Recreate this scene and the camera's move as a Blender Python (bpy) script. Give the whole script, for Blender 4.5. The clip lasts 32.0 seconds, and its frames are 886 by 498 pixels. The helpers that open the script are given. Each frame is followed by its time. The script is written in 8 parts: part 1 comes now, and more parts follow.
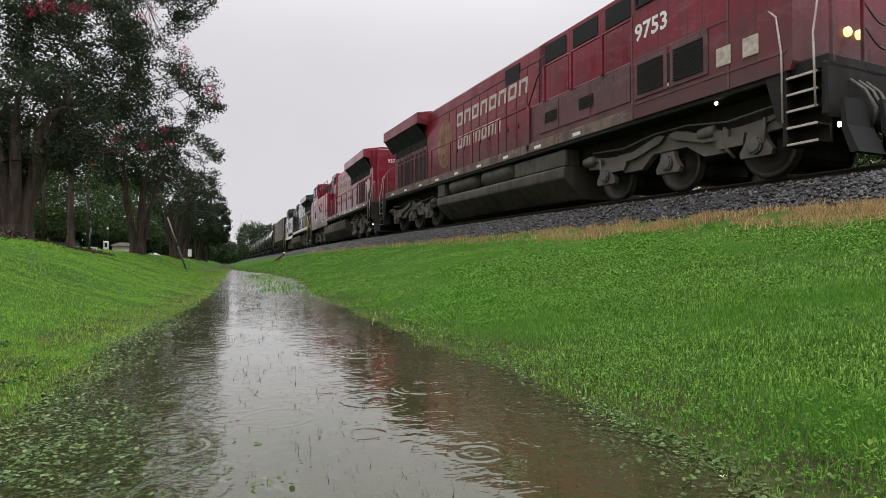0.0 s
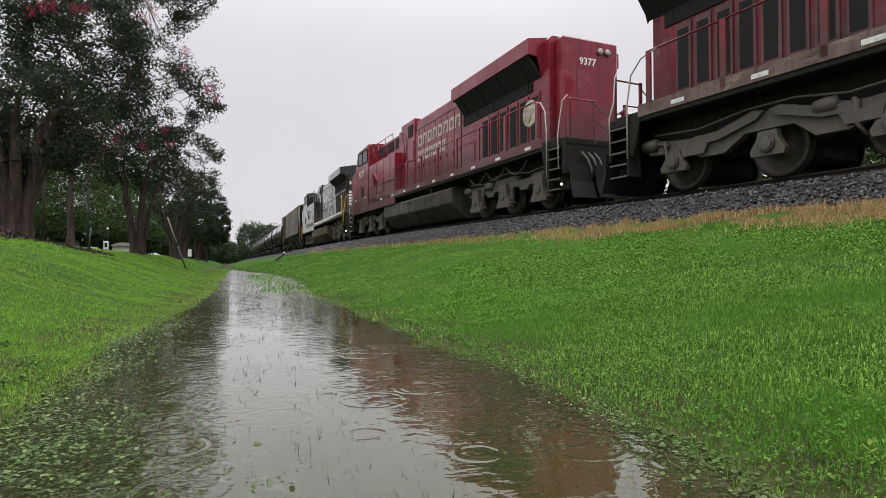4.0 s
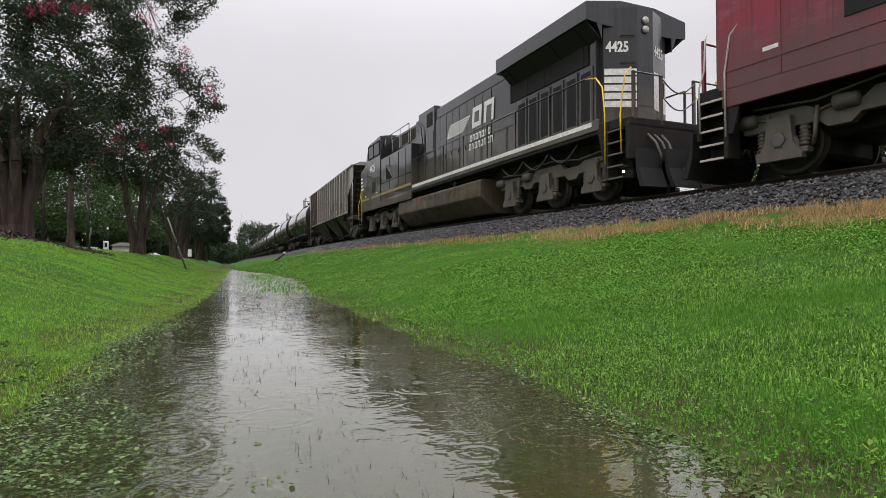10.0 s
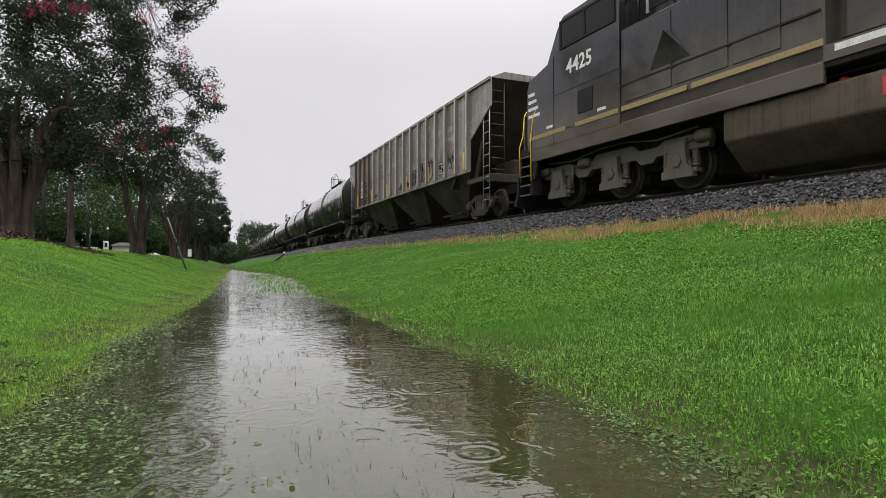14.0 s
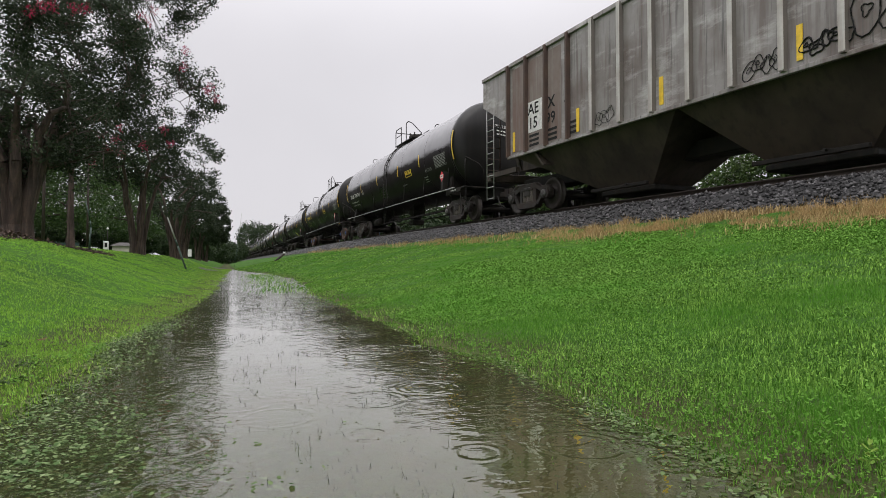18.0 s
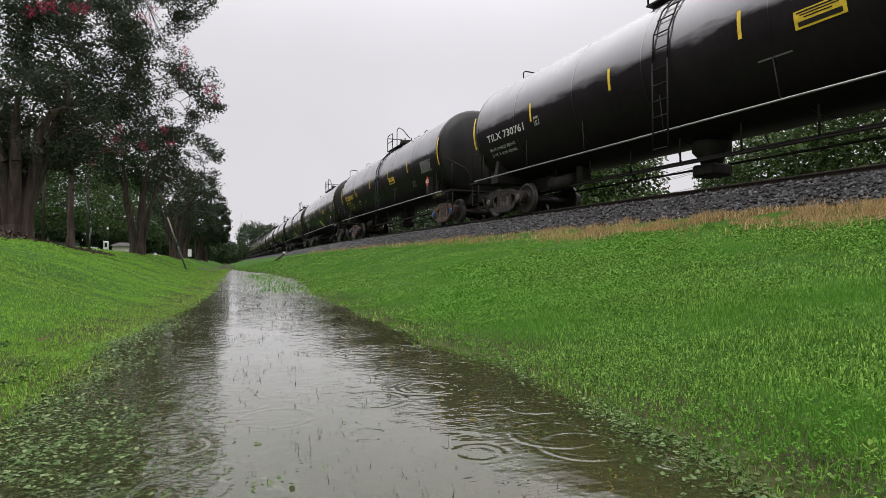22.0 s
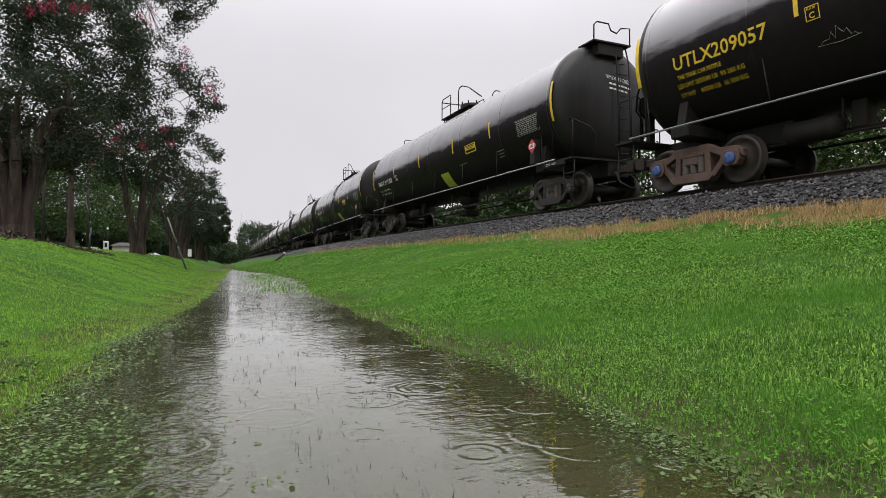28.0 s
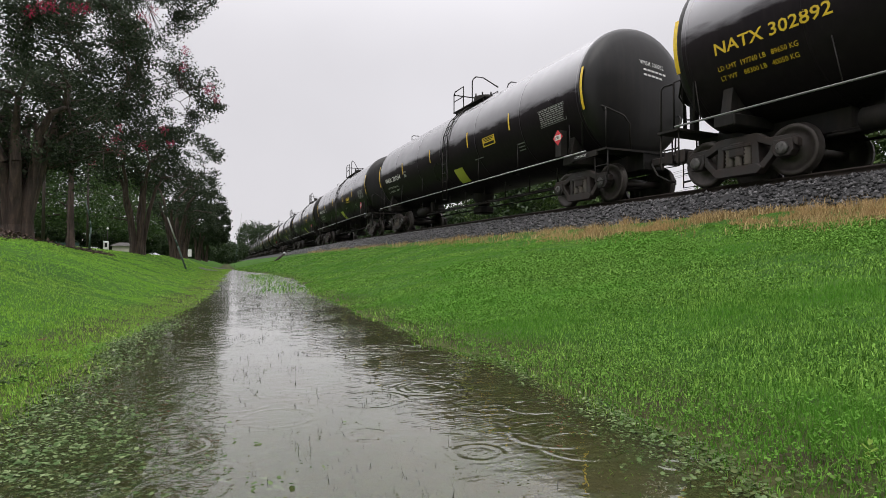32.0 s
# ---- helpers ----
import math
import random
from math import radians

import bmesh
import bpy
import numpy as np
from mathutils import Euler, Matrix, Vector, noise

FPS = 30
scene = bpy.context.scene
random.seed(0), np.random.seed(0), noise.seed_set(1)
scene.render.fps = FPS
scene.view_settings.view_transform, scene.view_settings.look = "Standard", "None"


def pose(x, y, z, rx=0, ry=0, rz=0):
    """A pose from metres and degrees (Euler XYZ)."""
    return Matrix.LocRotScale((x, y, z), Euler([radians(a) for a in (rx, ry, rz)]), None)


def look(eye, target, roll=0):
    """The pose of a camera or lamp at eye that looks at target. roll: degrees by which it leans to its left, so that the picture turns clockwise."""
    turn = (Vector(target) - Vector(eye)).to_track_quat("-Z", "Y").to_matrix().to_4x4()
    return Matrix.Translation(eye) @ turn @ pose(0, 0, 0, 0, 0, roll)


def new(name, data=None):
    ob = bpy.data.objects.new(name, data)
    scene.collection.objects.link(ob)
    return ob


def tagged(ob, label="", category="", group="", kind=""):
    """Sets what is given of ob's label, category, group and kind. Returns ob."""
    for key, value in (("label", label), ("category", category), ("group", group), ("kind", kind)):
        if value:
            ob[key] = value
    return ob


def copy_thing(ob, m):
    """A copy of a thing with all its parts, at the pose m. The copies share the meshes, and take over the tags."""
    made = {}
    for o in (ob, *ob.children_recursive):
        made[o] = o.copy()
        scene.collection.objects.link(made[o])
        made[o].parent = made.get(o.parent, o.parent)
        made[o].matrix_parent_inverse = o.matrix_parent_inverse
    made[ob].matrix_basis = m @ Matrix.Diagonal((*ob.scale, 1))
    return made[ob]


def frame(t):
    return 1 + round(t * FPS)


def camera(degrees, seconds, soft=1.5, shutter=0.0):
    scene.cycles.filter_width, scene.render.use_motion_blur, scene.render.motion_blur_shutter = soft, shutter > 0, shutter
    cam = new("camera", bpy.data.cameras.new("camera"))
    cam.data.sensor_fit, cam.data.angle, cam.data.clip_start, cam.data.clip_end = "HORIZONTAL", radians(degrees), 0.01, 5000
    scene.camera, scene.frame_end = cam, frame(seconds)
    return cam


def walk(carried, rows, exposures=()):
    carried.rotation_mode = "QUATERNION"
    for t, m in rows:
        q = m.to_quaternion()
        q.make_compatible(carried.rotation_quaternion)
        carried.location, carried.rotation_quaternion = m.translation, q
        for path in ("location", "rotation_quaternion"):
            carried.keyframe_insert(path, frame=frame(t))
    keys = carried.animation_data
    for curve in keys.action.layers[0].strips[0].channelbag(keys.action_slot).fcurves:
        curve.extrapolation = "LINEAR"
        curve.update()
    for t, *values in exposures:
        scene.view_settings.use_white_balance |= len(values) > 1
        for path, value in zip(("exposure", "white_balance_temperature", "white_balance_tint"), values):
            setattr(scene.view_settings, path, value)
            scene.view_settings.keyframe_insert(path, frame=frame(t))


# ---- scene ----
# ---- camera: it stands still, low over the flooded ditch ----
CAM_Z = 0.40
cam = camera(75.1, 32.0, soft=0.6)
YAW, TILT = radians(20.6), radians(1.371)
EYE = Vector((0, 0, CAM_Z))
AIM = EYE + Vector((math.sin(YAW) * math.cos(TILT), math.cos(YAW) * math.cos(TILT), math.sin(TILT)))
walk(cam, [(0.0, look(EYE, AIM)), (32.0, look(EYE, AIM))], exposures=[(0.0, 0.0), (1.0, 0.06), (32.0, 0.06)])

# ---- world: an even rain sky, brighter overhead ----
SKY_LOW, SKY_HIGH = 0.74, 2.65
world = bpy.data.worlds.new("overcast")
scene.world = world
world.use_nodes = True
wn, wl = world.node_tree.nodes, world.node_tree.links
wn.clear()
w_out = wn.new("ShaderNodeOutputWorld")
w_bg = wn.new("ShaderNodeBackground")
w_sky = wn.new("ShaderNodeTexSky")
w_sky.sky_type = "NISHITA"
w_sky.sun_disc = False
w_sky.sun_elevation, w_sky.sun_rotation = radians(55), radians(200)
w_sky.air_density, w_sky.dust_density = 1.0, 4.0
w_co = wn.new("ShaderNodeTexCoord")
w_sep = wn.new("ShaderNodeSeparateXYZ")
w_ramp = wn.new("ShaderNodeMapRange")
w_ramp.interpolation_type = "SMOOTHSTEP"
w_ramp.inputs["From Min"].default_value, w_ramp.inputs["From Max"].default_value = 0.30, 1.0
w_ramp.inputs["To Min"].default_value, w_ramp.inputs["To Max"].default_value = SKY_LOW, SKY_HIGH
w_noise = wn.new("ShaderNodeTexNoise")
w_noise.inputs["Scale"].default_value, w_noise.inputs["Detail"].default_value = 2.2, 4.0
w_var = wn.new("ShaderNodeMapRange")
w_var.inputs["From Min"].default_value, w_var.inputs["From Max"].default_value = 0.3, 0.7
w_var.inputs["To Min"].default_value, w_var.inputs["To Max"].default_value = 0.94, 1.04
w_mul = wn.new("ShaderNodeMath")
w_mul.operation = "MULTIPLY"
w_cloud = wn.new("ShaderNodeVectorMath")
w_cloud.operation = "SCALE"
w_cloud.inputs[0].default_value = (1.0, 0.976, 1.025)
w_mix = wn.new("ShaderNodeMix")
w_mix.data_type = "RGBA"
w_mix.inputs["Factor"].default_value = 0.97
w_dim = wn.new("ShaderNodeVectorMath")
w_dim.operation = "SCALE"
w_dim.inputs["Scale"].default_value = 0.1
wl.new(w_co.outputs["Generated"], w_sep.inputs[0])
wl.new(w_sep.outputs["Z"], w_ramp.inputs["Value"])
wl.new(w_co.outputs["Generated"], w_noise.inputs["Vector"])
wl.new(w_noise.outputs["Fac"], w_var.inputs["Value"])
wl.new(w_ramp.outputs["Result"], w_mul.inputs[0])
wl.new(w_var.outputs["Result"], w_mul.inputs[1])
wl.new(w_mul.outputs[0], w_cloud.inputs["Scale"])
wl.new(w_sky.outputs["Color"], w_dim.inputs[0])
wl.new(w_dim.outputs["Vector"], w_mix.inputs["A"])
wl.new(w_cloud.outputs["Vector"], w_mix.inputs["B"])
wl.new(w_mix.outputs["Result"], w_bg.inputs["Color"])
wl.new(w_bg.outputs["Background"], w_out.inputs["Surface"])

sun_data = bpy.data.lights.new("sun", "SUN")
sun_data.energy, sun_data.angle, sun_data.color = 0.9, radians(40), (1.0, 0.97, 0.93)
sun = new("sun", sun_data)
sun.matrix_world = look((0, 0, 60), (12, 26, 0))

# ---- small building helpers ----
def part(name, bm, material, parent, label=""):
    """One mesh object out of a bmesh, under a thing or a part."""
    me = bpy.data.meshes.new(name)
    bm.normal_update()
    bm.to_mesh(me)
    bm.free()
    me.materials.append(material)
    ob = new(name, me)
    ob.parent = parent
    if label:
        ob["label"] = label
    return ob


def alike(name, ob, parent, m):
    """Another object on the mesh of ob."""
    o = new(name, ob.data)
    o.parent = parent
    o.matrix_basis = m
    return o


def thing(name, label, category, group="", kind=""):
    return tagged(new(name), label, category, group, kind)


def box(bm, x0, x1, y0, y1, z0, z1, bevel=0.0):
    v = [bm.verts.new((x, y, z)) for x in (x0, x1) for y in (y0, y1) for z in (z0, z1)]
    fs = [bm.faces.new([v[i] for i in q]) for q in
          ((0, 1, 3, 2), (4, 6, 7, 5), (0, 4, 5, 1), (2, 3, 7, 6), (0, 2, 6, 4), (1, 5, 7, 3))]
    if bevel:
        es = {e for f in fs for e in f.edges}
        bmesh.ops.bevel(bm, geom=list(es), offset=bevel, segments=1, affect="EDGES")
    return bm


def prism(bm, pts, a, b, axis="x", smooth=False):
    """A polygon drawn in the two other axes, pushed along axis from a to b."""
    def at(p, c):
        return {"x": (c, p[0], p[1]), "y": (p[0], c, p[1]), "z": (p[0], p[1], c)}[axis]
    lo = [bm.verts.new(at(p, a)) for p in pts]
    hi = [bm.verts.new(at(p, b)) for p in pts]
    n = len(pts)
    fs = [bm.faces.new(lo[::-1]), bm.faces.new(hi)]
    for i in range(n):
        f = bm.faces.new((lo[i], lo[(i + 1) % n], hi[(i + 1) % n], hi[i]))
        f.smooth = smooth
        fs.append(f)
    bmesh.ops.recalc_face_normals(bm, faces=fs)
    return bm


def rod(bm, p, q, r, r2=None, seg=8, caps=True):
    p, q = Vector(p), Vector(q)
    r2 = r if r2 is None else r2
    turn = (q - p).to_track_quat("Z", "Y").to_matrix()
    ring = [[bm.verts.new(c + turn @ Vector((s * math.cos(2 * math.pi * i / seg), s * math.sin(2 * math.pi * i / seg), 0)))
             for i in range(seg)] for c, s in ((p, r), (q, r2))]
    for i in range(seg):
        j = (i + 1) % seg
        bm.faces.new((ring[0][i], ring[0][j], ring[1][j], ring[1][i])).smooth = True
    if caps:
        bm.faces.new(ring[0][::-1])
        bm.faces.new(ring[1])
    return bm


def tube(bm, pts, r, seg=6):
    """One bent bar through the points."""
    pts = [Vector(p) for p in pts]
    rings = []
    for i, p in enumerate(pts):
        d = (pts[min(i + 1, len(pts) - 1)] - pts[max(i - 1, 0)]).normalized()
        turn = d.to_track_quat("Z", "Y").to_matrix()
        rings.append([p + turn @ Vector((r * math.cos(6.28319 * j / seg), r * math.sin(6.28319 * j / seg), 0)) for j in range(seg)])
    prev = None
    for ring in rings:
        cur = [bm.verts.new(v) for v in ring]
        if prev:
            # start each ring where it lies nearest to the last, to avoid a twist
            o = min(range(seg), key=lambda q: sum((cur[(j + q) % seg].co - prev[j].co).length for j in range(seg)))
            cur = cur[o:] + cur[:o]
            for j in range(seg):
                bm.faces.new((prev[j], prev[(j + 1) % seg], cur[(j + 1) % seg], cur[j])).smooth = True
        else:
            bm.faces.new(cur[::-1])
        prev = cur
    bm.faces.new(prev)
    return bm


def lathe(bm, prof, centre, axis="y", seg=32, smooth=True):
    """prof: (radius, place along the axis) pairs."""
    c = Vector(centre)
    rings = []
    for r, a in prof:
        ring = []
        for i in range(seg):
            u, w = r * math.cos(2 * math.pi * i / seg), r * math.sin(2 * math.pi * i / seg)
            ring.append(bm.verts.new(c + Vector({"x": (a, u, w), "y": (u, a, w), "z": (u, w, a)}[axis])))
        rings.append(ring)
    fs = []
    for k in range(len(rings) - 1):
        for i in range(seg):
            j = (i + 1) % seg
            f = bm.faces.new((rings[k][i], rings[k][j], rings[k + 1][j], rings[k + 1][i]))
            f.smooth = smooth
            fs.append(f)
    fs += [bm.faces.new(rings[0][::-1]), bm.faces.new(rings[-1])]
    bmesh.ops.recalc_face_normals(bm, faces=fs)
    return bm


def B():
    return bmesh.new()


def mesh_of(name, verts, faces, material):
    me = bpy.data.meshes.new(name)
    verts = np.asarray(verts, dtype=np.float32)
    faces = np.asarray(faces, dtype=np.int32)
    n, k = faces.shape
    me.vertices.add(len(verts))
    me.vertices.foreach_set("co", verts.ravel())
    me.loops.add(n * k)
    me.loops.foreach_set("vertex_index", faces.ravel())
    me.polygons.add(n)
    me.polygons.foreach_set("loop_start", np.arange(0, n * k, k, dtype=np.int32))
    me.update(calc_edges=True)
    me.materials.append(material)
    return me


# ---- materials ----
def shader(name, rough=0.5, metal=0.0, spec=0.5):
    m = bpy.data.materials.new(name)
    m.use_nodes = True
    p = m.node_tree.nodes["Principled BSDF"]
    p.inputs["Roughness"].default_value = rough
    p.inputs["Metallic"].default_value = metal
    p.inputs["Specular IOR Level"].default_value = spec
    return m, m.node_tree.nodes, m.node_tree.links, p


def noise_at(n, l, scale, detail=5.0, stretch=None, coords="Object", rough=0.55):
    tc = n.new("ShaderNodeTexCoord")
    t = n.new("ShaderNodeTexNoise")
    t.inputs["Scale"].default_value, t.inputs["Detail"].default_value, t.inputs["Roughness"].default_value = scale, detail, rough
    if stretch:
        mp = n.new("ShaderNodeMapping")
        mp.inputs["Scale"].default_value = stretch
        l.new(tc.outputs[coords], mp.inputs["Vector"])
        l.new(mp.outputs["Vector"], t.inputs["Vector"])
    else:
        l.new(tc.outputs[coords], t.inputs["Vector"])
    return t


def ramp(n, l, src, lo, hi, a=0.0, b=1.0):
    r = n.new("ShaderNodeMapRange")
    r.inputs["From Min"].default_value, r.inputs["From Max"].default_value = lo, hi
    r.inputs["To Min"].default_value, r.inputs["To Max"].default_value = a, b
    l.new(src, r.inputs["Value"])
    return r.outputs["Result"]


def blend(n, l, fac, a, b):
    m = n.new("ShaderNodeMix")
    m.data_type = "RGBA"
    for key, v in (("Factor", fac), ("A", a), ("B", b)):
        if isinstance(v, (int, float)):
            m.inputs[key].default_value = v
        elif isinstance(v, tuple):
            m.inputs[key].default_value = (*v, 1.0)
        else:
            l.new(v, m.inputs[key])
    return m.outputs["Result"]


def bump(n, l, p, src, strength, dist=0.02):
    b = n.new("ShaderNodeBump")
    b.inputs["Strength"].default_value, b.inputs["Distance"].default_value = strength, dist
    l.new(src, b.inputs["Height"])
    l.new(b.outputs["Normal"], p.inputs["Normal"])


def paint(name, col, grime, amount=0.5, rough=0.4, scale=0.9, streak=True, metal=0.0, dents=0.12, spec=0.5, coat=0.0, coat_rough=0.15, chalk=None, gloss_from=None, coat_ior=1.4, splash=None):
    """Painted metal with road grime in patches and rain streaks, wet where it has a coat."""
    m, n, l, p = shader(name, rough, metal, spec)
    p.inputs["Coat Weight"].default_value, p.inputs["Coat Roughness"].default_value, p.inputs["Coat IOR"].default_value = coat, coat_rough, coat_ior
    big = noise_at(n, l, scale, 6)
    fine = noise_at(n, l, scale * 14, 4)
    c = blend(n, l, ramp(n, l, big.outputs["Fac"], 0.42, 0.72, 0.0, amount), col, grime)
    if streak:
        st = noise_at(n, l, 1.0, 4, (7.0, 7.0, 0.45))
        c = blend(n, l, ramp(n, l, st.outputs["Fac"], 0.50, 0.68, 0.0, amount * 0.8), c, grime)
    if chalk:
        pale = noise_at(n, l, scale * 1.7, 5, (1.0, 0.6, 1.6), rough=0.7)
        c = blend(n, l, ramp(n, l, pale.outputs["Fac"], 0.52, 0.70, 0.0, 0.75), c, chalk)
        drip = noise_at(n, l, 1.0, 6, (16.0, 16.0, 0.5), rough=0.65)
        c = blend(n, l, ramp(n, l, drip.outputs["Fac"], 0.56, 0.66, 0.0, 0.7), c, tuple(0.22 * v for v in col))
    c = blend(n, l, ramp(n, l, fine.outputs["Fac"], 0.35, 0.75, 0.0, 0.22), c, tuple(0.55 * v for v in col))
    if splash:
        # road dirt thrown up over the lower panels, ragged at its upper edge
        tc = n.new("ShaderNodeTexCoord")
        sep = n.new("ShaderNodeSeparateXYZ")
        l.new(tc.outputs["Object"], sep.inputs[0])
        rag = noise_at(n, l, 1.3, 5, rough=0.7)
        edge = n.new("ShaderNodeMath")
        edge.operation = "MULTIPLY_ADD"
        l.new(rag.outputs["Fac"], edge.inputs[0])
        edge.inputs[1].default_value = -2.2
        l.new(sep.outputs["Z"], edge.inputs[2])
        c = blend(n, l, ramp(n, l, edge.outputs[0], 2.0, 0.5, 0.0, 0.8), c, splash)
    if gloss_from:
        # rain gloss on the crown, belly dull: a sky-reflection edge put in by height
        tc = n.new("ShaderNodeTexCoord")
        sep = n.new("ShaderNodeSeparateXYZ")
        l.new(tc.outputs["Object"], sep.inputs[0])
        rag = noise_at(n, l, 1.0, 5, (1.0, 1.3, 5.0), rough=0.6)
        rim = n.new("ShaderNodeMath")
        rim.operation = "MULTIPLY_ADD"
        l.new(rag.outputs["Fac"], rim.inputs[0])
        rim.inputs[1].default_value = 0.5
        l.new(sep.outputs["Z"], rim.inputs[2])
        l.new(ramp(n, l, rim.outputs[0], gloss_from + 0.36, gloss_from + 0.58, 0.015, coat), p.inputs["Coat Weight"])
        l.new(ramp(n, l, rim.outputs[0], gloss_from + 0.36, gloss_from + 0.58, 0.035, spec), p.inputs["Specular IOR Level"])
    l.new(c, p.inputs["Base Color"])
    l.new(ramp(n, l, big.outputs["Fac"], 0.35, 0.75, rough * 0.8, min(1.0, rough * 1.5)), p.inputs["Roughness"])
    bump(n, l, p, big.outputs["Fac"], dents, 0.03)
    return m


def plain(name, col, rough=0.5, metal=0.0, var=0.15, scale=30.0, bumpy=0.1):
    m, n, l, p = shader(name, rough, metal)
    t = noise_at(n, l, scale, 4)
    c = blend(n, l, ramp(n, l, t.outputs["Fac"], 0.3, 0.7), tuple(v * (1 - var) for v in col), tuple(min(1, v * (1 + var)) for v in col))
    l.new(c, p.inputs["Base Color"])
    if bumpy:
        bump(n, l, p, t.outputs["Fac"], bumpy, 0.01)
    return m


RED_OLD = paint("faded_red_paint", (0.20, 0.007, 0.020), (0.09, 0.018, 0.024), 0.75, 0.45, 1.1, coat=0.4, coat_rough=0.12, coat_ior=1.33, spec=0.25, chalk=(0.24, 0.075, 0.082), splash=(0.06, 0.042, 0.038))
RED_NEW = paint("bright_red_paint", (0.235, 0.006, 0.024), (0.115, 0.008, 0.019), 0.6, 0.42, 0.9, coat=0.7, coat_rough=0.08, coat_ior=1.35, spec=0.3, chalk=(0.27, 0.07, 0.088), splash=(0.075, 0.042, 0.038))
BLACK_LOCO = paint("black_loco_paint", (0.011, 0.011, 0.014), (0.032, 0.030, 0.028), 0.5, 0.36, 0.9, coat=0.9, coat_rough=0.04, coat_ior=1.42, spec=0.25, chalk=(0.024, 0.024, 0.026), splash=(0.098, 0.080, 0.055))
TANK_BLACK = paint("wet_black_tank_paint", (0.016, 0.0128, 0.0148), (0.028, 0.0225, 0.0225), 0.4, 0.34, 0.5, True, 0.0, 0.006, 0.9, 1.0, 0.03, gloss_from=2.6, coat_ior=1.95)
TANK_HEAD = paint("dull_black_head_paint", (0.013, 0.0125, 0.012), (0.026, 0.023, 0.020), 0.5, 0.42, 0.7, dents=0.01, spec=0.22, coat=0.12, coat_rough=0.12)
FRAME_BLACK = paint("sooty_underframe", (0.013, 0.012, 0.011), (0.036, 0.030, 0.025), 0.7, 0.65, 2.0, spec=0.2)
TRUCK_GREY = paint("dusty_truck_frame", (0.080, 0.070, 0.059), (0.135, 0.112, 0.090), 0.7, 0.62, 2.5)
TRUCK_BROWN = paint("rusty_truck_frame", (0.020, 0.016, 0.0145), (0.052, 0.034, 0.027), 0.7, 0.65, 2.5)
TRUCK_RUST = paint("rusty_bogie_casting", (0.115, 0.066, 0.050), (0.055, 0.038, 0.032), 0.7, 0.65, 3.0)
FUEL_GREY = paint("oily_fuel_tank", (0.078, 0.069, 0.055), (0.014, 0.013, 0.011), 0.6, 0.5, 1.6, spec=0.25, chalk=(0.075, 0.069, 0.058))
FUEL_BROWN = paint("brown_fuel_tank", (0.108, 0.088, 0.058), (0.045, 0.037, 0.026), 0.6, 0.5, 1.6, spec=0.25, chalk=(0.13, 0.105, 0.070))
HOPPER_GREY = paint("weathered_grey_paint", (0.265, 0.248, 0.238), (0.11, 0.078, 0.065), 0.9, 0.55, 0.8, coat=0.4, coat_rough=0.10, chalk=(0.52, 0.50, 0.485))
HOPPER_RUST = paint("rusted_hopper_panel", (0.16, 0.105, 0.088), (0.28, 0.26, 0.24), 0.7, 0.65, 0.6)
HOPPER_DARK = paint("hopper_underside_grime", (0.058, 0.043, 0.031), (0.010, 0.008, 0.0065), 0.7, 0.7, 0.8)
# pale caps, darker webs: the shade on the rib sides is put into RIB_WEB
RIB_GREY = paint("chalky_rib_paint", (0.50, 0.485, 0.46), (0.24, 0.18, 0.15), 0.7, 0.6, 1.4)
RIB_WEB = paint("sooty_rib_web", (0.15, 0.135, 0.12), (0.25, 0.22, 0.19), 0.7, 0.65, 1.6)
RIB_RUST = paint("rusted_rib", (0.050, 0.030, 0.024), (0.12, 0.075, 0.055), 0.8, 0.65, 2.0)
WORN_SILL = paint("scuffed_sill", (0.15, 0.105, 0.085), (0.07, 0.035, 0.032), 0.8, 0.6, 2.4, chalk=(0.26, 0.21, 0.16))
EDGE_GREY = paint("worn_black_frame", (0.075, 0.075, 0.078), (0.03, 0.028, 0.026), 0.6, 0.45, 1.5)
WHEEL = plain("wheel_steel", (0.05, 0.042, 0.037), 0.55, 0.4, 0.3, 9.0)
GRILLE = plain("black_grille", (0.010, 0.010, 0.010), 0.95)
WHITE = plain("white_paint", (0.66, 0.65, 0.63), 0.5, 0, 0.2, 12)
PRINT_GREY = plain("grey_printed_panel", (0.30, 0.30, 0.29), 0.6, 0, 0.25, 9)
FAINT = plain("faded_stencil_paint", (0.16, 0.16, 0.155), 0.6, 0, 0.3, 9)
CREAM = plain("worn_cream_lettering", (0.42, 0.36, 0.30), 0.55, 0, 0.35, 9)
YELLOW = plain("yellow_reflective", (0.75, 0.50, 0.03), 0.4, 0, 0.15, 12)
OCHRE = plain("dull_yellow_rail_paint", (0.28, 0.205, 0.085), 0.5, 0, 0.25)
LIME = plain("yellow_green_card", (0.52, 0.55, 0.06), 0.5, 0, 0.12)
PLACARD = plain("red_placard", (0.55, 0.02, 0.03), 0.45)
RAIL_WHITE = plain("dirty_white_handrail", (0.42, 0.36, 0.33), 0.5, 0, 0.3)
STEEL = plain("galvanised_steel", (0.32, 0.32, 0.31), 0.45, 0.6)
ROPE = plain("grey_chain", (0.10, 0.095, 0.085), 0.6, 0.3)
GOLD = paint("worn_gold_shield", (0.24, 0.135, 0.045), (0.12, 0.022, 0.024), 1.0, 0.5, 2.2)
BLUE_CAP = plain("blue_bearing_cap", (0.05, 0.10, 0.28), 0.5)
GREY_CAP = plain("bearing_cap", (0.10, 0.095, 0.09), 0.5, 0.4)


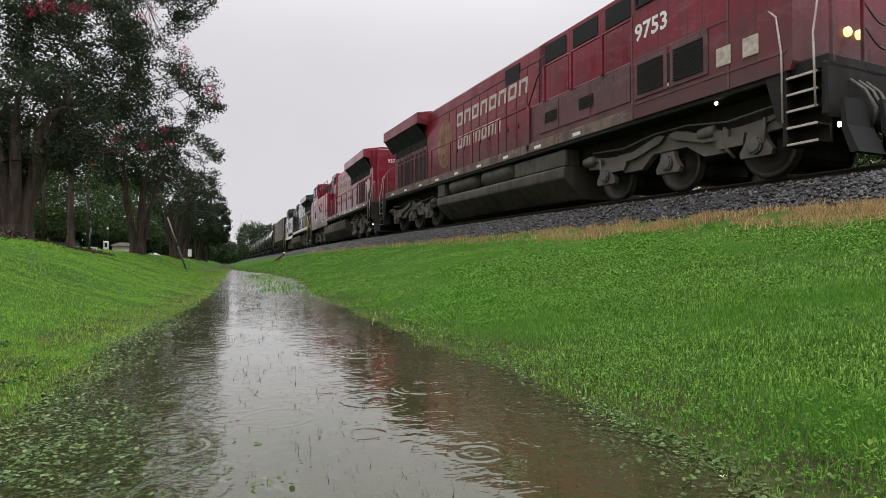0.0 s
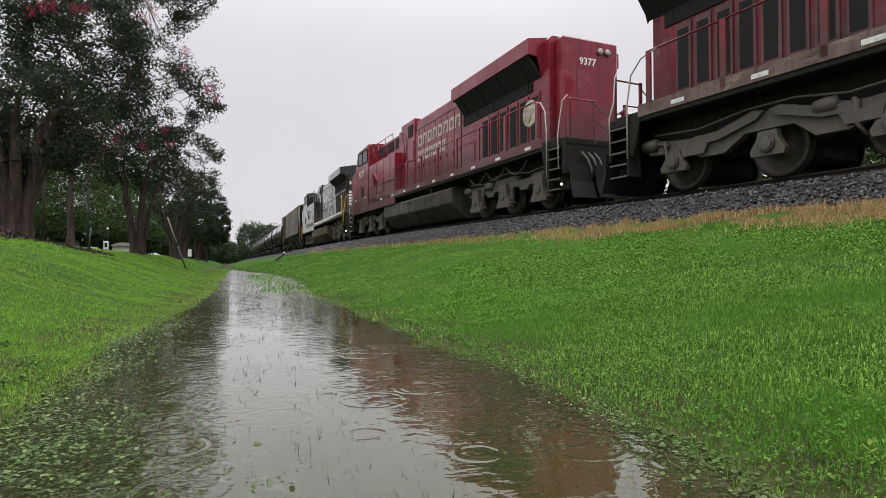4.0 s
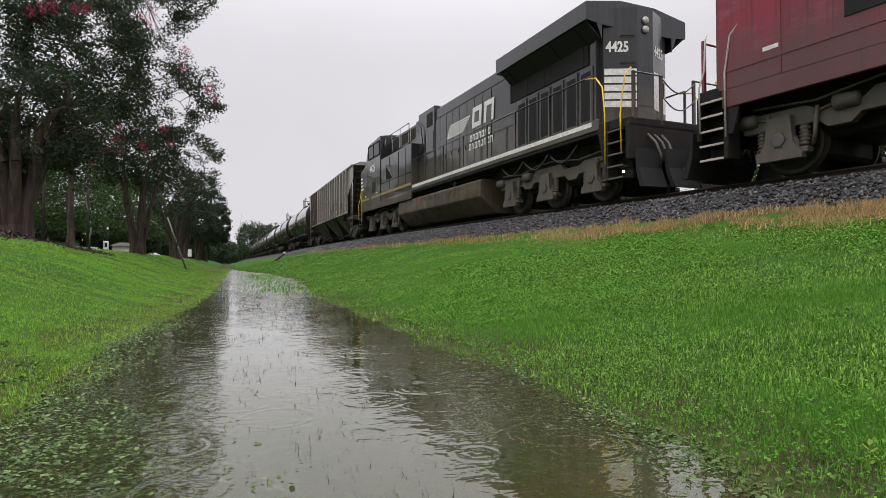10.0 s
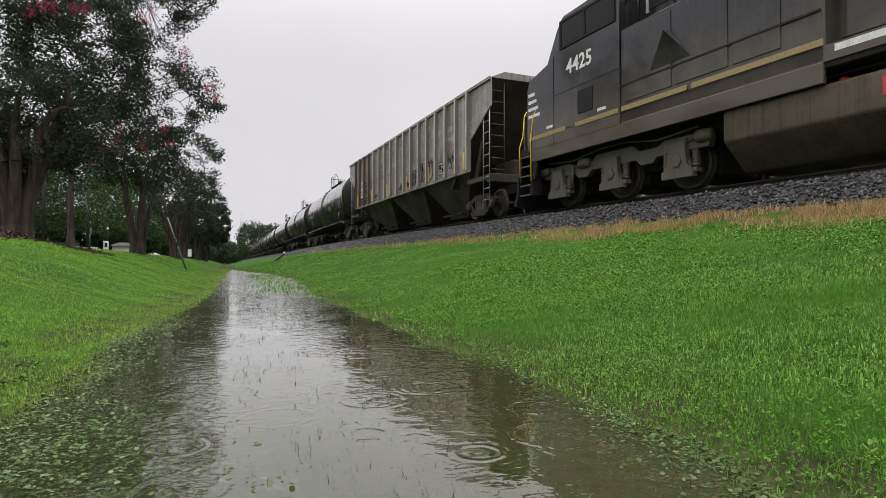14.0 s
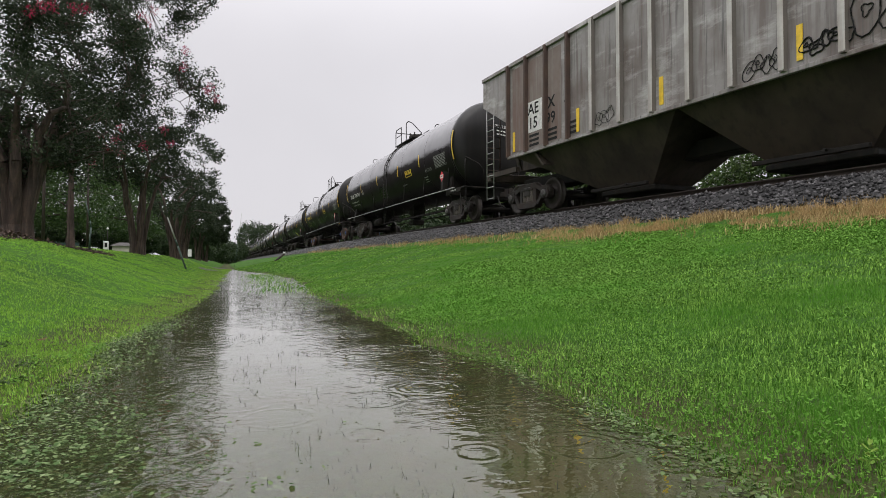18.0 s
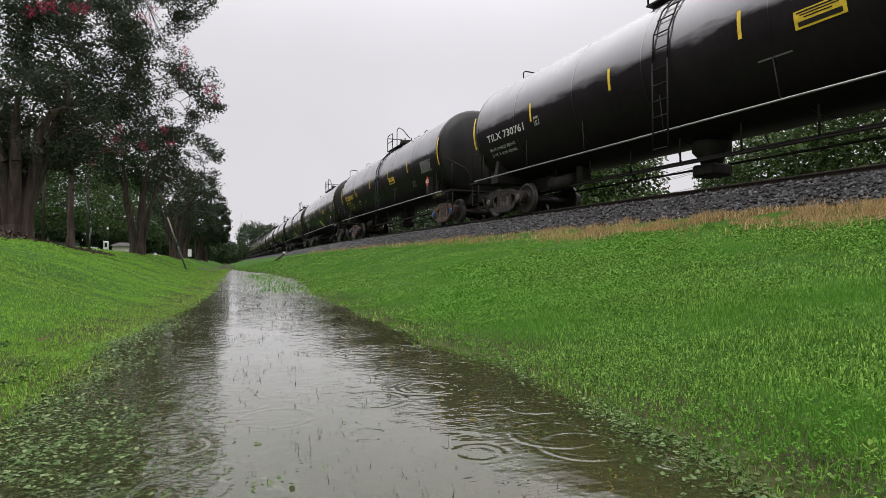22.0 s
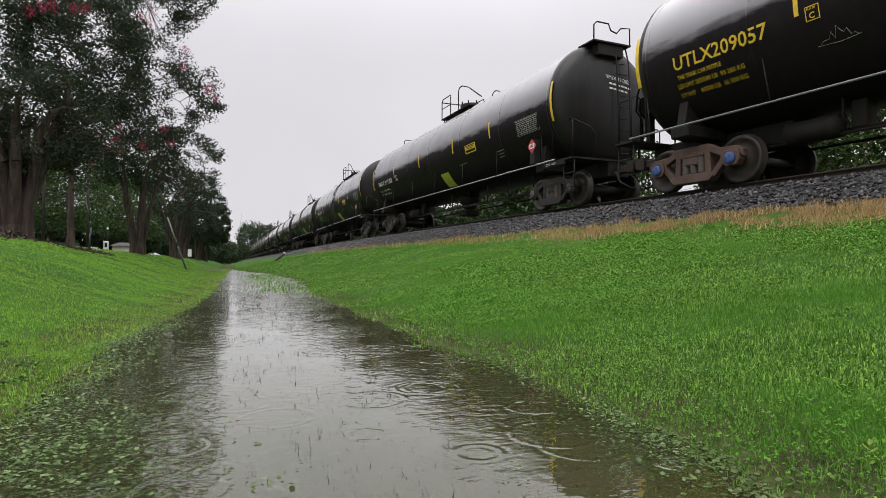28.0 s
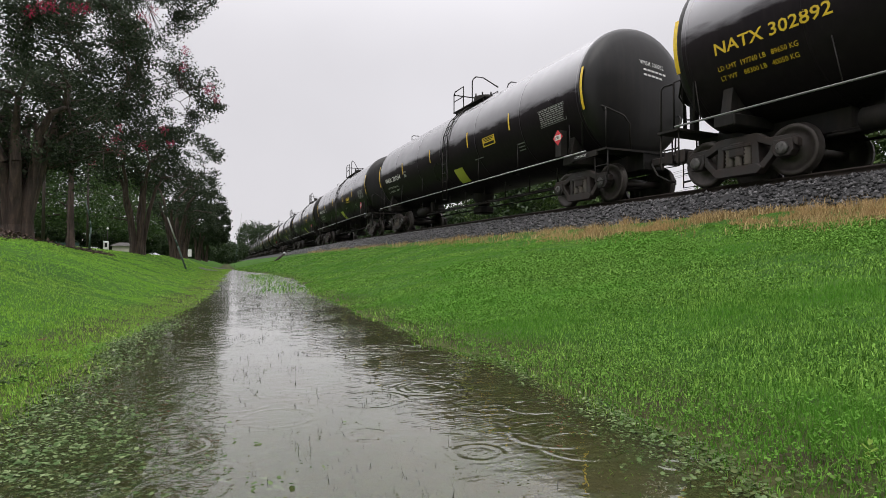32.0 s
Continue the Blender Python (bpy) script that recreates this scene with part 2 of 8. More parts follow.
def glass(name, tint):
    m, n, l, p = shader(name, 0.05)
    p.inputs["Base Color"].default_value = (*tint, 1)
    p.inputs["IOR"].default_value = 1.3
    return m


CAB_GLASS = glass("cab_glass", (0.008, 0.009, 0.010))


def lit(name, col, power):
    m, n, l, p = shader(name, 0.3)
    p.inputs["Base Color"].default_value = (*col, 1)
    p.inputs["Emission Color"].default_value = (*col, 1)
    p.inputs["Emission Strength"].default_value = power
    return m


LAMP_ON = lit("lit_lamp", (1.0, 0.93, 0.8), 6.0)
LAMP_WARM = lit("warm_lit_lamp", (1.0, 0.66, 0.28), 1.6)
# ---- the lie of the land ----
RAIL_Z = 1.927


def track_x(y):
    """The track's centre line: straight far off, bending gently away as it passes."""
    return 8.541 + 1.908 * (np.maximum(0.0, 43.2 - y) / 40.0) ** 2


def smooth01(t):
    t = np.clip(t, 0.0, 1.0)
    return t * t * (3 - 2 * t)


def edge_left(y):
    return np.interp(y, [0, 3.2, 5.4, 7.5, 15, 26, 36], [-0.54, -0.52, -0.36, -0.2, -0.1, 0.0, 0.30])


def edge_right(y):
    return np.interp(y, [0, 1, 2, 5, 7.6, 11, 15, 22, 29, 36], [0.86, 0.94, 1.02, 1.02, 1.06, 1.36, 1.58, 1.40, 0.8, 0.32])


def wobble(x, y, s, k):
    return (np.sin(x * s * 1.3 + k) * np.cos(y * s * 0.9 + 2 * k) + 0.6 * np.sin(x * s * 2.9 - y * s * 2.1 + 3 * k) + 0.35 * np.sin(y * s * 5.3 + x * s * 4.1 + k)) / 1.95


def ground_z(x, y):
    x, y = np.asarray(x, float), np.asarray(y, float)
    jag = 0.05 * wobble(x * 0 + 1, y, 3.1, 1.0)
    el, er = edge_left(y) + jag, edge_right(y) - jag
    tx = track_x(y)
    # left bank and the lawn above it
    u = el - x
    lag = np.interp(y, [9, 14, 20], [0.0, 0.15, 0.62])
    left = 0.66 * np.interp(y, [10, 13.5, 17, 21], [1, 0.80, 0.86, 1.0]) * smooth01((u - lag) / (3.1 - lag)) + 0.14 * np.interp(y, [9, 14, 20], [1, 0.75, 0.5]) * np.clip(u / 1.2, 0, 1) ** 1.1
    left = left + 0.115 * np.clip(u - 3.2, 0, 17) * smooth01((u - 2.2) / 4) + 0.01 * np.clip(u - 20, 0, 100)
    # right bank up to the foot of the ballast
    d = tx - x
    foot = tx - 4.4
    v = (x - er) / np.maximum(foot - er, 0.5)
    right = 0.84 * np.clip(v, 0, 1) ** 0.92
    shoulder = 0.84 + 0.26 * smooth01((4.4 - d) / 1.3)
    right = np.where(d < 4.4, shoulder, right)
    bed = np.interp(-d, [-3.1, -1.85, 1.9, 3.6, 6, 30], [1.04, 1.58, 1.58, 1.15, 0.95, 1.3])
    right = np.where(d < 3.1, bed, right)
    # the ditch floor under the water
    mid, half = (el + er) / 2, np.maximum((er - el) / 2, 0.05)
    q = np.clip(1 - ((x - mid) / half) ** 2, 0, 1)
    floor_z = -0.055 * q + np.interp(y, [20, 34, 44], [0.0, 0.02, 0.10])
    z = np.where(x < el, left, np.where(x > er, right, floor_z))
    fade = np.interp(np.abs(x - mid), [half.min() * 0.6, 2.0], [0.12, 1.0])
    z = z + fade * np.where(d > 3.1, 0.028 * wobble(x, y, 1.7, 2.0) + 0.012 * wobble(x, y, 5.5, 4.0), 0.0)
    return z


def ground_material():
    m, n, l, p = shader("lawn_and_earth", 0.85, 0, 0.08)
    geo = n.new("ShaderNodeTexCoord")
    sep = n.new("ShaderNodeSeparateXYZ")
    l.new(geo.outputs["Object"], sep.inputs[0])
    big = noise_at(n, l, 0.8, 5)
    mid = noise_at(n, l, 7.0, 6)
    fine = noise_at(n, l, 55.0, 5)
    c = blend(n, l, ramp(n, l, big.outputs["Fac"], 0.35, 0.65), (0.032, 0.092, 0.009), (0.062, 0.148, 0.014))
    c = blend(n, l, ramp(n, l, mid.outputs["Fac"], 0.40, 0.70, 0, 0.75), c, (0.03, 0.075, 0.012))
    c = blend(n, l, ramp(n, l, fine.outputs["Fac"], 0.45, 0.70, 0, 0.7), c, (0.02, 0.045, 0.01))
    # brown-grey ground added beyond the railway, so less green light reaches the cars
    c = blend(n, l, ramp(n, l, sep.outputs["X"], 11.5, 13.5), c, (0.055, 0.055, 0.035))
    # mud below the waterline, by height
    wet = ramp(n, l, sep.outputs["Z"], 0.02, -0.01)
    mud = blend(n, l, ramp(n, l, mid.outputs["Fac"], 0.4, 0.62), (0.076, 0.072, 0.028), (0.062, 0.082, 0.025))
    soil = blend(n, l, ramp(n, l, mid.outputs["Fac"], 0.4, 0.62), (0.040, 0.036, 0.018), (0.045, 0.062, 0.018))
    c = blend(n, l, ramp(n, l, sep.outputs["Z"], 0.075, 0.03), c, soil)
    c = blend(n, l, wet, c, mud)
    l.new(c, p.inputs["Base Color"])
    bump(n, l, p, fine.outputs["Fac"], 0.6, 0.03)
    return m


LAWN = ground_material()


def build_ground():
    # one sheet, fine near the camera and coarse towards the horizon
    xs = np.concatenate([-np.geomspace(900, 6, 34), np.linspace(-5.8, -0.9, 40), np.linspace(-0.85, 1.6, 62), np.linspace(1.68, 12.5, 64),
                         np.geomspace(12.7, 900, 40)])
    ys = np.concatenate([-np.geomspace(400, 2, 16), np.linspace(-1.8, 0.3, 10), np.linspace(0.4, 6, 110), np.linspace(6.1, 30, 120), np.geomspace(30.3, 3000, 90)])
    X, Y = np.meshgrid(xs, ys, indexing="ij")
    Z = ground_z(X, Y)
    nx, ny = X.shape
    verts = np.stack([X, Y, Z], -1).reshape(-1, 3)
    i, j = np.meshgrid(np.arange(nx - 1), np.arange(ny - 1), indexing="ij")
    a = (i * ny + j).ravel()
    me = mesh_of("ground", verts, np.stack([a, a + ny, a + ny + 1, a + 1], 1), LAWN)
    me.polygons.foreach_set("use_smooth", np.ones(len(me.polygons), dtype=bool))
    ob = new("ground", me)
    tagged(ob, "rain-soaked green lawn sloping to a flooded ditch", "ground", kind="structure")


build_ground()


def build_water():
    m, n, l, p = shader("rain_water", 0.03, 0.0, 0.5)
    p.inputs["Base Color"].default_value = (0.86, 0.84, 0.72, 1)
    p.inputs["Transmission Weight"].default_value = 1.0
    p.inputs["IOR"].default_value = 1.36
    p.inputs["Coat Weight"].default_value, p.inputs["Coat IOR"].default_value, p.inputs["Coat Roughness"].default_value = 1.0, 1.60, 0.015
    # three sizes of ripple, each smooth in itself
    long_ = noise_at(n, l, 9.0, 0.0, (1.0, 0.9, 1.0))
    mid = noise_at(n, l, 24.0, 0.0, (1.0, 1.1, 1.0))
    fine = noise_at(n, l, 62.0, 0.6, (0.8, 1.2, 1.0))
    mix = None
    for src, amount in ((long_, 0.26), (mid, 0.34), (fine, 0.17)):
        add = n.new("ShaderNodeMath")
        add.operation = "MULTIPLY_ADD"
        l.new(src.outputs["Fac"], add.inputs[0])
        add.inputs[1].default_value = amount
        if mix is None:
            add.inputs[2].default_value = 0.0
        else:
            l.new(mix.outputs[0], add.inputs[2])
        mix = add
    # patches of calm, and more ruffled further along
    tc = n.new("ShaderNodeTexCoord")
    sep = n.new("ShaderNodeSeparateXYZ")
    l.new(tc.outputs["Object"], sep.inputs[0])
    patch = noise_at(n, l, 1.6, 3)
    calm = n.new("ShaderNodeMath")
    calm.operation = "MULTIPLY"
    l.new(ramp(n, l, sep.outputs["Y"], 3.0, 9.0, 1.0, 1.3), calm.inputs[0])
    l.new(ramp(n, l, patch.outputs["Fac"], 0.38, 0.62, 0.35, 1.25), calm.inputs[1])
    waves = n.new("ShaderNodeMath")
    waves.operation = "MULTIPLY"
    l.new(mix.outputs[0], waves.inputs[0])
    l.new(calm.outputs[0], waves.inputs[1])
    bump(n, l, p, waves.outputs[0], 1.0, 0.0036)
    # ripples too fine to stand out far along the ditch
    l.new(ramp(n, l, sep.outputs["Y"], 2.2, 9.0, 0.015, 0.20), p.inputs["Coat Roughness"])
    l.new(p.inputs["Normal"].links[0].from_socket, p.inputs["Coat Normal"])
    # fine silt hangs in the water
    silt = n.new("ShaderNodeBsdfDiffuse")
    silt.inputs["Color"].default_value = (0.13, 0.135, 0.06, 1)
    cloudy = n.new("ShaderNodeMixShader")
    cloudy.inputs["Fac"].default_value = 0.07
    l.new(p.outputs["BSDF"], cloudy.inputs[1])
    l.new(silt.outputs["BSDF"], cloudy.inputs[2])
    l.new(cloudy.outputs["Shader"], n["Material Output"].inputs["Surface"])
    # a sheet that carries the rings of the falling rain
    rng = np.random.default_rng(5)
    xs = np.concatenate([np.linspace(-0.85, -0.56, 20), np.linspace(-0.55, 1.06, 340), np.linspace(1.08, 1.9, 44)])
    ys = np.concatenate([np.linspace(-3.0, 0.7, 40), np.linspace(0.71, 2.8, 420), np.linspace(2.81, 4.5, 150), np.geomspace(4.52, 37, 120)])
    X, Y = np.meshgrid(xs, ys, indexing="ij")
    Z = np.zeros_like(X)
    drops = [(-0.13, 1.9, 0.05), (-0.10, 1.38, 0.06), (-0.07, 1.12, 0.09), (-0.02, 1.2, 0.04), (0.72, 1.18, 0.10), (0.62, 1.75, 0.09), (-0.12, 1.55, 0.07), (0.80, 1.42, 0.07), (0.66, 2.6, 0.12), (0.5, 1.12, 0.05)]
    for _ in range(46):
        y = 0.9 + 5.5 * rng.random() ** 1.3
        drops.append((rng.uniform(-0.38, 0.92), y, rng.uniform(0.02, 0.11)))
    for cx, cy, r in drops:
        q = np.hypot(X - cx, Y - cy)
        w = 0.011
        Z += 0.0006 * (0.06 / (r + 0.03)) ** 0.5 * np.cos((q - r) / w * 2.2) * np.exp(-((q - r) / (1.5 * w)) ** 2)
    nx, ny = X.shape
    i, j = np.meshgrid(np.arange(nx - 1), np.arange(ny - 1), indexing="ij")
    k = (i * ny + j).ravel()
    me = mesh_of("water", np.stack([X, Y, Z], -1).reshape(-1, 3), np.stack([k, k + ny, k + ny + 1, k + 1], 1), m)
    me.polygons.foreach_set("use_smooth", np.ones(len(me.polygons), dtype=bool))
    ob = tagged(new("water", me), "shallow brown rain water in a ditch, ringed by drops", "puddle", kind="structure")
    ob.visible_shadow = False


build_water()

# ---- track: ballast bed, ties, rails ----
# bed near black: its colour holds the shade between the loose stones
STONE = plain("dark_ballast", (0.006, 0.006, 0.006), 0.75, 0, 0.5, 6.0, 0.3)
RUST = plain("rusty_rail", (0.03, 0.022, 0.018), 0.6, 0.5, 0.3, 14)
TIE = plain("creosoted_tie", (0.035, 0.028, 0.022), 0.8, 0, 0.3, 10)


def along(profile, ys, name, material, smooth=False):
    """A bar or bed of one cross-section (offset from the track's centre, height) laid along the track."""
    pr = np.array(profile)
    V = []
    for y in ys:
        cx = float(track_x(y))
        for o, z in pr:
            V.append((cx + o, y, z))
    k = len(pr)
    F = []
    for a in range(len(ys) - 1):
        for b in range(k):
            c = (b + 1) % k
            F.append((a * k + b, (a + 1) * k + b, (a + 1) * k + c, a * k + c))
    return mesh_of(name, V, F, material)


TRACK_YS = np.concatenate([np.arange(-360, -60, 20.0), np.arange(-60, 44, 2.0), np.geomspace(44, 1500, 30)])


def build_track():
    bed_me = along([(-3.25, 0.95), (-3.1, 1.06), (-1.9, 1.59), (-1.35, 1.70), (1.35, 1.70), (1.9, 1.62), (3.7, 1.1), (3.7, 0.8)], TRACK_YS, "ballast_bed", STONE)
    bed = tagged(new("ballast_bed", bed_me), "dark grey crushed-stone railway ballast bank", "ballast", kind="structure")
    t = RAIL_Z
    for o in (-0.7525, 0.7525):
        pr = [(o - 0.07, t - 0.17), (o + 0.07, t - 0.17), (o + 0.07, t - 0.155), (o + 0.012, t - 0.13), (o + 0.012, t - 0.045), (o + 0.036, t - 0.03),
              (o + 0.034, t - 0.003), (o + 0.028, t), (o - 0.028, t), (o - 0.034, t - 0.003), (o - 0.036, t - 0.03), (o - 0.012, t - 0.045),
              (o - 0.012, t - 0.13), (o - 0.07, t - 0.155)]
        tagged(new("rail", along(pr, TRACK_YS, "rail", RUST)), "rusty steel rail with a worn bright head", "rail", "rails", "structure")
    bm = box(B(), -1.3, 1.3, -0.115, 0.115, 1.60, 1.755, 0.012)
    first = part("tie", bm, TIE, bed)
    first.matrix_basis = pose(float(track_x(3.0)), 3.0, 0)
    for i in range(1, 90):
        y = 3.0 + 0.53 * i
        alike("tie", first, bed, pose(float(track_x(y)), y, 0, 0, 0, random.uniform(-1, 1)))


build_track()


def rock_shapes(rng, count):
    base_v = np.array([(0, 0, 1), (0.9, 0, 0.3), (0.28, 0.85, 0.3), (-0.73, 0.53, 0.3), (-0.73, -0.53, 0.3), (0.28, -0.85, 0.3),
                       (0.73, 0.53, -0.35), (-0.28, 0.85, -0.35), (-0.9, 0, -0.35), (-0.28, -0.85, -0.35), (0.73, -0.53, -0.35), (0, 0, -0.9)])
    base_f = np.array([(0, 1, 2), (0, 2, 3), (0, 3, 4), (0, 4, 5), (0, 5, 1), (1, 6, 2), (2, 7, 3), (3, 8, 4), (4, 9, 5), (5, 10, 1),
                       (6, 7, 2), (7, 8, 3), (8, 9, 4), (9, 10, 5), (10, 6, 1), (11, 7, 6), (11, 8, 7), (11, 9, 8), (11, 10, 9), (11, 6, 10)])
    V = base_v[None] * (1 + 0.55 * (rng.random((count, 12, 1)) - 0.5)) * rng.uniform(0.65, 1.25, (count, 1, 3))
    ang = rng.random(count) * 6.28
    c, s = np.cos(ang)[:, None], np.sin(ang)[:, None]
    V = np.stack([V[..., 0] * c - V[..., 1] * s, V[..., 0] * s + V[..., 1] * c, V[..., 2]], -1)
    return V, base_f


def build_stones():
    m, n, l, p = shader("wet_ballast_stone", 0.55, 0, 0.5)
    isl = n.new("ShaderNodeNewGeometry")
    t = noise_at(n, l, 18, 4)
    tone = n.new("ShaderNodeMath")
    tone.operation = "POWER"
    l.new(isl.outputs["Random Per Island"], tone.inputs[0])
    tone.inputs[1].default_value = 3.2
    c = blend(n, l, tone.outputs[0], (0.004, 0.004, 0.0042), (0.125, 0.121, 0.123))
    c = blend(n, l, ramp(n, l, t.outputs["Fac"], 0.45, 0.7, 0, 0.35), c, (0.03, 0.026, 0.024))
    l.new(c, p.inputs["Base Color"])
    rng = np.random.default_rng(11)
    N = 36000
    y = 2.5 + 62 * rng.random(N) ** 1.9
    d = rng.uniform(0.85, 3.35, N)
    # a ragged lower edge
    keep = d < 3.1 + 0.22 * wobble(d, y, 2.3, 1.5)
    y, d = y[keep], d[keep]
    x = track_x(y) - d
    z = np.interp(-d, [-3.4, -3.1, -1.85, -1.35, 0], [1.02, 1.07, 1.585, 1.70, 1.71]) + rng.uniform(-0.035, 0.045, len(y))
    size = rng.uniform(0.016, 0.040, len(y)) * np.interp(y, [5, 20, 60], [1.0, 1.2, 2.2])
    V, F = rock_shapes(rng, len(y))
    V = V * size[:, None, None] + np.stack([x, y, z], -1)[:, None]
    faces = (F[None] + 12 * np.arange(len(y))[:, None, None]).reshape(-1, 3)
    tagged(new("ballast_stones", mesh_of("ballast_stones", V.reshape(-1, 3), faces, m)), "loose dark grey crushed stones beside the rails", "stones", kind="stuff")


build_stones()


# ---- grass ----
def grass_material(name, a, b, tip):
    m, n, l, p = shader(name, 0.75, 0, 0.06)
    isl = n.new("ShaderNodeNewGeometry")
    big = noise_at(n, l, 0.9, 4)
    tone = n.new("ShaderNodeMath")
    tone.operation = "POWER"
    l.new(isl.outputs["Random Per Island"], tone.inputs[0])
    tone.inputs[1].default_value = 2.0
    c = blend(n, l, tone.outputs[0], a, b)
    c = blend(n, l, ramp(n, l, big.outputs["Fac"], 0.42, 0.6, 0, 0.85), c, tip)
    l.new(c, p.inputs["Base Color"])
    p.inputs["Subsurface Weight"].default_value = 0.0
    tr = n.new("ShaderNodeBsdfTranslucent")
    l.new(c, tr.inputs["Color"])
    mx = n.new("ShaderNodeMixShader")
    mx.inputs["Fac"].default_value = 0.22
    out = n["Material Output"]
    l.new(p.outputs["BSDF"], mx.inputs[1])
    l.new(tr.outputs["BSDF"], mx.inputs[2])
    l.new(mx.outputs["Shader"], out.inputs["Surface"])
    return m


GRASS = grass_material("green_grass", (0.038, 0.105, 0.012), (0.38, 0.64, 0.13), (0.080, 0.225, 0.024))
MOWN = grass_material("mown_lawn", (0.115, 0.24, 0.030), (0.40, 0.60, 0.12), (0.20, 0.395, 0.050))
STRAW = grass_material("dry_straw", (0.18, 0.118, 0.052), (0.70, 0.53, 0.28), (0.39, 0.255, 0.12))


def blades(name, x, y, height, width, material, rng, lean=0.6, z=None):
    n = len(x)
    z = ground_z(x, y) - 0.004 if z is None else z
    a = rng.random(n) * 6.283
    bend = rng.uniform(0.1, lean, n) * height
    dirx, diry = np.cos(a), np.sin(a)
    f = rng.random(n) * 6.283
    sx, sy = np.cos(f) * width / 2, np.sin(f) * width / 2
    V = np.empty((n, 5, 3))
    V[:, 0] = np.stack([x - sx, y - sy, z], -1)
    V[:, 1] = np.stack([x + sx, y + sy, z], -1)
    mx, my, mz = x + dirx * bend * 0.3, y + diry * bend * 0.3, z + height * 0.55
    V[:, 2] = np.stack([mx - sx * 0.8, my - sy * 0.8, mz], -1)
    V[:, 3] = np.stack([mx + sx * 0.8, my + sy * 0.8, mz], -1)
    V[:, 4] = np.stack([x + dirx * bend, y + diry * bend, z + height * (1 - 0.25 * bend / height)], -1)
    F = np.array([(0, 1, 3), (0, 3, 2), (2, 3, 4)])
    faces = (F[None] + 5 * np.arange(n)[:, None, None]).reshape(-1, 3)
    return mesh_of(name, V.reshape(-1, 3), faces, material)


def wedge(rng, count, r0, r1, a0=-20, a1=64):
    """Places in the sector that lies before the camera."""
    r = np.sqrt(rng.uniform(r0 * r0, r1 * r1, count))
    a = np.radians(rng.uniform(a0, a1, count))
    return r * np.sin(a), r * np.cos(a)


def build_grass():
    rng = np.random.default_rng(3)
    X, Y, H, W = [], [], [], []
    for r0, r1, dens, h, w in ((0.5, 1.6, 30000, 0.025, 0.0026), (1.6, 3.2, 16000, 0.028, 0.0031), (3.2, 6, 6800, 0.026, 0.0040), (6, 11, 2300, 0.026, 0.0070),
                               (11, 20, 600, 0.030, 0.017), (20, 36, 150, 0.04, 0.038)):
        area = (r1 * r1 - r0 * r0) * math.radians(84) / 2
        x, y = wedge(rng, int(area * dens), r0, r1)
        X.append(x), Y.append(y), H.append(h * rng.uniform(0.5, 1.25, len(x))), W.append(w * rng.uniform(0.7, 1.3, len(x)))
    X, Y, H, W = map(np.concatenate, (X, Y, H, W))
    d = track_x(Y) - X
    edge = np.minimum(np.abs(X - edge_left(Y)), np.abs(X - edge_right(Y)))
    wet = (X > edge_left(Y)) & (X < edge_right(Y))
    er_in = edge_right(Y) * (Y < 4.0) + 99.0 * (Y >= 4.0)
    keep = (d > 3.9 + 0.35 * wobble(X, Y, 1.1, 0.3)) & (X > -10)
    keep &= (X < er_in) | (edge > 0.13) | (rng.random(len(X)) < 0.5)
    keep &= (~wet) | (rng.random(len(X)) < 0.5 * np.exp(-edge / 0.10))
    X, Y, H, W = X[keep], Y[keep], H[keep], W[keep]
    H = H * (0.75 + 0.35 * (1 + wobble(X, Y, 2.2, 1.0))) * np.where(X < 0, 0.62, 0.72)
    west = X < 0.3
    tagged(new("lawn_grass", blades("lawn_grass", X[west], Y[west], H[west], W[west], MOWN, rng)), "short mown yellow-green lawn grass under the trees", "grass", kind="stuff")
    east = ~west
    tagged(new("bank_grass", blades("bank_grass", X[east], Y[east], H[east], W[east], GRASS, rng)), "lush wet green grass on the railway bank", "grass", kind="stuff")
    # the dead strip beside the ballast
    n = 150000
    y = 2.5 + 36 * rng.random(n) ** 1.9
    d = 3.75 + rng.normal(0, 1, n) * np.interp(y, [4, 9, 16, 36], [0.66, 0.46, 0.22, 0.2]) + 0.34 * wobble(y * 0.7, y, 0.9, 0.7) - np.interp(y, [8, 20], [0, 0.2])
    keep = (d > 2.75) & (d < 5.8) & (rng.random(n) < 0.28 + 0.95 * wobble(d, y, 1.5, 2.2) + 0.5 * wobble(d, y, 5.0, 0.2)) & (rng.random(n) < np.interp(y, [7, 10.5, 20, 36], [1, 0.28, 0.06, 0.025]))
    y, d = y[keep], d[keep]
    x = track_x(y) - d
    g = np.interp(y, [5, 20, 36], [1, 1.5, 2.5])
    tagged(new("dry_grass", blades("dry_grass", x, y, (0.09 + 0.05 * wobble(x, y, 3.0, 1.0)) * rng.uniform(0.3, 1.5, len(x)) * g ** 0.5, 0.007 * g, STRAW, rng, 0.9)),
           "dead straw-coloured grass along the ballast", "dry grass", kind="stuff")


build_grass()
# ---- the train's advance: metres at each second, quickening at the very end ----
def advance(t):
    if t <= 30.6:
        u = t - 13.0
        return 4.40755 * u + 0.00302658 * u * u - 0.000197823 * u ** 3 + 1.8928e-6 * u ** 4 + 3.133e-7 * u ** 5
    return float(np.interp(t, [30.6, 30.7, 30.8, 31.0, 32.0], [78.14, 81.7, 95.9, 125.4, 275.5]))


SHIFT = 3.201


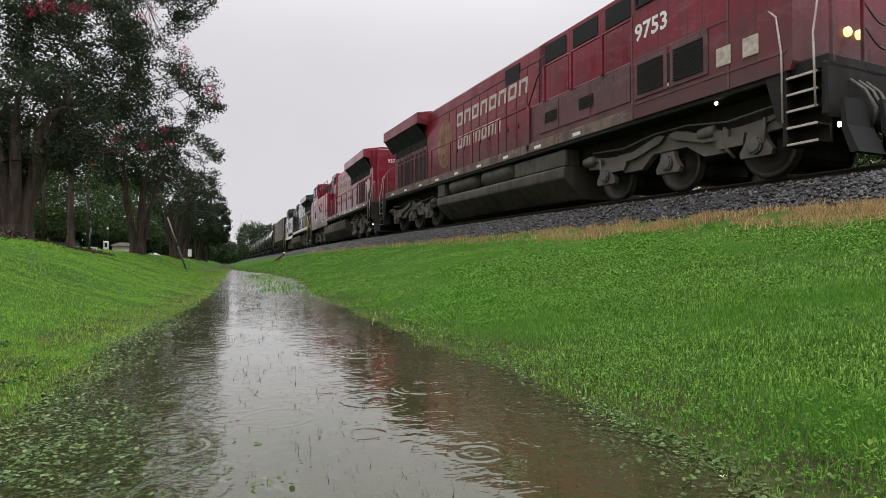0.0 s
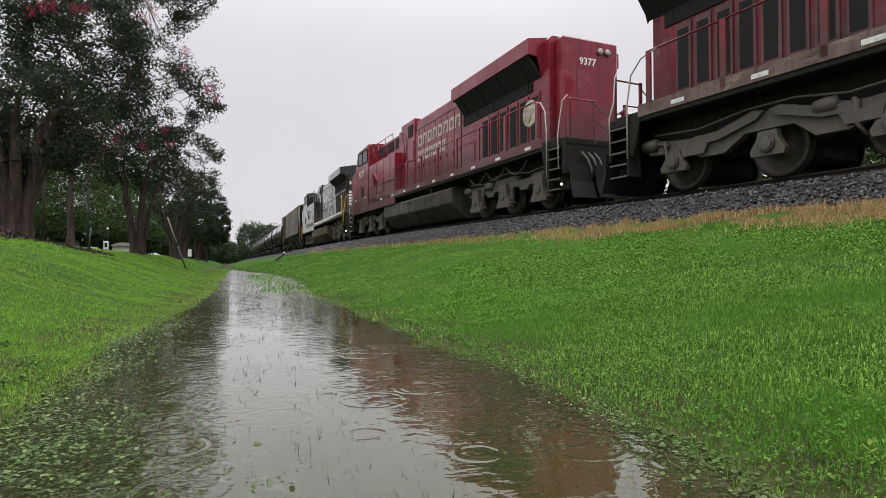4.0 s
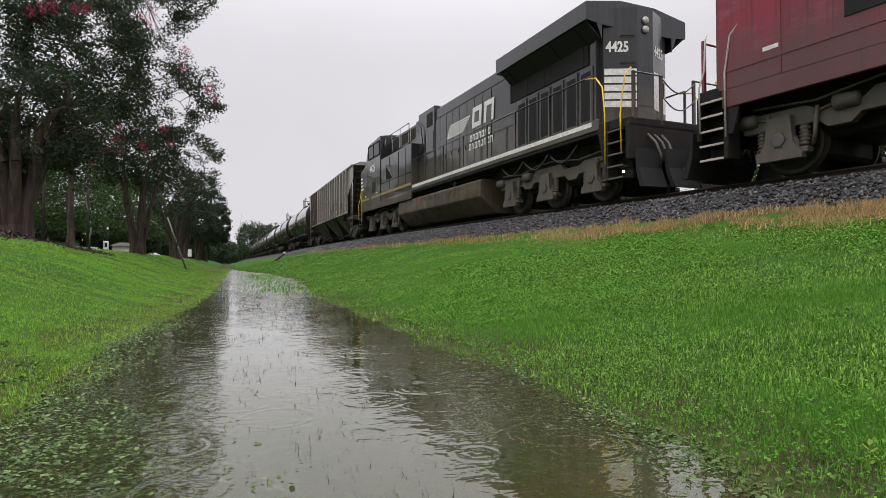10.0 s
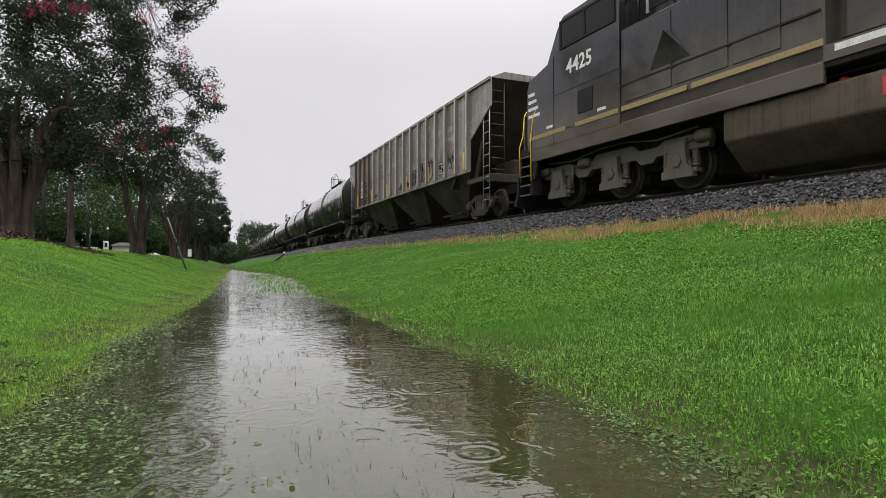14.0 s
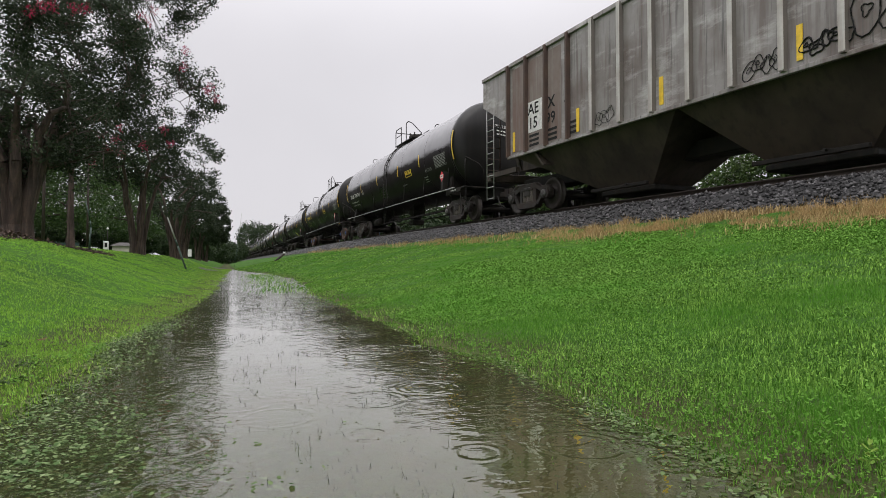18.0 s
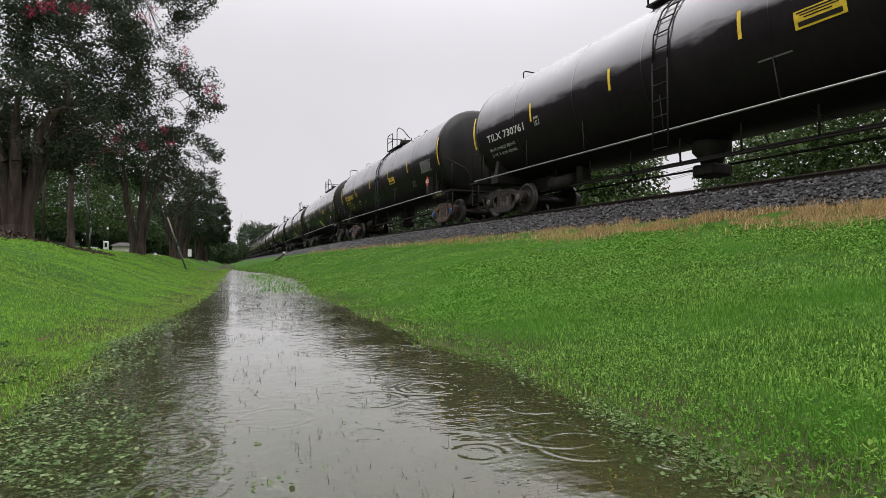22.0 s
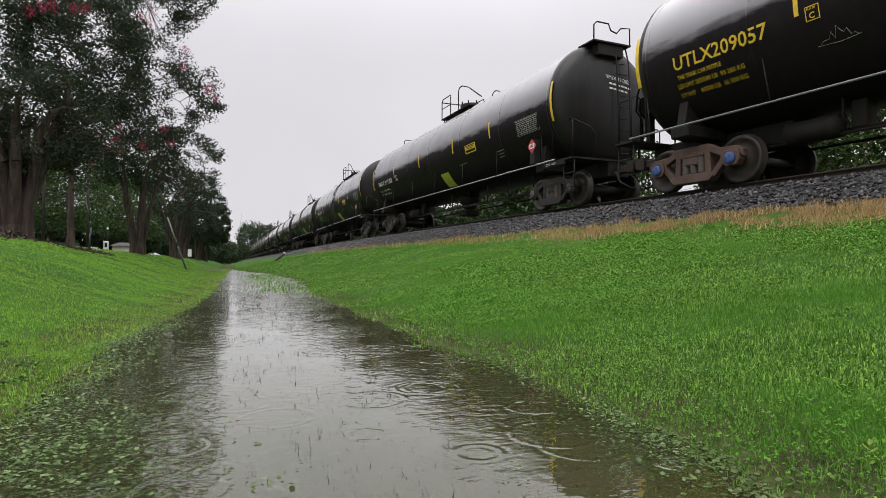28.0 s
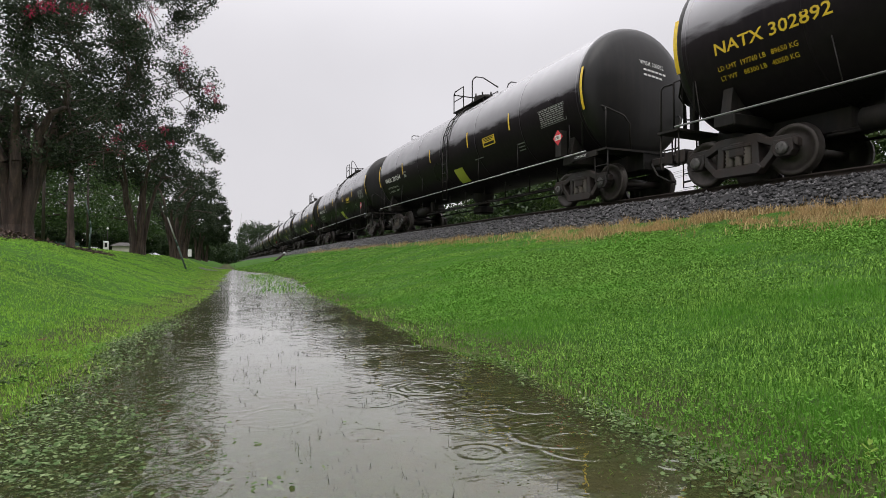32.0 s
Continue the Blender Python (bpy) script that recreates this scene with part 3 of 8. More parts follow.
def car_pose(s, reach, t):
    """Where a car with its centre at s metres down the train stands at t; its bogies keep to the track."""
    yc = s - advance(t) + SHIFT
    y1, y2 = yc - reach, yc + reach
    x1, x2 = float(track_x(y1)), float(track_x(y2))
    return pose((x1 + x2) / 2, yc, RAIL_Z, 0, 0, -math.degrees(math.atan2(x2 - x1, y2 - y1)))


CARS = []      # (thing, place down the train, bogie reach, turned)


# ---- shared running gear ----
def wheel_mesh(r, half):
    bm = B()
    for s in (-1, 1):
        # flange, tread, rim, dished plate, hub
        prof = [(0.10, 0.02), (0.10, 0.09), (r * 0.34, 0.085), (r * 0.42, 0.045), (r * 0.78, 0.055), (r * 0.84, 0.095), (r * 0.985, 0.095),
                (r, 0.08), (r * 1.005, -0.01), (r * 1.06, -0.02), (r * 1.06, -0.04), (r * 0.84, -0.045), (r * 0.78, -0.01), (r * 0.3, 0.0), (0.10, -0.04)]
        lathe(bm, [(q, s * (0.7525 + a)) for q, a in prof], (0, 0, 0), "x", 22)
    rod(bm, (-half, 0, 0), (half, 0, 0), 0.085, seg=12)
    return bm


def bogie_parts(parent, yc, r, spread, style):
    """A freight bogie: bolster, two side frames with springs, two wheelsets."""
    z = r
    cast = TRUCK_RUST if style == 2 else TRUCK_BROWN
    bol = part("bogie", box(B(), -1.12, 1.12, yc - 0.17, yc + 0.17, z - 0.02, z + 0.26, 0.03), cast, parent)
    for s in (-1, 1):
        x0, x1 = s * 0.93, s * 1.10
        bm = B()
        h = spread / 2
        lo_, hi_ = sorted((s * 0.95, s * 1.09))
        # compression member: thick over the springs, arched down to the pedestals
        top = [(yc - h - 0.25, z + 0.00), (yc - h - 0.25, z + 0.14), (yc - h - 0.13, z + 0.23), (yc - h + 0.28, z + 0.24), (yc - 0.40, z + 0.37), (yc + 0.40, z + 0.37),
               (yc + h - 0.28, z + 0.24), (yc + h + 0.13, z + 0.23), (yc + h + 0.25, z + 0.14), (yc + h + 0.25, z + 0.00), (yc + h + 0.15, z + 0.09),
               (yc + h - 0.22, z + 0.08), (yc + 0.40, z + 0.20), (yc - 0.40, z + 0.20), (yc - h + 0.22, z + 0.08), (yc - h - 0.15, z + 0.09)]
        prism(bm, top, lo_, hi_)
        for q in (-1, 1):
            # diagonal tension member, column and pedestal jaw
            prism(bm, [(yc + q * (h - 0.22), z + 0.10), (yc + q * (h - 0.08), z + 0.12), (yc + q * (h - 0.15), z - 0.06), (yc + q * 0.50, z - 0.32), (yc + q * 0.38, z - 0.32), (yc + q * 0.42, z - 0.22), (yc + q * (h - 0.26), z + 0.0)], lo_, hi_)
            prism(bm, [(yc + q * 0.28, z + 0.25), (yc + q * 0.41, z + 0.25), (yc + q * 0.44, z - 0.24), (yc + q * 0.30, z - 0.24)], lo_, hi_)
            prism(bm, [(yc + q * h - 0.17, z + 0.16), (yc + q * h + 0.17, z + 0.16), (yc + q * h + 0.19, z - 0.04), (yc + q * h + 0.12, z - 0.14), (yc + q * h - 0.12, z - 0.14), (yc + q * h - 0.19, z - 0.04)], *sorted((s * 0.93, s * 1.12)))
        prism(bm, [(yc - 0.52, z - 0.28), (yc - 0.42, z - 0.37), (yc + 0.42, z - 0.37), (yc + 0.52, z - 0.28), (yc + 0.42, z - 0.19), (yc - 0.42, z - 0.19)], *sorted((s * 0.91, s * 1.14)))
        bmesh.ops.bevel(bm, geom=[e for e in bm.edges if len(e.link_faces) == 2 and e.calc_face_angle(0) > 0.5], offset=0.012, segments=1, affect="EDGES")
        part("side_frame", bm, cast, bol)
        for k in (-0.2, 0.0, 0.2):
            coil = [(0.092 if c % 2 else 0.066, -0.19 + c * 0.036) for c in range(11)]
            part("spring", lathe(B(), coil, (s * 1.03, yc + k * 0.95, z), "z", 10), TRUCK_GREY, bol)
        part("bolster_end", box(B(), s * 1.03 - 0.1, s * 1.03 + 0.1, yc - 0.29, yc + 0.29, z + 0.15, z + 0.21, 0.01), cast, bol)
    for q in (-1, 1):
        ws = part("wheelset", wheel_mesh(r, 1.12), WHEEL, bol)
        ws.matrix_basis = pose(0, yc + q * spread / 2, z)
        for s in (-1, 1):
            bm = lathe(B(), [(0.115, s * 1.12), (0.115, s * 1.15), (0.085, s * 1.17), (0.02, s * 1.175)], (0, 0, 0), "x", 14)
            for b in range(3):
                a = b * 2.094
                rod(bm, (s * 1.165, 0.06 * math.cos(a), 0.06 * math.sin(a)), (s * 1.19, 0.06 * math.cos(a), 0.06 * math.sin(a)), 0.018, seg=6)
            cap = part("bearing_cap", bm, BLUE_CAP if style == 2 else GREY_CAP, bol)
            cap.matrix_basis = pose(0, yc + q * spread / 2, z)
    return bol


def coupler(parent, y, s):
    bm = B()
    box(bm, -0.09, 0.09, min(y, y - s * 0.75), max(y, y - s * 0.75), 0.80, 0.98, 0.02)
    prism(bm, [(-0.16, y - s * 0.26), (0.16, y - s * 0.26), (0.19, y - s * 0.05), (0.06, y), (-0.02, y - s * 0.1), (-0.17, y - s * 0.02)], 0.76, 1.04, "z")
    part("coupler", bm, TRUCK_BROWN, parent)
    bm = B()
    pts = [(0.28 * s, y - s * 0.55, 0.82), (0.3 * s, y - s * 0.35, 0.52), (0.2 * s, y - s * 0.1, 0.36), (0.1 * s, y, 0.33)]
    tube(bm, pts, 0.025)
    part("air_hose", bm, FRAME_BLACK, parent)


FONT_CACHE = {}


def letters(text, size, bold=0.0):
    """The outline mesh of a line of text, as plain arrays (u, v) and faces."""
    key = (text, size, bold)
    if key not in FONT_CACHE:
        cu = bpy.data.curves.new("text", "FONT")
        cu.body, cu.size, cu.offset, cu.resolution_u = text, size, bold, 2
        ob = bpy.data.objects.new("text", cu)
        scene.collection.objects.link(ob)
        me = bpy.data.meshes.new_from_object(ob.evaluated_get(bpy.context.evaluated_depsgraph_get()))
        FONT_CACHE[key] = ([tuple(v.co[:2]) for v in me.vertices], [tuple(f.vertices) for f in me.polygons])
        bpy.data.objects.remove(ob)
        bpy.data.curves.remove(cu)
        bpy.data.meshes.remove(me)
    return FONT_CACHE[key]


def flat_map(x, y0, z0, s=-1):
    """Writing on an upright side at x, read from outside; it runs towards -y on the side away from s."""
    return lambda u, v: (x, y0 - u if s < 0 else y0 + u, z0 + v)


def write_on(bm, text, size, put, bold=0.0, squeeze=1.0):
    vs, fs = letters(text, size, bold)
    vv = [bm.verts.new(put(u * squeeze, v)) for u, v in vs]
    for f in fs:
        bm.faces.new([vv[i] for i in f])
    return bm


def bars_on(bm, rows, put):
    """Plain bars for writing too small to read: (u0, u1, v0, v1)."""
    for u0, u1, v0, v1 in rows:
        bm.faces.new([bm.verts.new(put(u, v)) for u, v in ((u0, v0), (u1, v0), (u1, v1), (u0, v1))])
    return bm


def panel_on(bm, u0, u1, v0, v1, put, n=6):
    for i in range(n):
        a, b = v0 + (v1 - v0) * i / n, v0 + (v1 - v0) * (i + 1) / n
        bm.faces.new([bm.verts.new(put(u, v)) for u, v in ((u0, a), (u1, a), (u1, b), (u0, b))])
    return bm


# ---- tank cars ----
TANK_R, TANK_Z = 1.68, 2.76


def tank_map(y0, z0, lift=0.006):
    """Writing wrapped on the tank's camera side: u runs towards the front, v up along the shell."""
    a0 = math.asin(max(-1, min(1, (z0 - TANK_Z) / TANK_R)))

    def put(u, v):
        a = a0 + v / TANK_R
        r = TANK_R + lift
        return (-r * math.cos(a), y0 - u, TANK_Z + r * math.sin(a))
    return put


def number_meshes(number, material):
    """The reporting mark and the number, as wide together as on the cars."""
    wide = max(u for u, _ in letters(number, 0.30, 0.0)[0])
    mark, digits = number.split()
    shift = wide - max(u for u, _ in letters(digits, 0.30, 0.0)[0])
    out = {}
    tall = 1.22 if mark == "UTLX" else 1.0
    for key, text, u0 in (("reporting_mark", mark, 0.0), ("car_number", digits, shift - (0.09 if tall > 1 else 0.0))):
        k = 2.08 / wide
        curve = tank_map(7.25 - u0 * k, 2.28)
        me = bpy.data.meshes.new(key)
        bm = write_on(B(), text, 0.30, lambda u, v: curve(u, v * tall), 0.004, k)
        bm.to_mesh(me)
        bm.free()
        me.materials.append(material)
        out[key] = me
    return out


def tank_car(number, letter_mat, card, end_walk, ladder, style, half=9.4, rx=7.15, notice=-2.8, stencil=""):
    """A black tank car; -y is the leading end, -x the side towards the camera."""
    car = thing("tank_car", "black tank car, wet and glossy, with a railed dome platform", "tank car", "tank cars in the train")
    L = rx + 1.22
    # shell with shallow dished heads and a tight knuckle
    head = [(0.02, -L), (0.5, -L + 0.015), (1.0, -L + 0.07), (1.35, -L + 0.15), (1.55, -L + 0.23), (1.63, -L + 0.31), (TANK_R - 0.008, -L + 0.40), (TANK_R, -L + 0.46), (TANK_R, -L + 0.48)]
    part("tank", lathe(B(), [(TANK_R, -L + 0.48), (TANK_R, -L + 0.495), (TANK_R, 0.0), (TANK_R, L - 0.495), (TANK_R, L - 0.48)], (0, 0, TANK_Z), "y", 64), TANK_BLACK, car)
    part("tank_head", lathe(B(), head, (0, 0, TANK_Z), "y", 64), TANK_HEAD, car, "dull black domed tank head")
    part("tank_head", lathe(B(), [(r, -a) for r, a in reversed(head)], (0, 0, TANK_Z), "y", 64), TANK_HEAD, car, "dull black domed tank head")
    for y in (-L + 0.55, -5.2, -2.35, 0.55, 2.9, 5.6, L - 0.6):
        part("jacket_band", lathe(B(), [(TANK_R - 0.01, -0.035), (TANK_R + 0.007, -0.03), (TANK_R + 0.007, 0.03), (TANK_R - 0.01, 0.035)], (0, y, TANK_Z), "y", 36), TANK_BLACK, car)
    # stub sills, bolsters and saddles
    for s in (-1, 1):
        bm = B()
        box(bm, -0.33, 0.33, min(s * (rx - 1.6), s * (half - 0.75)), max(s * (rx - 1.6), s * (half - 0.75)), 0.72, 1.18, 0.02)
        box(bm, -1.45, 1.45, s * rx - 0.22, s * rx + 0.22, 0.98, 1.20, 0.02)
        prism(bm, [(-1.42, 1.1), (1.42, 1.1), (1.3, 1.75), (0.9, 1.5), (-0.9, 1.5), (-1.3, 1.75)], s * rx - 0.10, s * rx + 0.10, "y")
        box(bm, -1.5, 1.5, min(s * (half - 1.25), s * (half - 0.72)), max(s * (half - 1.25), s * (half - 0.72)), 1.12, 1.17)
        part("stub_sill", bm, FRAME_BLACK, car)
        for q in (-1, 1):
            x = q * 1.47
            ya, yb = s * (half - 0.78), s * (half - 1.62)
            hoop = [(x, yb, 1.15), (x, yb, 2.30), (x * 0.99, yb + s * 0.05, 2.40), (x * 0.96, yb + s * 0.16, 2.43), (x * 0.80, ya - s * 0.30, 2.22), (x * 0.62, ya, 1.98), (x * 0.5, ya, 1.80), (x * 0.48, ya, 1.15)]
            part("corner_hoop", tube(B(), hoop, 0.022), FRAME_BLACK, car)
            part("end_post", tube(B(), [(x * 0.98, ya, 1.15), (x * 0.98, ya, 2.05), (x * 0.96, ya - s * 0.05, 2.12), (x * 0.9, ya - s * 0.2, 2.14)], 0.02), FRAME_BLACK, car)
            x = q * 1.42
            step = part("stirrup_step", tube(B(), [(x, s * (half - 0.75), 1.15), (x, s * (half - 0.75), 0.42), (x, s * (half - 1.2), 0.42), (x, s * (half - 1.2), 1.15)], 0.018), FRAME_BLACK, car)
            part("rung", tube(B(), [(x, s * (half - 0.75), 0.78), (x, s * (half - 1.2), 0.78)], 0.016), FRAME_BLACK, step)
        coupler(car, s * half, s)
        bogie_parts(car, s * rx, 0.457, 1.78, style)
    # hand brake on its stand over the trailing coupler, with the retainer pipes beside it
    ye = half - 0.80
    stand = part("brake_stand", box(box(B(), -0.62, -0.44, ye - 0.10, ye + 0.02, 1.15, 2.55, 0.015), -0.72, -0.30, ye - 0.22, ye - 0.02, 1.9, 2.35, 0.03), FRAME_BLACK, car)
    wheel = lathe(B(), [(0.26, -0.02), (0.29, 0.0), (0.26, 0.02), (0.24, 0.0)], (-0.52, ye + 0.08, 2.12), "y", 20)
    for k in range(4):
        a = k * math.pi / 4
        rod(wheel, (-0.52 - 0.26 * math.cos(a), ye + 0.08, 2.12 - 0.26 * math.sin(a)), (-0.52 + 0.26 * math.cos(a), ye + 0.08, 2.12 + 0.26 * math.sin(a)), 0.014, seg=5)
    part("brake_wheel", wheel, FRAME_BLACK, stand)
    part("end_ladder_post", tube(B(), [(-1.1, ye, 1.15), (-1.1, ye, 2.25), (-0.95, ye - 0.04, 2.32), (-0.8, ye, 2.25), (-0.8, ye, 1.15)], 0.02), FRAME_BLACK, car)
    part("retainer_pipe", tube(B(), [(0.3, ye, 1.1), (0.32, ye, 1.7), (0.2, ye - 0.1, 1.9), (-0.1, ye - 0.1, 1.95)], 0.02), FRAME_BLACK, car)
    # low side handrails
    for q in (-1, 1):
        bm = tube(B(), [(q * 1.63, -half + 1.3, 1.16), (q * 1.63, half - 1.3, 1.16)], 0.02)
        part("side_handrail", bm, STEEL, car)
        for i in range(7):
            y = -half + 1.9 + i * (2 * half - 3.8) / 6
            part("rail_bracket", tube(B(), [(q * 1.63, y, 1.16), (q * 1.5, y + 0.22, 1.98)], 0.012, 4), FRAME_BLACK, car)
    # dome with its platform
    top = TANK_Z + TANK_R
    bm = lathe(B(), [(0.46, -0.05), (0.46, 0.30), (0.43, 0.36), (0.02, 0.38)], (0, 0.0, top), "z", 20)
    for k in range(8):
        a = k * math.pi / 4
        rod(bm, (0.42 * math.cos(a), 0.42 * math.sin(a), top + 0.33), (0.42 * math.cos(a), 0.42 * math.sin(a), top + 0.46), 0.03, seg=6)
    part("dome", bm, FRAME_BLACK, car)
    for x in (-0.62, 0.62):
        part("grating", box(B(), x - 0.15, x + 0.15, -1.15, 1.15, top - 0.03, top + 0.005), FRAME_BLACK, car)
    for y in (-1.24, 1.24):
        part("grating", box(B(), -0.77, 0.77, y - 0.08, y + 0.08, top - 0.03, top + 0.005), FRAME_BLACK, car)
    for x in (-0.7, 0.7):
        for y in (-1.15, 1.15):
            part("platform_post", rod(B(), (x, y, top - 0.25), (x, y, top - 0.01), 0.025, seg=6), FRAME_BLACK, car)
    zt = top + 0.80
    for x in (-0.75, 0.75):
        part("railing_hoop", tube(B(), [(x, 0.40, top), (x, 0.40, zt), (x, 1.15, zt), (x, 1.27, zt - 0.1), (x, 1.27, top)], 0.022), FRAME_BLACK, car)
        part("mid_rail", tube(B(), [(x, 0.40, top + 0.42), (x, 1.27, top + 0.42)], 0.018), FRAME_BLACK, car)
        part("grab_hoop", tube(B(), [(x, -0.35, top), (x, -0.35, zt - 0.05), (x, -0.43, zt + 0.05), (x, -0.65, zt + 0.07), (x, -1.25, zt - 0.15), (x, -2.3, top + 0.02)], 0.022), FRAME_BLACK, car)
    part("cross_rail", tube(B(), [(-0.75, 1.27, zt - 0.1), (0.75, 1.27, zt - 0.1)], 0.022), FRAME_BLACK, car)
    if ladder:
        bm = B()
        for y in (-0.2, 0.2):
            tube(bm, [(-1.73 * math.cos(a), y, TANK_Z + 1.73 * math.sin(a)) for a in (-0.1, 0.25, 0.6, 0.95, 1.15)], 0.018)
            tube(bm, [(-1.72, y, TANK_Z - 0.15), (-1.72, y, 0.75)], 0.018)
        for a in (0.05, 0.25, 0.45, 0.65, 0.85, 1.05):
            tube(bm, [(-1.73 * math.cos(a), -0.2, TANK_Z + 1.73 * math.sin(a)), (-1.73 * math.cos(a), 0.2, TANK_Z + 1.73 * math.sin(a))], 0.014)
        for k in range(6):
            z = 0.8 + 0.33 * k
            tube(bm, [(-1.72, -0.2, z), (-1.72, 0.2, z)], 0.014)
        part("side_ladder", bm, FRAME_BLACK, car)
    # a small grab hoop over the trailing head
    bm = tube(B(), [(-0.25, L - 1.1, top - 0.02), (-0.25, L - 1.1, top + 0.3), (-0.18, L - 1.1, top + 0.36), (0.18, L - 1.1, top + 0.36), (0.25, L - 1.1, top + 0.3), (0.25, L - 1.1, top - 0.02)], 0.02)
    part("grab_hoop", bm, FRAME_BLACK, car)
    if end_walk:
        bm = B()
        y = -L + 0.55
        box(bm, -0.62, 0.62, y - 0.62, y + 0.05, top - 0.10, top - 0.06)
        box(bm, -0.42, 0.42, y - 0.56, y - 0.1, top - 0.42, top - 0.10, 0.02)
        tube(bm, [(-0.6, y - 0.6, top - 0.1), (-0.6, y - 0.6, top + 0.32), (-0.5, y - 0.6, top + 0.42), (-0.12, y - 0.6, top + 0.42), (-0.04, y - 0.6, top + 0.25), (0.15, y - 0.6, top + 0.2), (0.3, y - 0.6, top + 0.36), (0.6, y - 0.6, top + 0.4), (0.6, y - 0.6, top - 0.1)], 0.02)
        for x in (0.15, 0.55):
            tube(bm, [(x, -L - 0.12, 1.3), (x, -L - 0.1, 3.1), (x, -L - 0.05, 3.9), (x, -L + 0.1, top)], 0.02)
        for k in range(10):
            z = 1.4 + 0.31 * k
            yy = -L - 0.1 + max(0, z - 3.1) * 0.22
            tube(bm, [(0.15, yy, z), (0.55, yy, z)], 0.014)
        part("end_walkway", bm, FRAME_BLACK, car)
    # writing and reflective strips on the shell
    for y in (-L + 0.35,):
        part("yellow_band", panel_on(B(), 0.0, 0.09, 0.0, 1.05, tank_map(y + 0.045, 2.2, 0.02), 6), YELLOW, car)
        part("yellow_band", panel_on(B(), 0.0, 0.09, 0.0, 1.05, tank_map(-y + 0.045, 2.2, 0.02), 6), YELLOW, car)
    for k, y in enumerate((-4.55, -1.75, 1.6, 4.8)):
        part("reflective_strip", panel_on(B(), 0, 0.075, 0, 0.5, tank_map(y, 2.42), 3), YELLOW, car)
    part("safety_card", panel_on(B(), 0, 0.80, 0, 0.29, tank_map(notice, 2.22), 3), YELLOW, car, "yellow emergency card with dark lettering")
    bm = B()
    bars_on(bm, [(0.06, 0.74, 0.035, 0.115), (0.05, 0.75, 0.24, 0.265), (0.1, 0.7, 0.20, 0.22), (0.16, 0.6, 0.155, 0.175)], tank_map(notice, 2.22, 0.010))
    part("card_lettering", bm, FRAME_BLACK, car)
    # number, load limits and the boxed C at the trailing end
    for key, me in number_meshes(number, letter_mat).items():
        new(key, me).parent = car
    mark = number[:4]
    limits = {"TILX": ("LD LMT 194 600 LB  88200 KG", "LT WT   91 900 LB  41500 KG"), "UTLX": ("LD LMT 205500 LB  93 200 KG", "LT WT    80500 LB  36 500 KG")}
    line_1, line_2 = limits.get(mark, ("LD LMT  197760 LB   89650 KG", "LT WT    88300 LB   40050 KG"))
    if mark == "UTLX":
        part("slogan", write_on(B(), "THE TANK CAR PEOPLE", 0.115, tank_map(7.2, 2.10), 0.001, 0.8), letter_mat, car)
        # a thin chalk drawing of peaks
        chalk = random.Random(4)
        peaks = [(4.5 - 0.045 * k, 1.90 + (0.16 * math.sin(k * 1.9) ** 2 + chalk.uniform(0, 0.07)) * math.sin(math.pi * k / 12)) for k in range(13)]
        flank = lambda y, z: (-math.sqrt((TANK_R + 0.006) ** 2 - (z - TANK_Z) ** 2), y, z)
        part("chalk_drawing", tube(tube(B(), [flank(y, z) for y, z in peaks], 0.004, 4), [flank(4.55, 1.89), flank(4.2, 1.87), flank(3.92, 1.895)], 0.004, 4), PRINT_GREY, car)
    drop = 0.06 if mark == "UTLX" else 0.0
    part("load_limit", write_on(B(), line_1, 0.125, tank_map(7.25, 2.0 - drop), 0, 0.9), letter_mat, car)
    part("light_weight", write_on(B(), line_2, 0.125, tank_map(7.25, 1.84 - drop), 0, 0.9), letter_mat, car)
    bm = write_on(B(), "C", 0.13, tank_map(4.575, 2.315), 0.003)
    write_on(bm, "PLATE", 0.05, tank_map(4.605, 2.445), 0.001)
    for r in ((0, 0.22, 0, 0.015), (0, 0.22, 0.215, 0.23), (0, 0.015, 0, 0.23), (0.205, 0.22, 0, 0.23)):
        bars_on(bm, [r], tank_map(4.63, 2.28))
    part("boxed_letter", bm, letter_mat, car)
    # the printed test panel, placard and small print at the leading end
    bm = B()
    put = (lambda f: lambda u, v: f(u * 1.06, v * 0.62))(tank_map(-6.15, 2.14))
    for r in range(8):
        v = 0.06 + r * 0.085
        u = 0.04
        q = random.Random(r * 7 + 1)
        while u < 1.0:
            w = q.uniform(0.05, 0.16)
            bars_on(bm, [(u, min(u + w, 1.06), v, v + 0.045)], put)
            u += w + 0.035
    for r in ((0, 1.1, 0, 0.015), (0, 1.1, 0.72, 0.735), (0, 0.015, 0, 0.735), (1.085, 1.1, 0, 0.735), (0.5, 0.51, 0, 0.735)):
        bars_on(bm, [r], put)
    part("test_panel", bm, PRINT_GREY, car)
    dia = [(0, -0.27), (0.27, 0), (0, 0.27), (-0.27, 0)]
    bm = B()
    bm.faces.new([bm.verts.new((-1.69, -7.1 - u * 0.8, 1.69 + v * 0.75)) for u, v in dia])
    part("placard", bm, PLACARD, car)
    bm = write_on(B(), "1987", 0.11, lambda u, v: (-1.697, -6.99 - u, 1.655 + v), 0.003, 0.85)
    part("placard_number", bm, FRAME_BLACK, car)
    part("placard_field", bars_on(B(), [(-0.13, 0.13, -0.065, 0.065)], lambda u, v: (-1.693, -7.1 - u, 1.69 + v)), WHITE, car)
    part("placard_holder", box(B(), -1.685, -1.5, -7.22, -6.99, 1.2, 1.86), FRAME_BLACK, car)
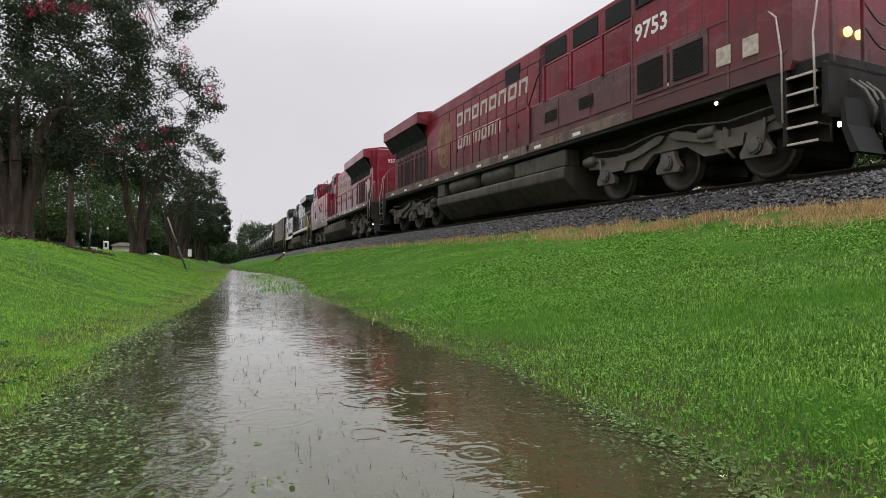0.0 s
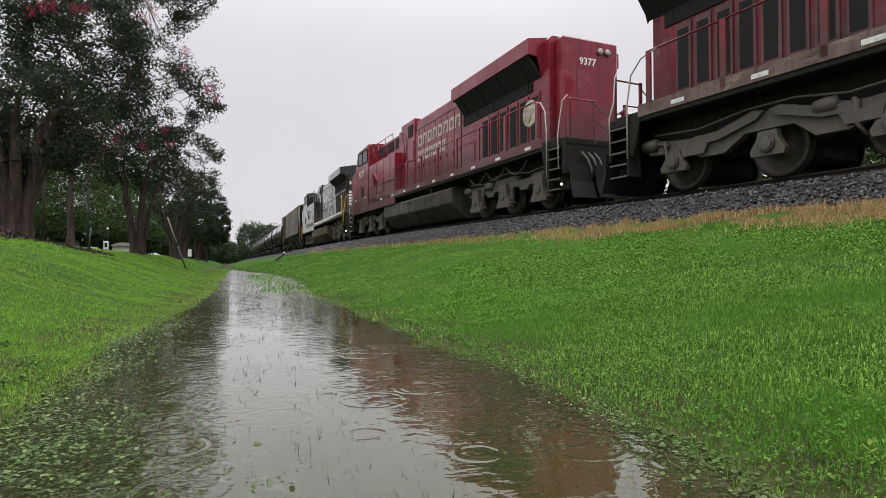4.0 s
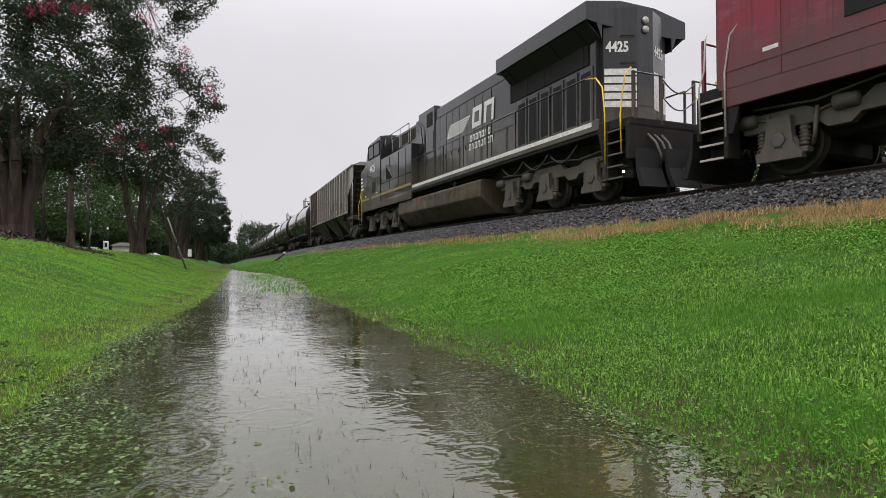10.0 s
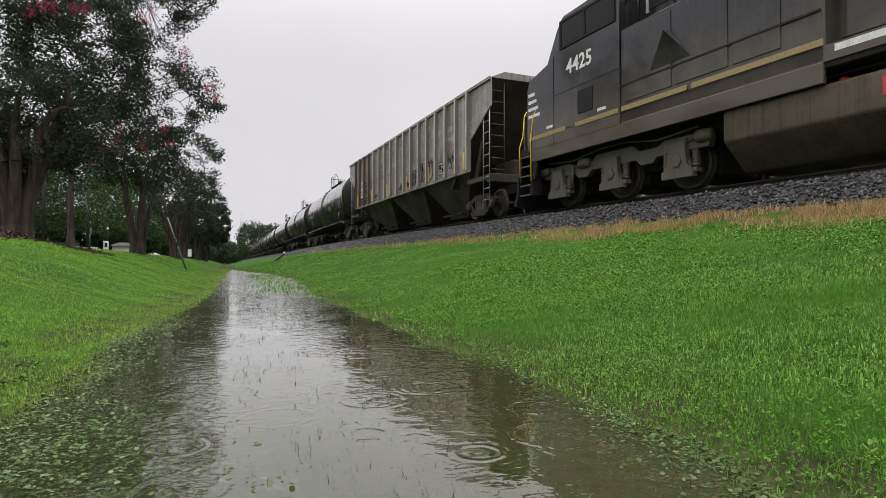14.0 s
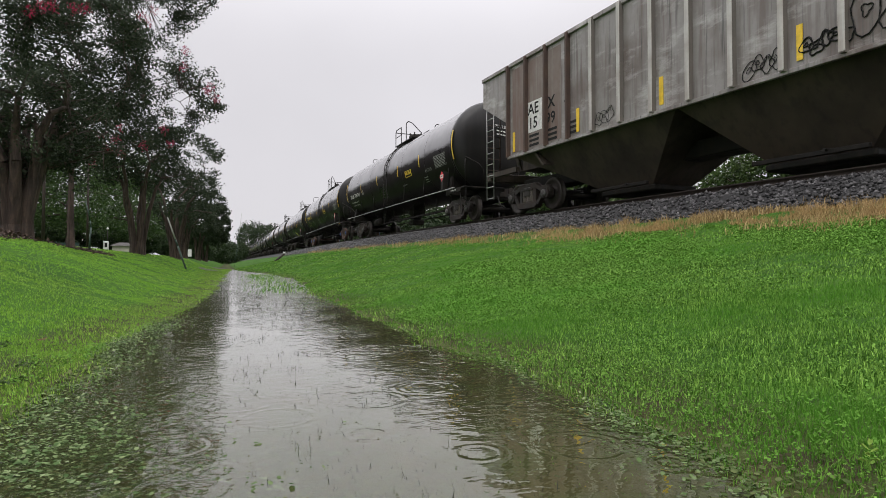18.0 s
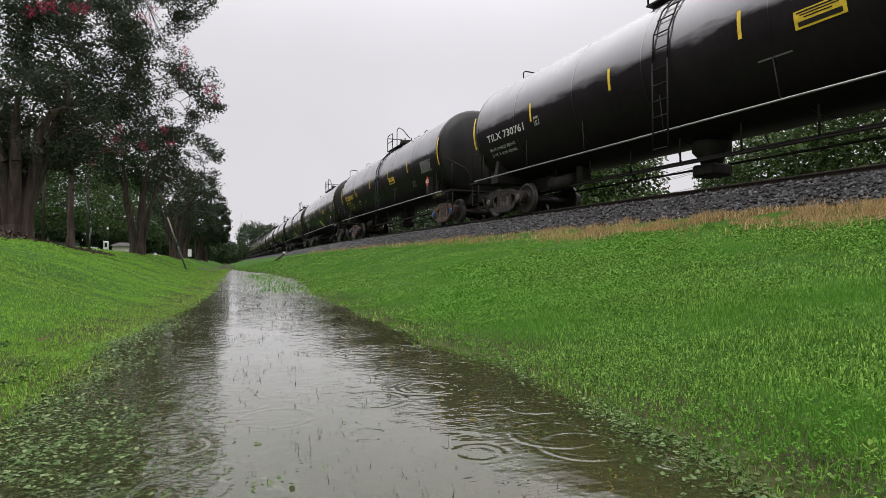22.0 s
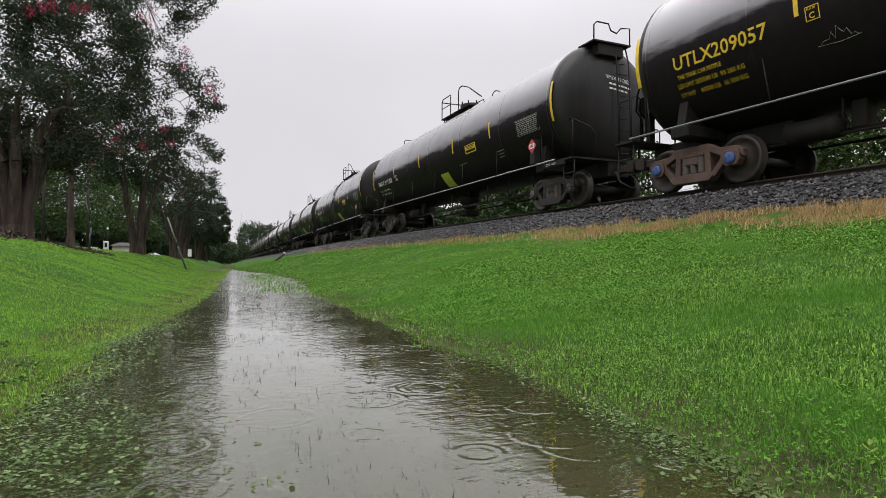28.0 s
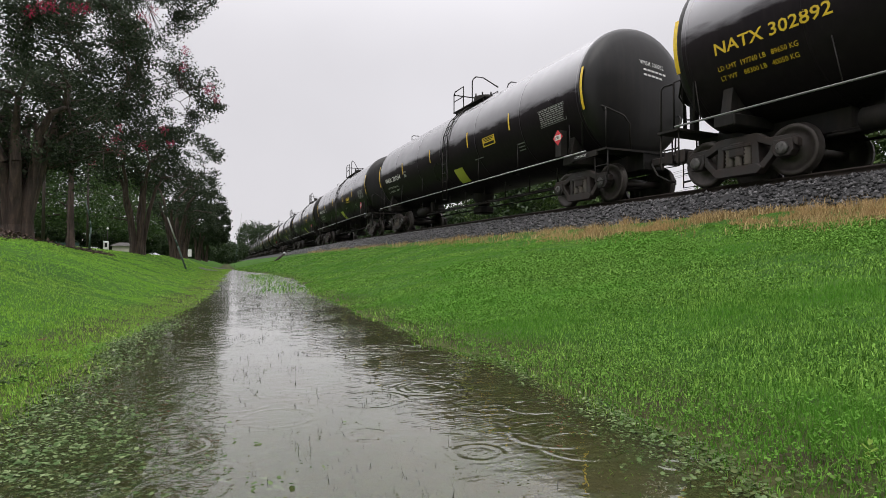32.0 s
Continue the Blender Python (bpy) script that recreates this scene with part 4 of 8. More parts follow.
    for r in range(3):
        part("small_print", bars_on(B(), [(0.02 * (r % 2), 0.42 - 0.05 * r, -0.10 * r, -0.10 * r + 0.035)], tank_map(-4.75, 1.95)), FAINT, car, "faint grey stencilled line")
    part("small_print", bars_on(B(), [(0, 0.62, 0, 0.03)], tank_map(-2.0, 1.95)), FAINT, car, "faint grey stencilled line")
    if stencil:
        part("stencil", write_on(B(), stencil, 0.17, tank_map(-5.1, 2.14), 0.002, 0.8), FAINT, car)
    part("brake_shoe_note", write_on(B(), "COMP SHOES", 0.085, lambda u, v: (-1.506, -rx - 0.35 - u, 1.07 + v), 0.0, 0.9), letter_mat, car)
    part("note_plate", box(B(), -1.502, -1.46, -rx - 1.2, -rx - 0.15, 1.03, 1.17), FRAME_BLACK, car)
    # white writing on the leading head
    bm = B()
    radii, depth = [r for r, _ in head], [a for _, a in head]

    def on_head(u, v):
        x, z = -0.15 + u, 3.42 + v - 0.10 * u
        return (x, float(np.interp(math.hypot(x, z - TANK_Z), radii, depth)) - 0.012, z)
    write_on(bm, number, 0.16, on_head, 0.0, 0.85)
    bars_on(bm, [(0.1 + 0.13 * k, 0.20 + 0.13 * k, -0.14 - 0.13 * r, -0.09 - 0.13 * r) for r in range(2) for k in range(6 - r)], on_head)
    part("head_writing", bm, letter_mat, car)
    if card:
        part("loose_card", panel_on(B(), 0, 0.72, 0, 0.62, lambda u, v: tank_map(-0.14 - 0.12 * v, 1.43, 0.012)(u, v)), LIME, car, "yellow-green printed card")
    # brake gear and bottom outlet under the tank
    bm = lathe(B(), [(0.2, 0.55), (0.26, 0.75), (0.40, 0.9), (0.42, 1.4)], (0, 0.2, 0), "z", 16)
    box(bm, -0.3, 0.3, -0.1, 0.5, 0.35, 0.62, 0.05)
    part("bottom_outlet", bm, FRAME_BLACK, car)
    bm = B()
    lathe(bm, [(0.02, -0.5), (0.21, -0.45), (0.21, 0.45), (0.02, 0.5)], (-0.55, half - 4.6, 0.78), "y", 16)
    box(bm, -0.5, -0.2, half - 5.4, half - 5.15, 0.7, 1.2, 0.02)
    part("brake_cylinder", bm, FRAME_BLACK, car)
    bm = B()
    for x, z in ((-0.62, 0.62), (-0.45, 0.70), (0.5, 0.66)):
        tube(bm, [(x, -half + 3.5, z), (x, half - 3.6, z)], 0.028)
    for y in np.arange(-half + 3.9, half - 3.8, 1.5):
        tube(bm, [(-0.62, y, 0.62), (-0.62, y, 1.5)], 0.022)
        tube(bm, [(-0.62, y, 0.62), (-0.45, y, 0.70)], 0.022)
    part("brake_rigging", bm, FRAME_BLACK, car)
    return car
# ---- diesel locomotives; +y is the cab end ----
def loco_bogie(parent, ys, paint_mat, coil):
    z, yc = 0.533, sum(ys) / 3
    bol = part("bogie", box(B(), -0.75, 0.75, min(ys) - 0.3, max(ys) + 0.3, 0.55, 0.95, 0.05), FRAME_BLACK, parent)
    lo, hi = min(ys), max(ys)
    for y in ys:
        part("traction_motor", box(B(), -0.62, 0.62, y - 0.55, y + 0.55, 0.22, 0.9, 0.08), FRAME_BLACK, bol)
    for s in (-1, 1):
        x0, x1 = sorted((s * 0.98, s * 1.14))
        bm = B()
        # cast side frame: a wavy beam that dips between the axles
        pts = [(lo - 0.75, 0.98), (lo - 0.55, 1.10), (lo - 0.1, 1.02), (lo + 0.35, 0.98), (ys[1] - 0.75, 1.02), (ys[1] - 0.45, 1.16), (ys[1] + 0.45, 1.16), (ys[1] + 0.75, 1.02),
               (hi - 0.35, 0.98), (hi + 0.1, 1.02), (hi + 0.55, 1.10), (hi + 0.75, 0.98), (hi + 0.70, 0.80), (hi + 0.30, 0.78), (hi - 0.25, 0.74), (hi - 0.62, 0.56),
               (hi - 1.15, 0.56), (ys[1] + 0.45, 0.84), (ys[1] - 0.45, 0.84), (lo + 1.15, 0.56), (lo + 0.62, 0.56), (lo + 0.25, 0.74), (lo - 0.30, 0.78), (lo - 0.70, 0.80)]
        if coil:
            # a straighter beam from which the axle-box plates hang
            pts = [(lo - 0.75, 0.96), (lo - 0.55, 1.08), (lo + 0.4, 1.08), (lo + 0.6, 0.98), (ys[1] - 0.8, 0.98), (ys[1] - 0.6, 1.14), (ys[1] + 0.6, 1.14), (ys[1] + 0.8, 0.98), (hi - 0.6, 0.98), (hi - 0.4, 1.08),
                   (hi + 0.55, 1.08), (hi + 0.75, 0.96), (hi + 0.70, 0.78), (hi - 0.62, 0.78), (hi - 0.75, 0.66), (hi - 1.10, 0.66), (hi - 1.25, 0.80), (lo + 1.25, 0.80), (lo + 1.10, 0.66), (lo + 0.75, 0.66), (lo + 0.62, 0.78), (lo - 0.70, 0.78)]
        prism(bm, pts, x0, x1)
        part("side_frame", bm, paint_mat, bol)
        if not coil:
            xa, xb = sorted((s * 1.14, s * 1.22))
            for q in (-1, 1):
                m = ys[1]
                part("swing_arm", prism(B(), [(m + q * 0.05, 1.16), (m + q * 0.25, 1.20), (m + q * 1.0, 0.98), (m + q * 1.5, 0.98), (m + q * 1.5, 0.80), (m + q * 0.95, 0.82), (m + q * 0.2, 1.03)], xa, xb), paint_mat, bol)
                part("spring_seat", prism(B(), [(m + q * 1.2, 0.80), (m + q * 1.85, 0.84), (m + q * 1.8, 0.62), (m + q * 1.3, 0.62)], xa, xb), paint_mat, bol)
        for y in ys:
            bm = B()
            if coil:
                prism(bm, [(y - 0.40, 0.22), (y + 0.40, 0.22), (y + 0.40, 0.31), (y + 0.25, 0.50), (y + 0.20, 0.96), (y - 0.20, 0.96), (y - 0.25, 0.50), (y - 0.40, 0.31)], *sorted((s * 1.12, s * 1.25)))
            prism(bm, [(y - 0.30, 0.36), (y + 0.30, 0.36), (y + 0.33, 0.46), (y + 0.2, 0.66), (y + 0.17, 0.80), (y - 0.17, 0.80), (y - 0.2, 0.66), (y - 0.33, 0.46)], *sorted((s * 1.08, s * 1.20)))
            if coil:
                box(bm, *sorted((s * 1.02, s * 1.2)), y - 0.46, y + 0.46, 0.30, 0.40, 0.015)
            part("axle_box", bm, paint_mat, bol)
            bm = lathe(B(), [(0.155, s * 1.18), (0.155, s * 1.245), (0.12, s * 1.25), (0.12, s * 1.275), (0.085, s * 1.28), (0.02, s * 1.28)], (0, y, z + 0.03), "x", 18, False)
            for k in range(6):
                q = k * 1.0472
                rod(bm, (s * 1.24, y + 0.14 * math.cos(q), z + 0.03 + 0.14 * math.sin(q)), (s * 1.265, y + 0.14 * math.cos(q), z + 0.03 + 0.14 * math.sin(q)), 0.016, seg=6)
            part("bearing_cap", bm, GREY_CAP, bol)
            if coil:
                for q in (-0.37, 0.37):
                    prof = []
                    for c in range(6):
                        prof += [(0.055, 0.42 + c * 0.066), (0.092, 0.445 + c * 0.066), (0.092, 0.46 + c * 0.066)]
                    part("coil_spring", lathe(B(), prof, (s * 1.1, y + q, 0), "z", 12), TRUCK_GREY, bol)
        bm = B()
        for y, q in ((lo - 0.62, 1), (hi + 0.62, -1), (ys[1] + 1.0, 1)):
            lathe(bm, [(0.02, -0.2), (0.11, -0.18), (0.13, -0.02), (0.13, 0.16), (0.03, 0.2)], (s * 1.16, y, 1.0), "y", 14)
            rod(bm, (s * 1.16, y + 0.2 * q, 1.0), (s * 1.16, y + 0.5 * q, 0.92), 0.03)
            tube(bm, [(s * 1.2, y + 0.42 * q, 1.02), (s * 1.2, y + 0.46 * q, 0.6), (s * 1.1, y + 0.55 * q, 0.42)], 0.035)
        tube(bm, [(s * 1.17, lo - 0.5, 1.2), (s * 1.17, lo + 0.6, 1.12), (s * 1.17, ys[1] - 0.4, 1.26), (s * 1.17, ys[1] + 0.5, 1.26), (s * 1.17, hi - 0.6, 1.12), (s * 1.17, hi + 0.5, 1.2)], 0.022)
        part("brake_gear", bm, paint_mat, bol)
    for y in ys:
        ws = part("wheelset", wheel_mesh(0.533, 1.05), WHEEL, bol)
        ws.matrix_basis = pose(0, y, z)
        ws["axle"] = y


def handrail(parent, s, y0, y1, step, mat, z=2.95, x=1.5, wide=0.055):
    bm = tube(B(), [(s * x, y0, z), (s * x, y1, z)], 0.022)
    part("handrail", bm, mat, parent)
    n = max(1, round(abs(y1 - y0) / step))
    first = None
    for i in range(n + 1):
        y = y0 + (y1 - y0) * i / n
        if first is None:
            bm = box(B(), s * x - 0.025, s * x + 0.03, -wide, wide, 1.66, z + 0.01, 0.008)
            first = part("stanchion", bm, mat, parent)
            first.matrix_basis = pose(0, y, 0)
        else:
            alike("stanchion", first, parent, pose(0, y, 0))


def name_blocks(loco, count, put, length, h, mat):
    """A company name as plain slanted letter-sized blocks."""
    pitch = length / count
    for k in range(count):
        u, w, sk, st = k * pitch, pitch * 0.78, h * 0.10, min(0.34 * pitch * 0.78, 0.24 * h)

        def spot(a, b):
            return put(u + a + sk * b / h, b)
        bm = B()
        bars = [(0, st, 0, h), (w - st, w, 0, h), (st, w - st, h - st, h)]
        if k % 2 == 0:
            bars.append((st, w - st, 0, st))
        for a0, a1, b0, b1 in bars:
            bm.faces.new([bm.verts.new(spot(p, q)) for p, q in ((a0, b0), (a1, b0), (a1, b1), (a0, b1))])
        bmesh.ops.remove_doubles(bm, verts=bm.verts, dist=0.0005)
        part("name_block", bm, mat, loco)


def end_deck(loco, y, s, body, rail_mat, lamp):
    """Platform, corner steps, plough and hoses at one end; s is the outward way along y."""
    bm = B()
    box(bm, -1.45, 1.45, *sorted((y, y - s * 1.35)), 1.50, 1.72, 0.02)
    box(bm, -1.5, 1.5, *sorted((y, y - s * 0.10)), 0.75, 1.6, 0.03)
    part("end_platform", bm, FRAME_BLACK, loco)
    for q in (-1, 1):
        for k in range(5):
            z = 0.38 + 0.27 * k
            tread = part("step", box(B(), *sorted((q * 1.18, q * 1.53)), *sorted((y - s * 0.12, y - s * 0.62)), z - 0.02, z + 0.015), FRAME_BLACK, loco)
            part("nosing", box(B(), *sorted((q * 1.53, q * 1.555)), *sorted((y - s * 0.12, y - s * 0.62)), z - 0.022, z + 0.018, 0.004), rail_mat if rail_mat is RAIL_WHITE and s > 0 else ROPE, tread)
        bm = B()
        box(bm, *sorted((q * 1.18, q * 1.54)), *sorted((y - s * 0.62, y - s * 0.70)), 0.36, 1.72, 0.01)
        prism(bm, [(y - s * 0.70, 1.72), (y - s * 1.05, 1.72), (y - s * 0.80, 0.8), (y - s * 0.70, 0.8)], *sorted((q * 1.46, q * 1.52)))
        box(bm, *sorted((q * 1.18, q * 1.24)), *sorted((y - s * 0.12, y - s * 0.62)), 0.36, 1.72)
        part("step_side", bm, FRAME_BLACK, loco)
        bm = B()
        tube(bm, [(q * 1.56, y - s * 0.68, 0.75), (q * 1.57, y - s * 0.68, 1.9), (q * 1.55, y - s * 0.78, 2.55), (q * 1.52, y - s * 1.05, 2.85), (q * 1.5, y - s * 1.5, 2.95)], 0.018)
        tube(bm, [(q * 1.56, y - s * 0.14, 0.9), (q * 1.58, y - s * 0.14, 1.75), (q * 1.5, y - s * 0.2, 2.1), (q * 1.42, y - s * 0.16, 2.7), (q * 1.3, y - s * 0.1, 2.85)], 0.018)
        part("step_grab_rail", bm, rail_mat, loco)
        if lamp and s > 0:
            part("ditch_light", lathe(B(), [(0.045, 0), (0.045, 0.03), (0.03, 0.04), (0.01, 0.045)], (q * 1.22, y, 0.62), "y", 14), LAMP_ON, loco)
        elif lamp:
            part("step_lamp", lathe(B(), [(0.03, 0), (0.03, 0.03), (0.01, 0.04)], (q * 1.36, y - s * 0.28, 0.53), "y", 10), LAMP_ON, loco)
    for q in (-1, 1):
        for x in (q * 1.3, q * 0.5):
            part("end_post", box(B(), x - 0.04, x + 0.04, *sorted((y, y - s * 0.06)), 1.6, 2.75, 0.008), body, loco)
        part("end_rail", tube(B(), [(q * 1.3, y, 2.72), (q * 0.5, y, 2.72)], 0.02), body, loco)
    for k in range(2):
        bm = B()
        pts = [(-0.5 + u, y, 2.66 - 0.4 * k - 0.28 * math.sin(math.pi * (u + 0.0))) for u in np.linspace(0, 1, 9)]
        part("gate_chain", tube(bm, pts, 0.016), ROPE, loco)
    # plough blade: two wings swept back from the middle
    bm = B()
    for q in (-1, 1):
        prism(bm, [(y + s * 0.62, 0.12), (y + s * 0.42, 0.55), (y + s * 0.36, 0.98), (y + s * 0.30, 0.98), (y + s * 0.34, 0.5), (y + s * 0.50, 0.12)], *sorted((q * 0.02, q * 0.75)))
        prism(bm, [(y + s * 0.40, 0.12), (y + s * 0.24, 0.55), (y + s * 0.20, 0.98), (y + s * 0.14, 0.98), (y + s * 0.16, 0.5), (y + s * 0.28, 0.12)], *sorted((q * 0.75, q * 1.42)))
    part("plough", bm, GRILLE, loco)
    for x in (-0.95, -0.75, -0.55, 0.55, 0.75, 0.95):
        pts = [(x, y + s * 0.02, 1.35), (x * 0.95, y + s * 0.2, 1.15), (x * 0.9, y + s * 0.32, 0.85), (x * 0.85, y + s * 0.25, 0.6)]
        part("air_hose", tube(B(), pts, 0.03), ROPE, loco)
    coupler(loco, y + s * 0.78, s)


def locomotive(label, body, low, fuel, number, rail_mat, hood_rail_mat, side, scheme, coil=True):
    """side: the x way on which the lettering is; scheme: the details that set the three apart."""
    loco = thing("locomotive", label, "locomotive", "locomotives of the train")
    W = 1.55
    grey = scheme == "worn"
    # underframe and walkway
    bm = box(B(), -1.5, 1.5, -10.9, 10.4, 1.50, 1.74, 0.02)
    box(bm, -0.9, 0.9, -10.9, 10.9, 1.0, 1.5)
    part("underframe", bm, FRAME_BLACK, loco)
    for s in (-1, 1):
        bm = box(B(), *sorted((s * 1.49, s * 1.53)), -10.2, 6.85, 1.60, 1.86, 0.006)
        part("sill", bm, WORN_SILL if grey else body, loco)
        if not grey:
            # the skirt under the cab and its cabinets hangs lower than the sill
            bm = box(B(), *sorted((s * 1.45, s * 1.545)), 2.42, 10.40, 1.27, 1.605, 0.01)
            part("skirt", bm, body, loco)
    # nose and cab in one shell
    bm = B()
    prof = [(6.85, 1.60), (10.45, 1.60), (10.5, 1.75), (10.5, 3.3), (10.38, 3.55), (9.55, 3.78), (9.12, 4.55), (8.9, 4.80), (6.85, 4.92)]
    prism(bm, prof, -W, W)
    part("cab", bm, body, loco)
    bm = B()
    prism(bm, [(-1.5, 4.78), (1.5, 4.78), (1.42, 4.93), (0.9, 5.0), (-0.9, 5.0), (-1.42, 4.93)], 6.8, 9.0, "y")
    part("cab_roof", bm, body, loco)
    for s in (-1, 1):
        # side window: frame, two panes
        bm = B()
        for y0, y1, z0, z1 in ((6.98, 9.0, 4.66, 4.72), (6.98, 9.0, 3.98, 4.04), (6.98, 7.04, 4.04, 4.66), (8.0, 8.06, 4.04, 4.66), (8.94, 9.0, 4.04, 4.66)):
            box(bm, *sorted((s * (W + 0.002), s * (W + 0.03))), y0, y1, z0, z1)
        win = part("window_frame", bm, FRAME_BLACK, loco)
        for y0, y1 in ((7.05, 7.99), (8.07, 8.93)):
            part("pane", box(B(), *sorted((s * (W + 0.003), s * (W + 0.012))), y0, y1, 4.045, 4.655), CAB_GLASS, win)
        part("cab_vent", box(B(), *sorted((s * (W + 0.001), s * (W + 0.02))), 7.75, 8.3, 2.15, 2.72, 0.004), GRILLE, loco)
        bm = B()
        for y in (6.86, 9.3):
            box(bm, *sorted((s * W, s * (W + 0.012))), y - 0.02, y + 0.02, 1.62, 3.9)
        box(bm, *sorted((s * W, s * (W + 0.012))), 6.9, 9.3, 2.86, 2.90)
        box(bm, *sorted((s * W, s * (W + 0.012))), 6.9, 10.4, 1.90, 1.94)
        part("panel_seam", bm, low, loco)
    bm = B()
    for x0, x1 in ((-1.25, -0.1), (0.1, 1.25)):
        v = [bm.verts.new(p) for p in ((x0, 9.50, 3.92), (x1, 9.50, 3.92), (x1, 9.18, 4.50), (x0, 9.18, 4.50))]
        bm.faces.new(v)
    part("windscreen", bm, CAB_GLASS, loco)
    # full-width equipment cabinet behind the cab
    cab_top = 2.95 if grey else 3.72
    cw = 1.45 if grey else 1.53
    bm = box(B(), -cw, cw, 2.4, 6.85, 1.60 if not grey else 1.74, cab_top, 0.03)
    part("cabinet", bm, low if grey else body, loco)
    bm = box(B(), -1.12 if grey else -0.98, 1.12 if grey else 0.98, 2.6, 6.85, cab_top, 4.80, 0.05)
    part("upper_cabinet", bm, body, loco)
    for s in (-1, 1):
        for i, (y0, y1) in enumerate(((3.1, 4.0), (4.1, 5.3), (5.4, 6.7))):
            part("cabinet_door", box(B(), *sorted((s * cw, s * (cw + 0.02))), y0, y1, 2.05, cab_top - 0.1, 0.006), low if grey else body, loco)
            if grey:
                part("hood_door", box(B(), *sorted((s * 1.12, s * 1.145)), y0, y1, 3.05, 4.05, 0.006), body, loco)
        if grey:
            for y0 in (6.95, 7.95):
                pan = part("louvre_panel", box(B(), *sorted((s * 1.552, s * 1.575)), y0, y0 + 0.92, 2.0, 2.85, 0.006), low, loco)
                bm = B()
                for k in range(13):
                    z = 2.10 + 0.05 * k
                    box(bm, *sorted((s * 1.575, s * 1.60)), y0 + 0.1, y0 + 0.82, z, z + 0.028)
                part("louvre", bm, GRILLE, pan)
            for y0 in (3.4, 4.9):
                bm = B()
                for k in range(6):
                    box(bm, *sorted((s * 1.476, s * 1.492)), y0, y0 + 0.55, 2.3 + 0.05 * k, 2.325 + 0.05 * k)
                part("louvre", bm, GRILLE, loco)
        for i in range(3):
            if scheme == "black":
                for q in (-0.54, 0.54):
                    part("filter_frame", box(B(), *sorted((s * 0.985, s * 1.02)), 3.4 + 1.3 * i + q - 0.03, 3.4 + 1.3 * i + q + 0.03, 4.1, 4.7), RAIL_WHITE, loco)
            part("air_filter", box(B(), *sorted((s * (1.12 if grey else 0.981), s * (1.14 if grey else 1.0))), 2.9 + 1.3 * i, 3.9 + 1.3 * i, 4.15, 4.65, 0.004), GRILLE, loco)
    if not grey:
        for s in (-1, 1):
            # a pressed wedge that leans out over the lower doors
            bm = B()
            v = [bm.verts.new(p) for p in ((s * (cw + 0.022), 4.9, 2.52), (s * (cw + 0.022), 5.95, 2.52), (s * (cw + 0.20), 5.42, 3.18), (s * (cw + 0.01), 5.42, 3.20))]
            for f in ((0, 1, 2), (0, 2, 3), (1, 3, 2)):
                bm.faces.new([v[k] for k in f])
            bmesh.ops.recalc_face_normals(bm, faces=bm.faces)
            part("pressed_wedge", bm, body, loco)
            part("panel_seam", box(B(), *sorted((s * cw, s * (cw + 0.028))), 2.45, 6.82, 2.42, 2.46), FRAME_BLACK, loco)
    if grey:
        for s in (-1, 1):
            bm = tube(B(), [(s * 1.5, 2.6, 2.95), (s * 1.5, 3.1, 3.7), (s * 1.5, 3.4, 3.85), (s * 1.5, 6.8, 3.85)], 0.022)
            for y in (3.4, 4.6, 5.8):
                box(bm, *sorted((s * 1.475, s * 1.53)), y - 0.05, y + 0.05, 2.9, 3.86)
            part("raised_handrail", bm, hood_rail_mat, loco)
    if not grey:
        for s in (-1, 1):
            bm = B()
            tube(bm, [(s * 1.42, 3.0, 3.72), (s * 1.42, 3.0, 4.72), (s * 1.42, 6.6, 4.72), (s * 1.42, 6.8, 4.3)], 0.02)
            tube(bm, [(s * 1.42, 3.0, 4.35), (s * 1.42, 6.7, 4.35)], 0.016)
            for y in (4.2, 5.4, 6.4):
                tube(bm, [(s * 1.42, y, 3.72), (s * 1.42, y, 4.72)], 0.018)
            part("roof_railing", bm, hood_rail_mat, loco)
    # long hood with its doors
    bm = B()
    prism(bm, [(-1.12, 1.74), (1.12, 1.74), (1.12, 4.74), (1.02, 4.84), (-1.02, 4.84), (-1.12, 4.74)], -9.6 if scheme == "black" else -9.95, 2.95, "y")
    part("hood", bm, body, loco)
    if not grey:
        # blower housing at the front of the hood, a little wider and higher than it
        house = part("blower_housing", box(B(), -1.19, 1.19, 0.62, 2.44, 1.745, 4.97, 0.04), body, loco)
        for s in (-1, 1):
            part("housing_door", box(B(), *sorted((s * 1.19, s * 1.21)), 0.72, 1.5, 3.05, 3.95, 0.006), body, house)
            part("housing_door", box(B(), *sorted((s * 1.19, s * 1.21)), 1.6, 2.35, 2.0, 3.95, 0.006), body, house)
            part("intake", box(B(), *sorted((s * 1.19, s * 1.215)), 0.85, 1.42, 4.18, 4.74, 0.006), GRILLE, house)
            part("vent_pipe", tube(B(), [(s * 1.25, 2.3, 4.6), (s * 1.27, 1.9, 4.3), (s * 1.26, 1.7, 3.4), (s * 1.25, 2.2, 2.9)], 0.022), FRAME_BLACK, house)
    for s in (-1, 1):
        for i in range(11):
            y = 2.6 - 0.62 * i
            m = pose(0, y, 0)
            if i == 0:
                bm = box(B(), *sorted((s * 1.12, s * 1.14)), -0.58, 0.0, 1.85, 4.3, 0.006)
                first = part("hood_door", bm, body, loco)
                first.matrix_basis = m
            else:
                alike("hood_door", first, loco, m)
        gap = None
        for i in range(12):
            m = pose(0, 2.62 - 0.62 * i, 0)
            if gap is None:
                gap = part("door_gap", box(B(), *sorted((s * 1.118, s * 1.126)), -0.012, 0.012, 1.80, 4.36), FRAME_BLACK, loco)
                gap.matrix_basis = m
            else:
                alike("door_gap", gap, loco, m)
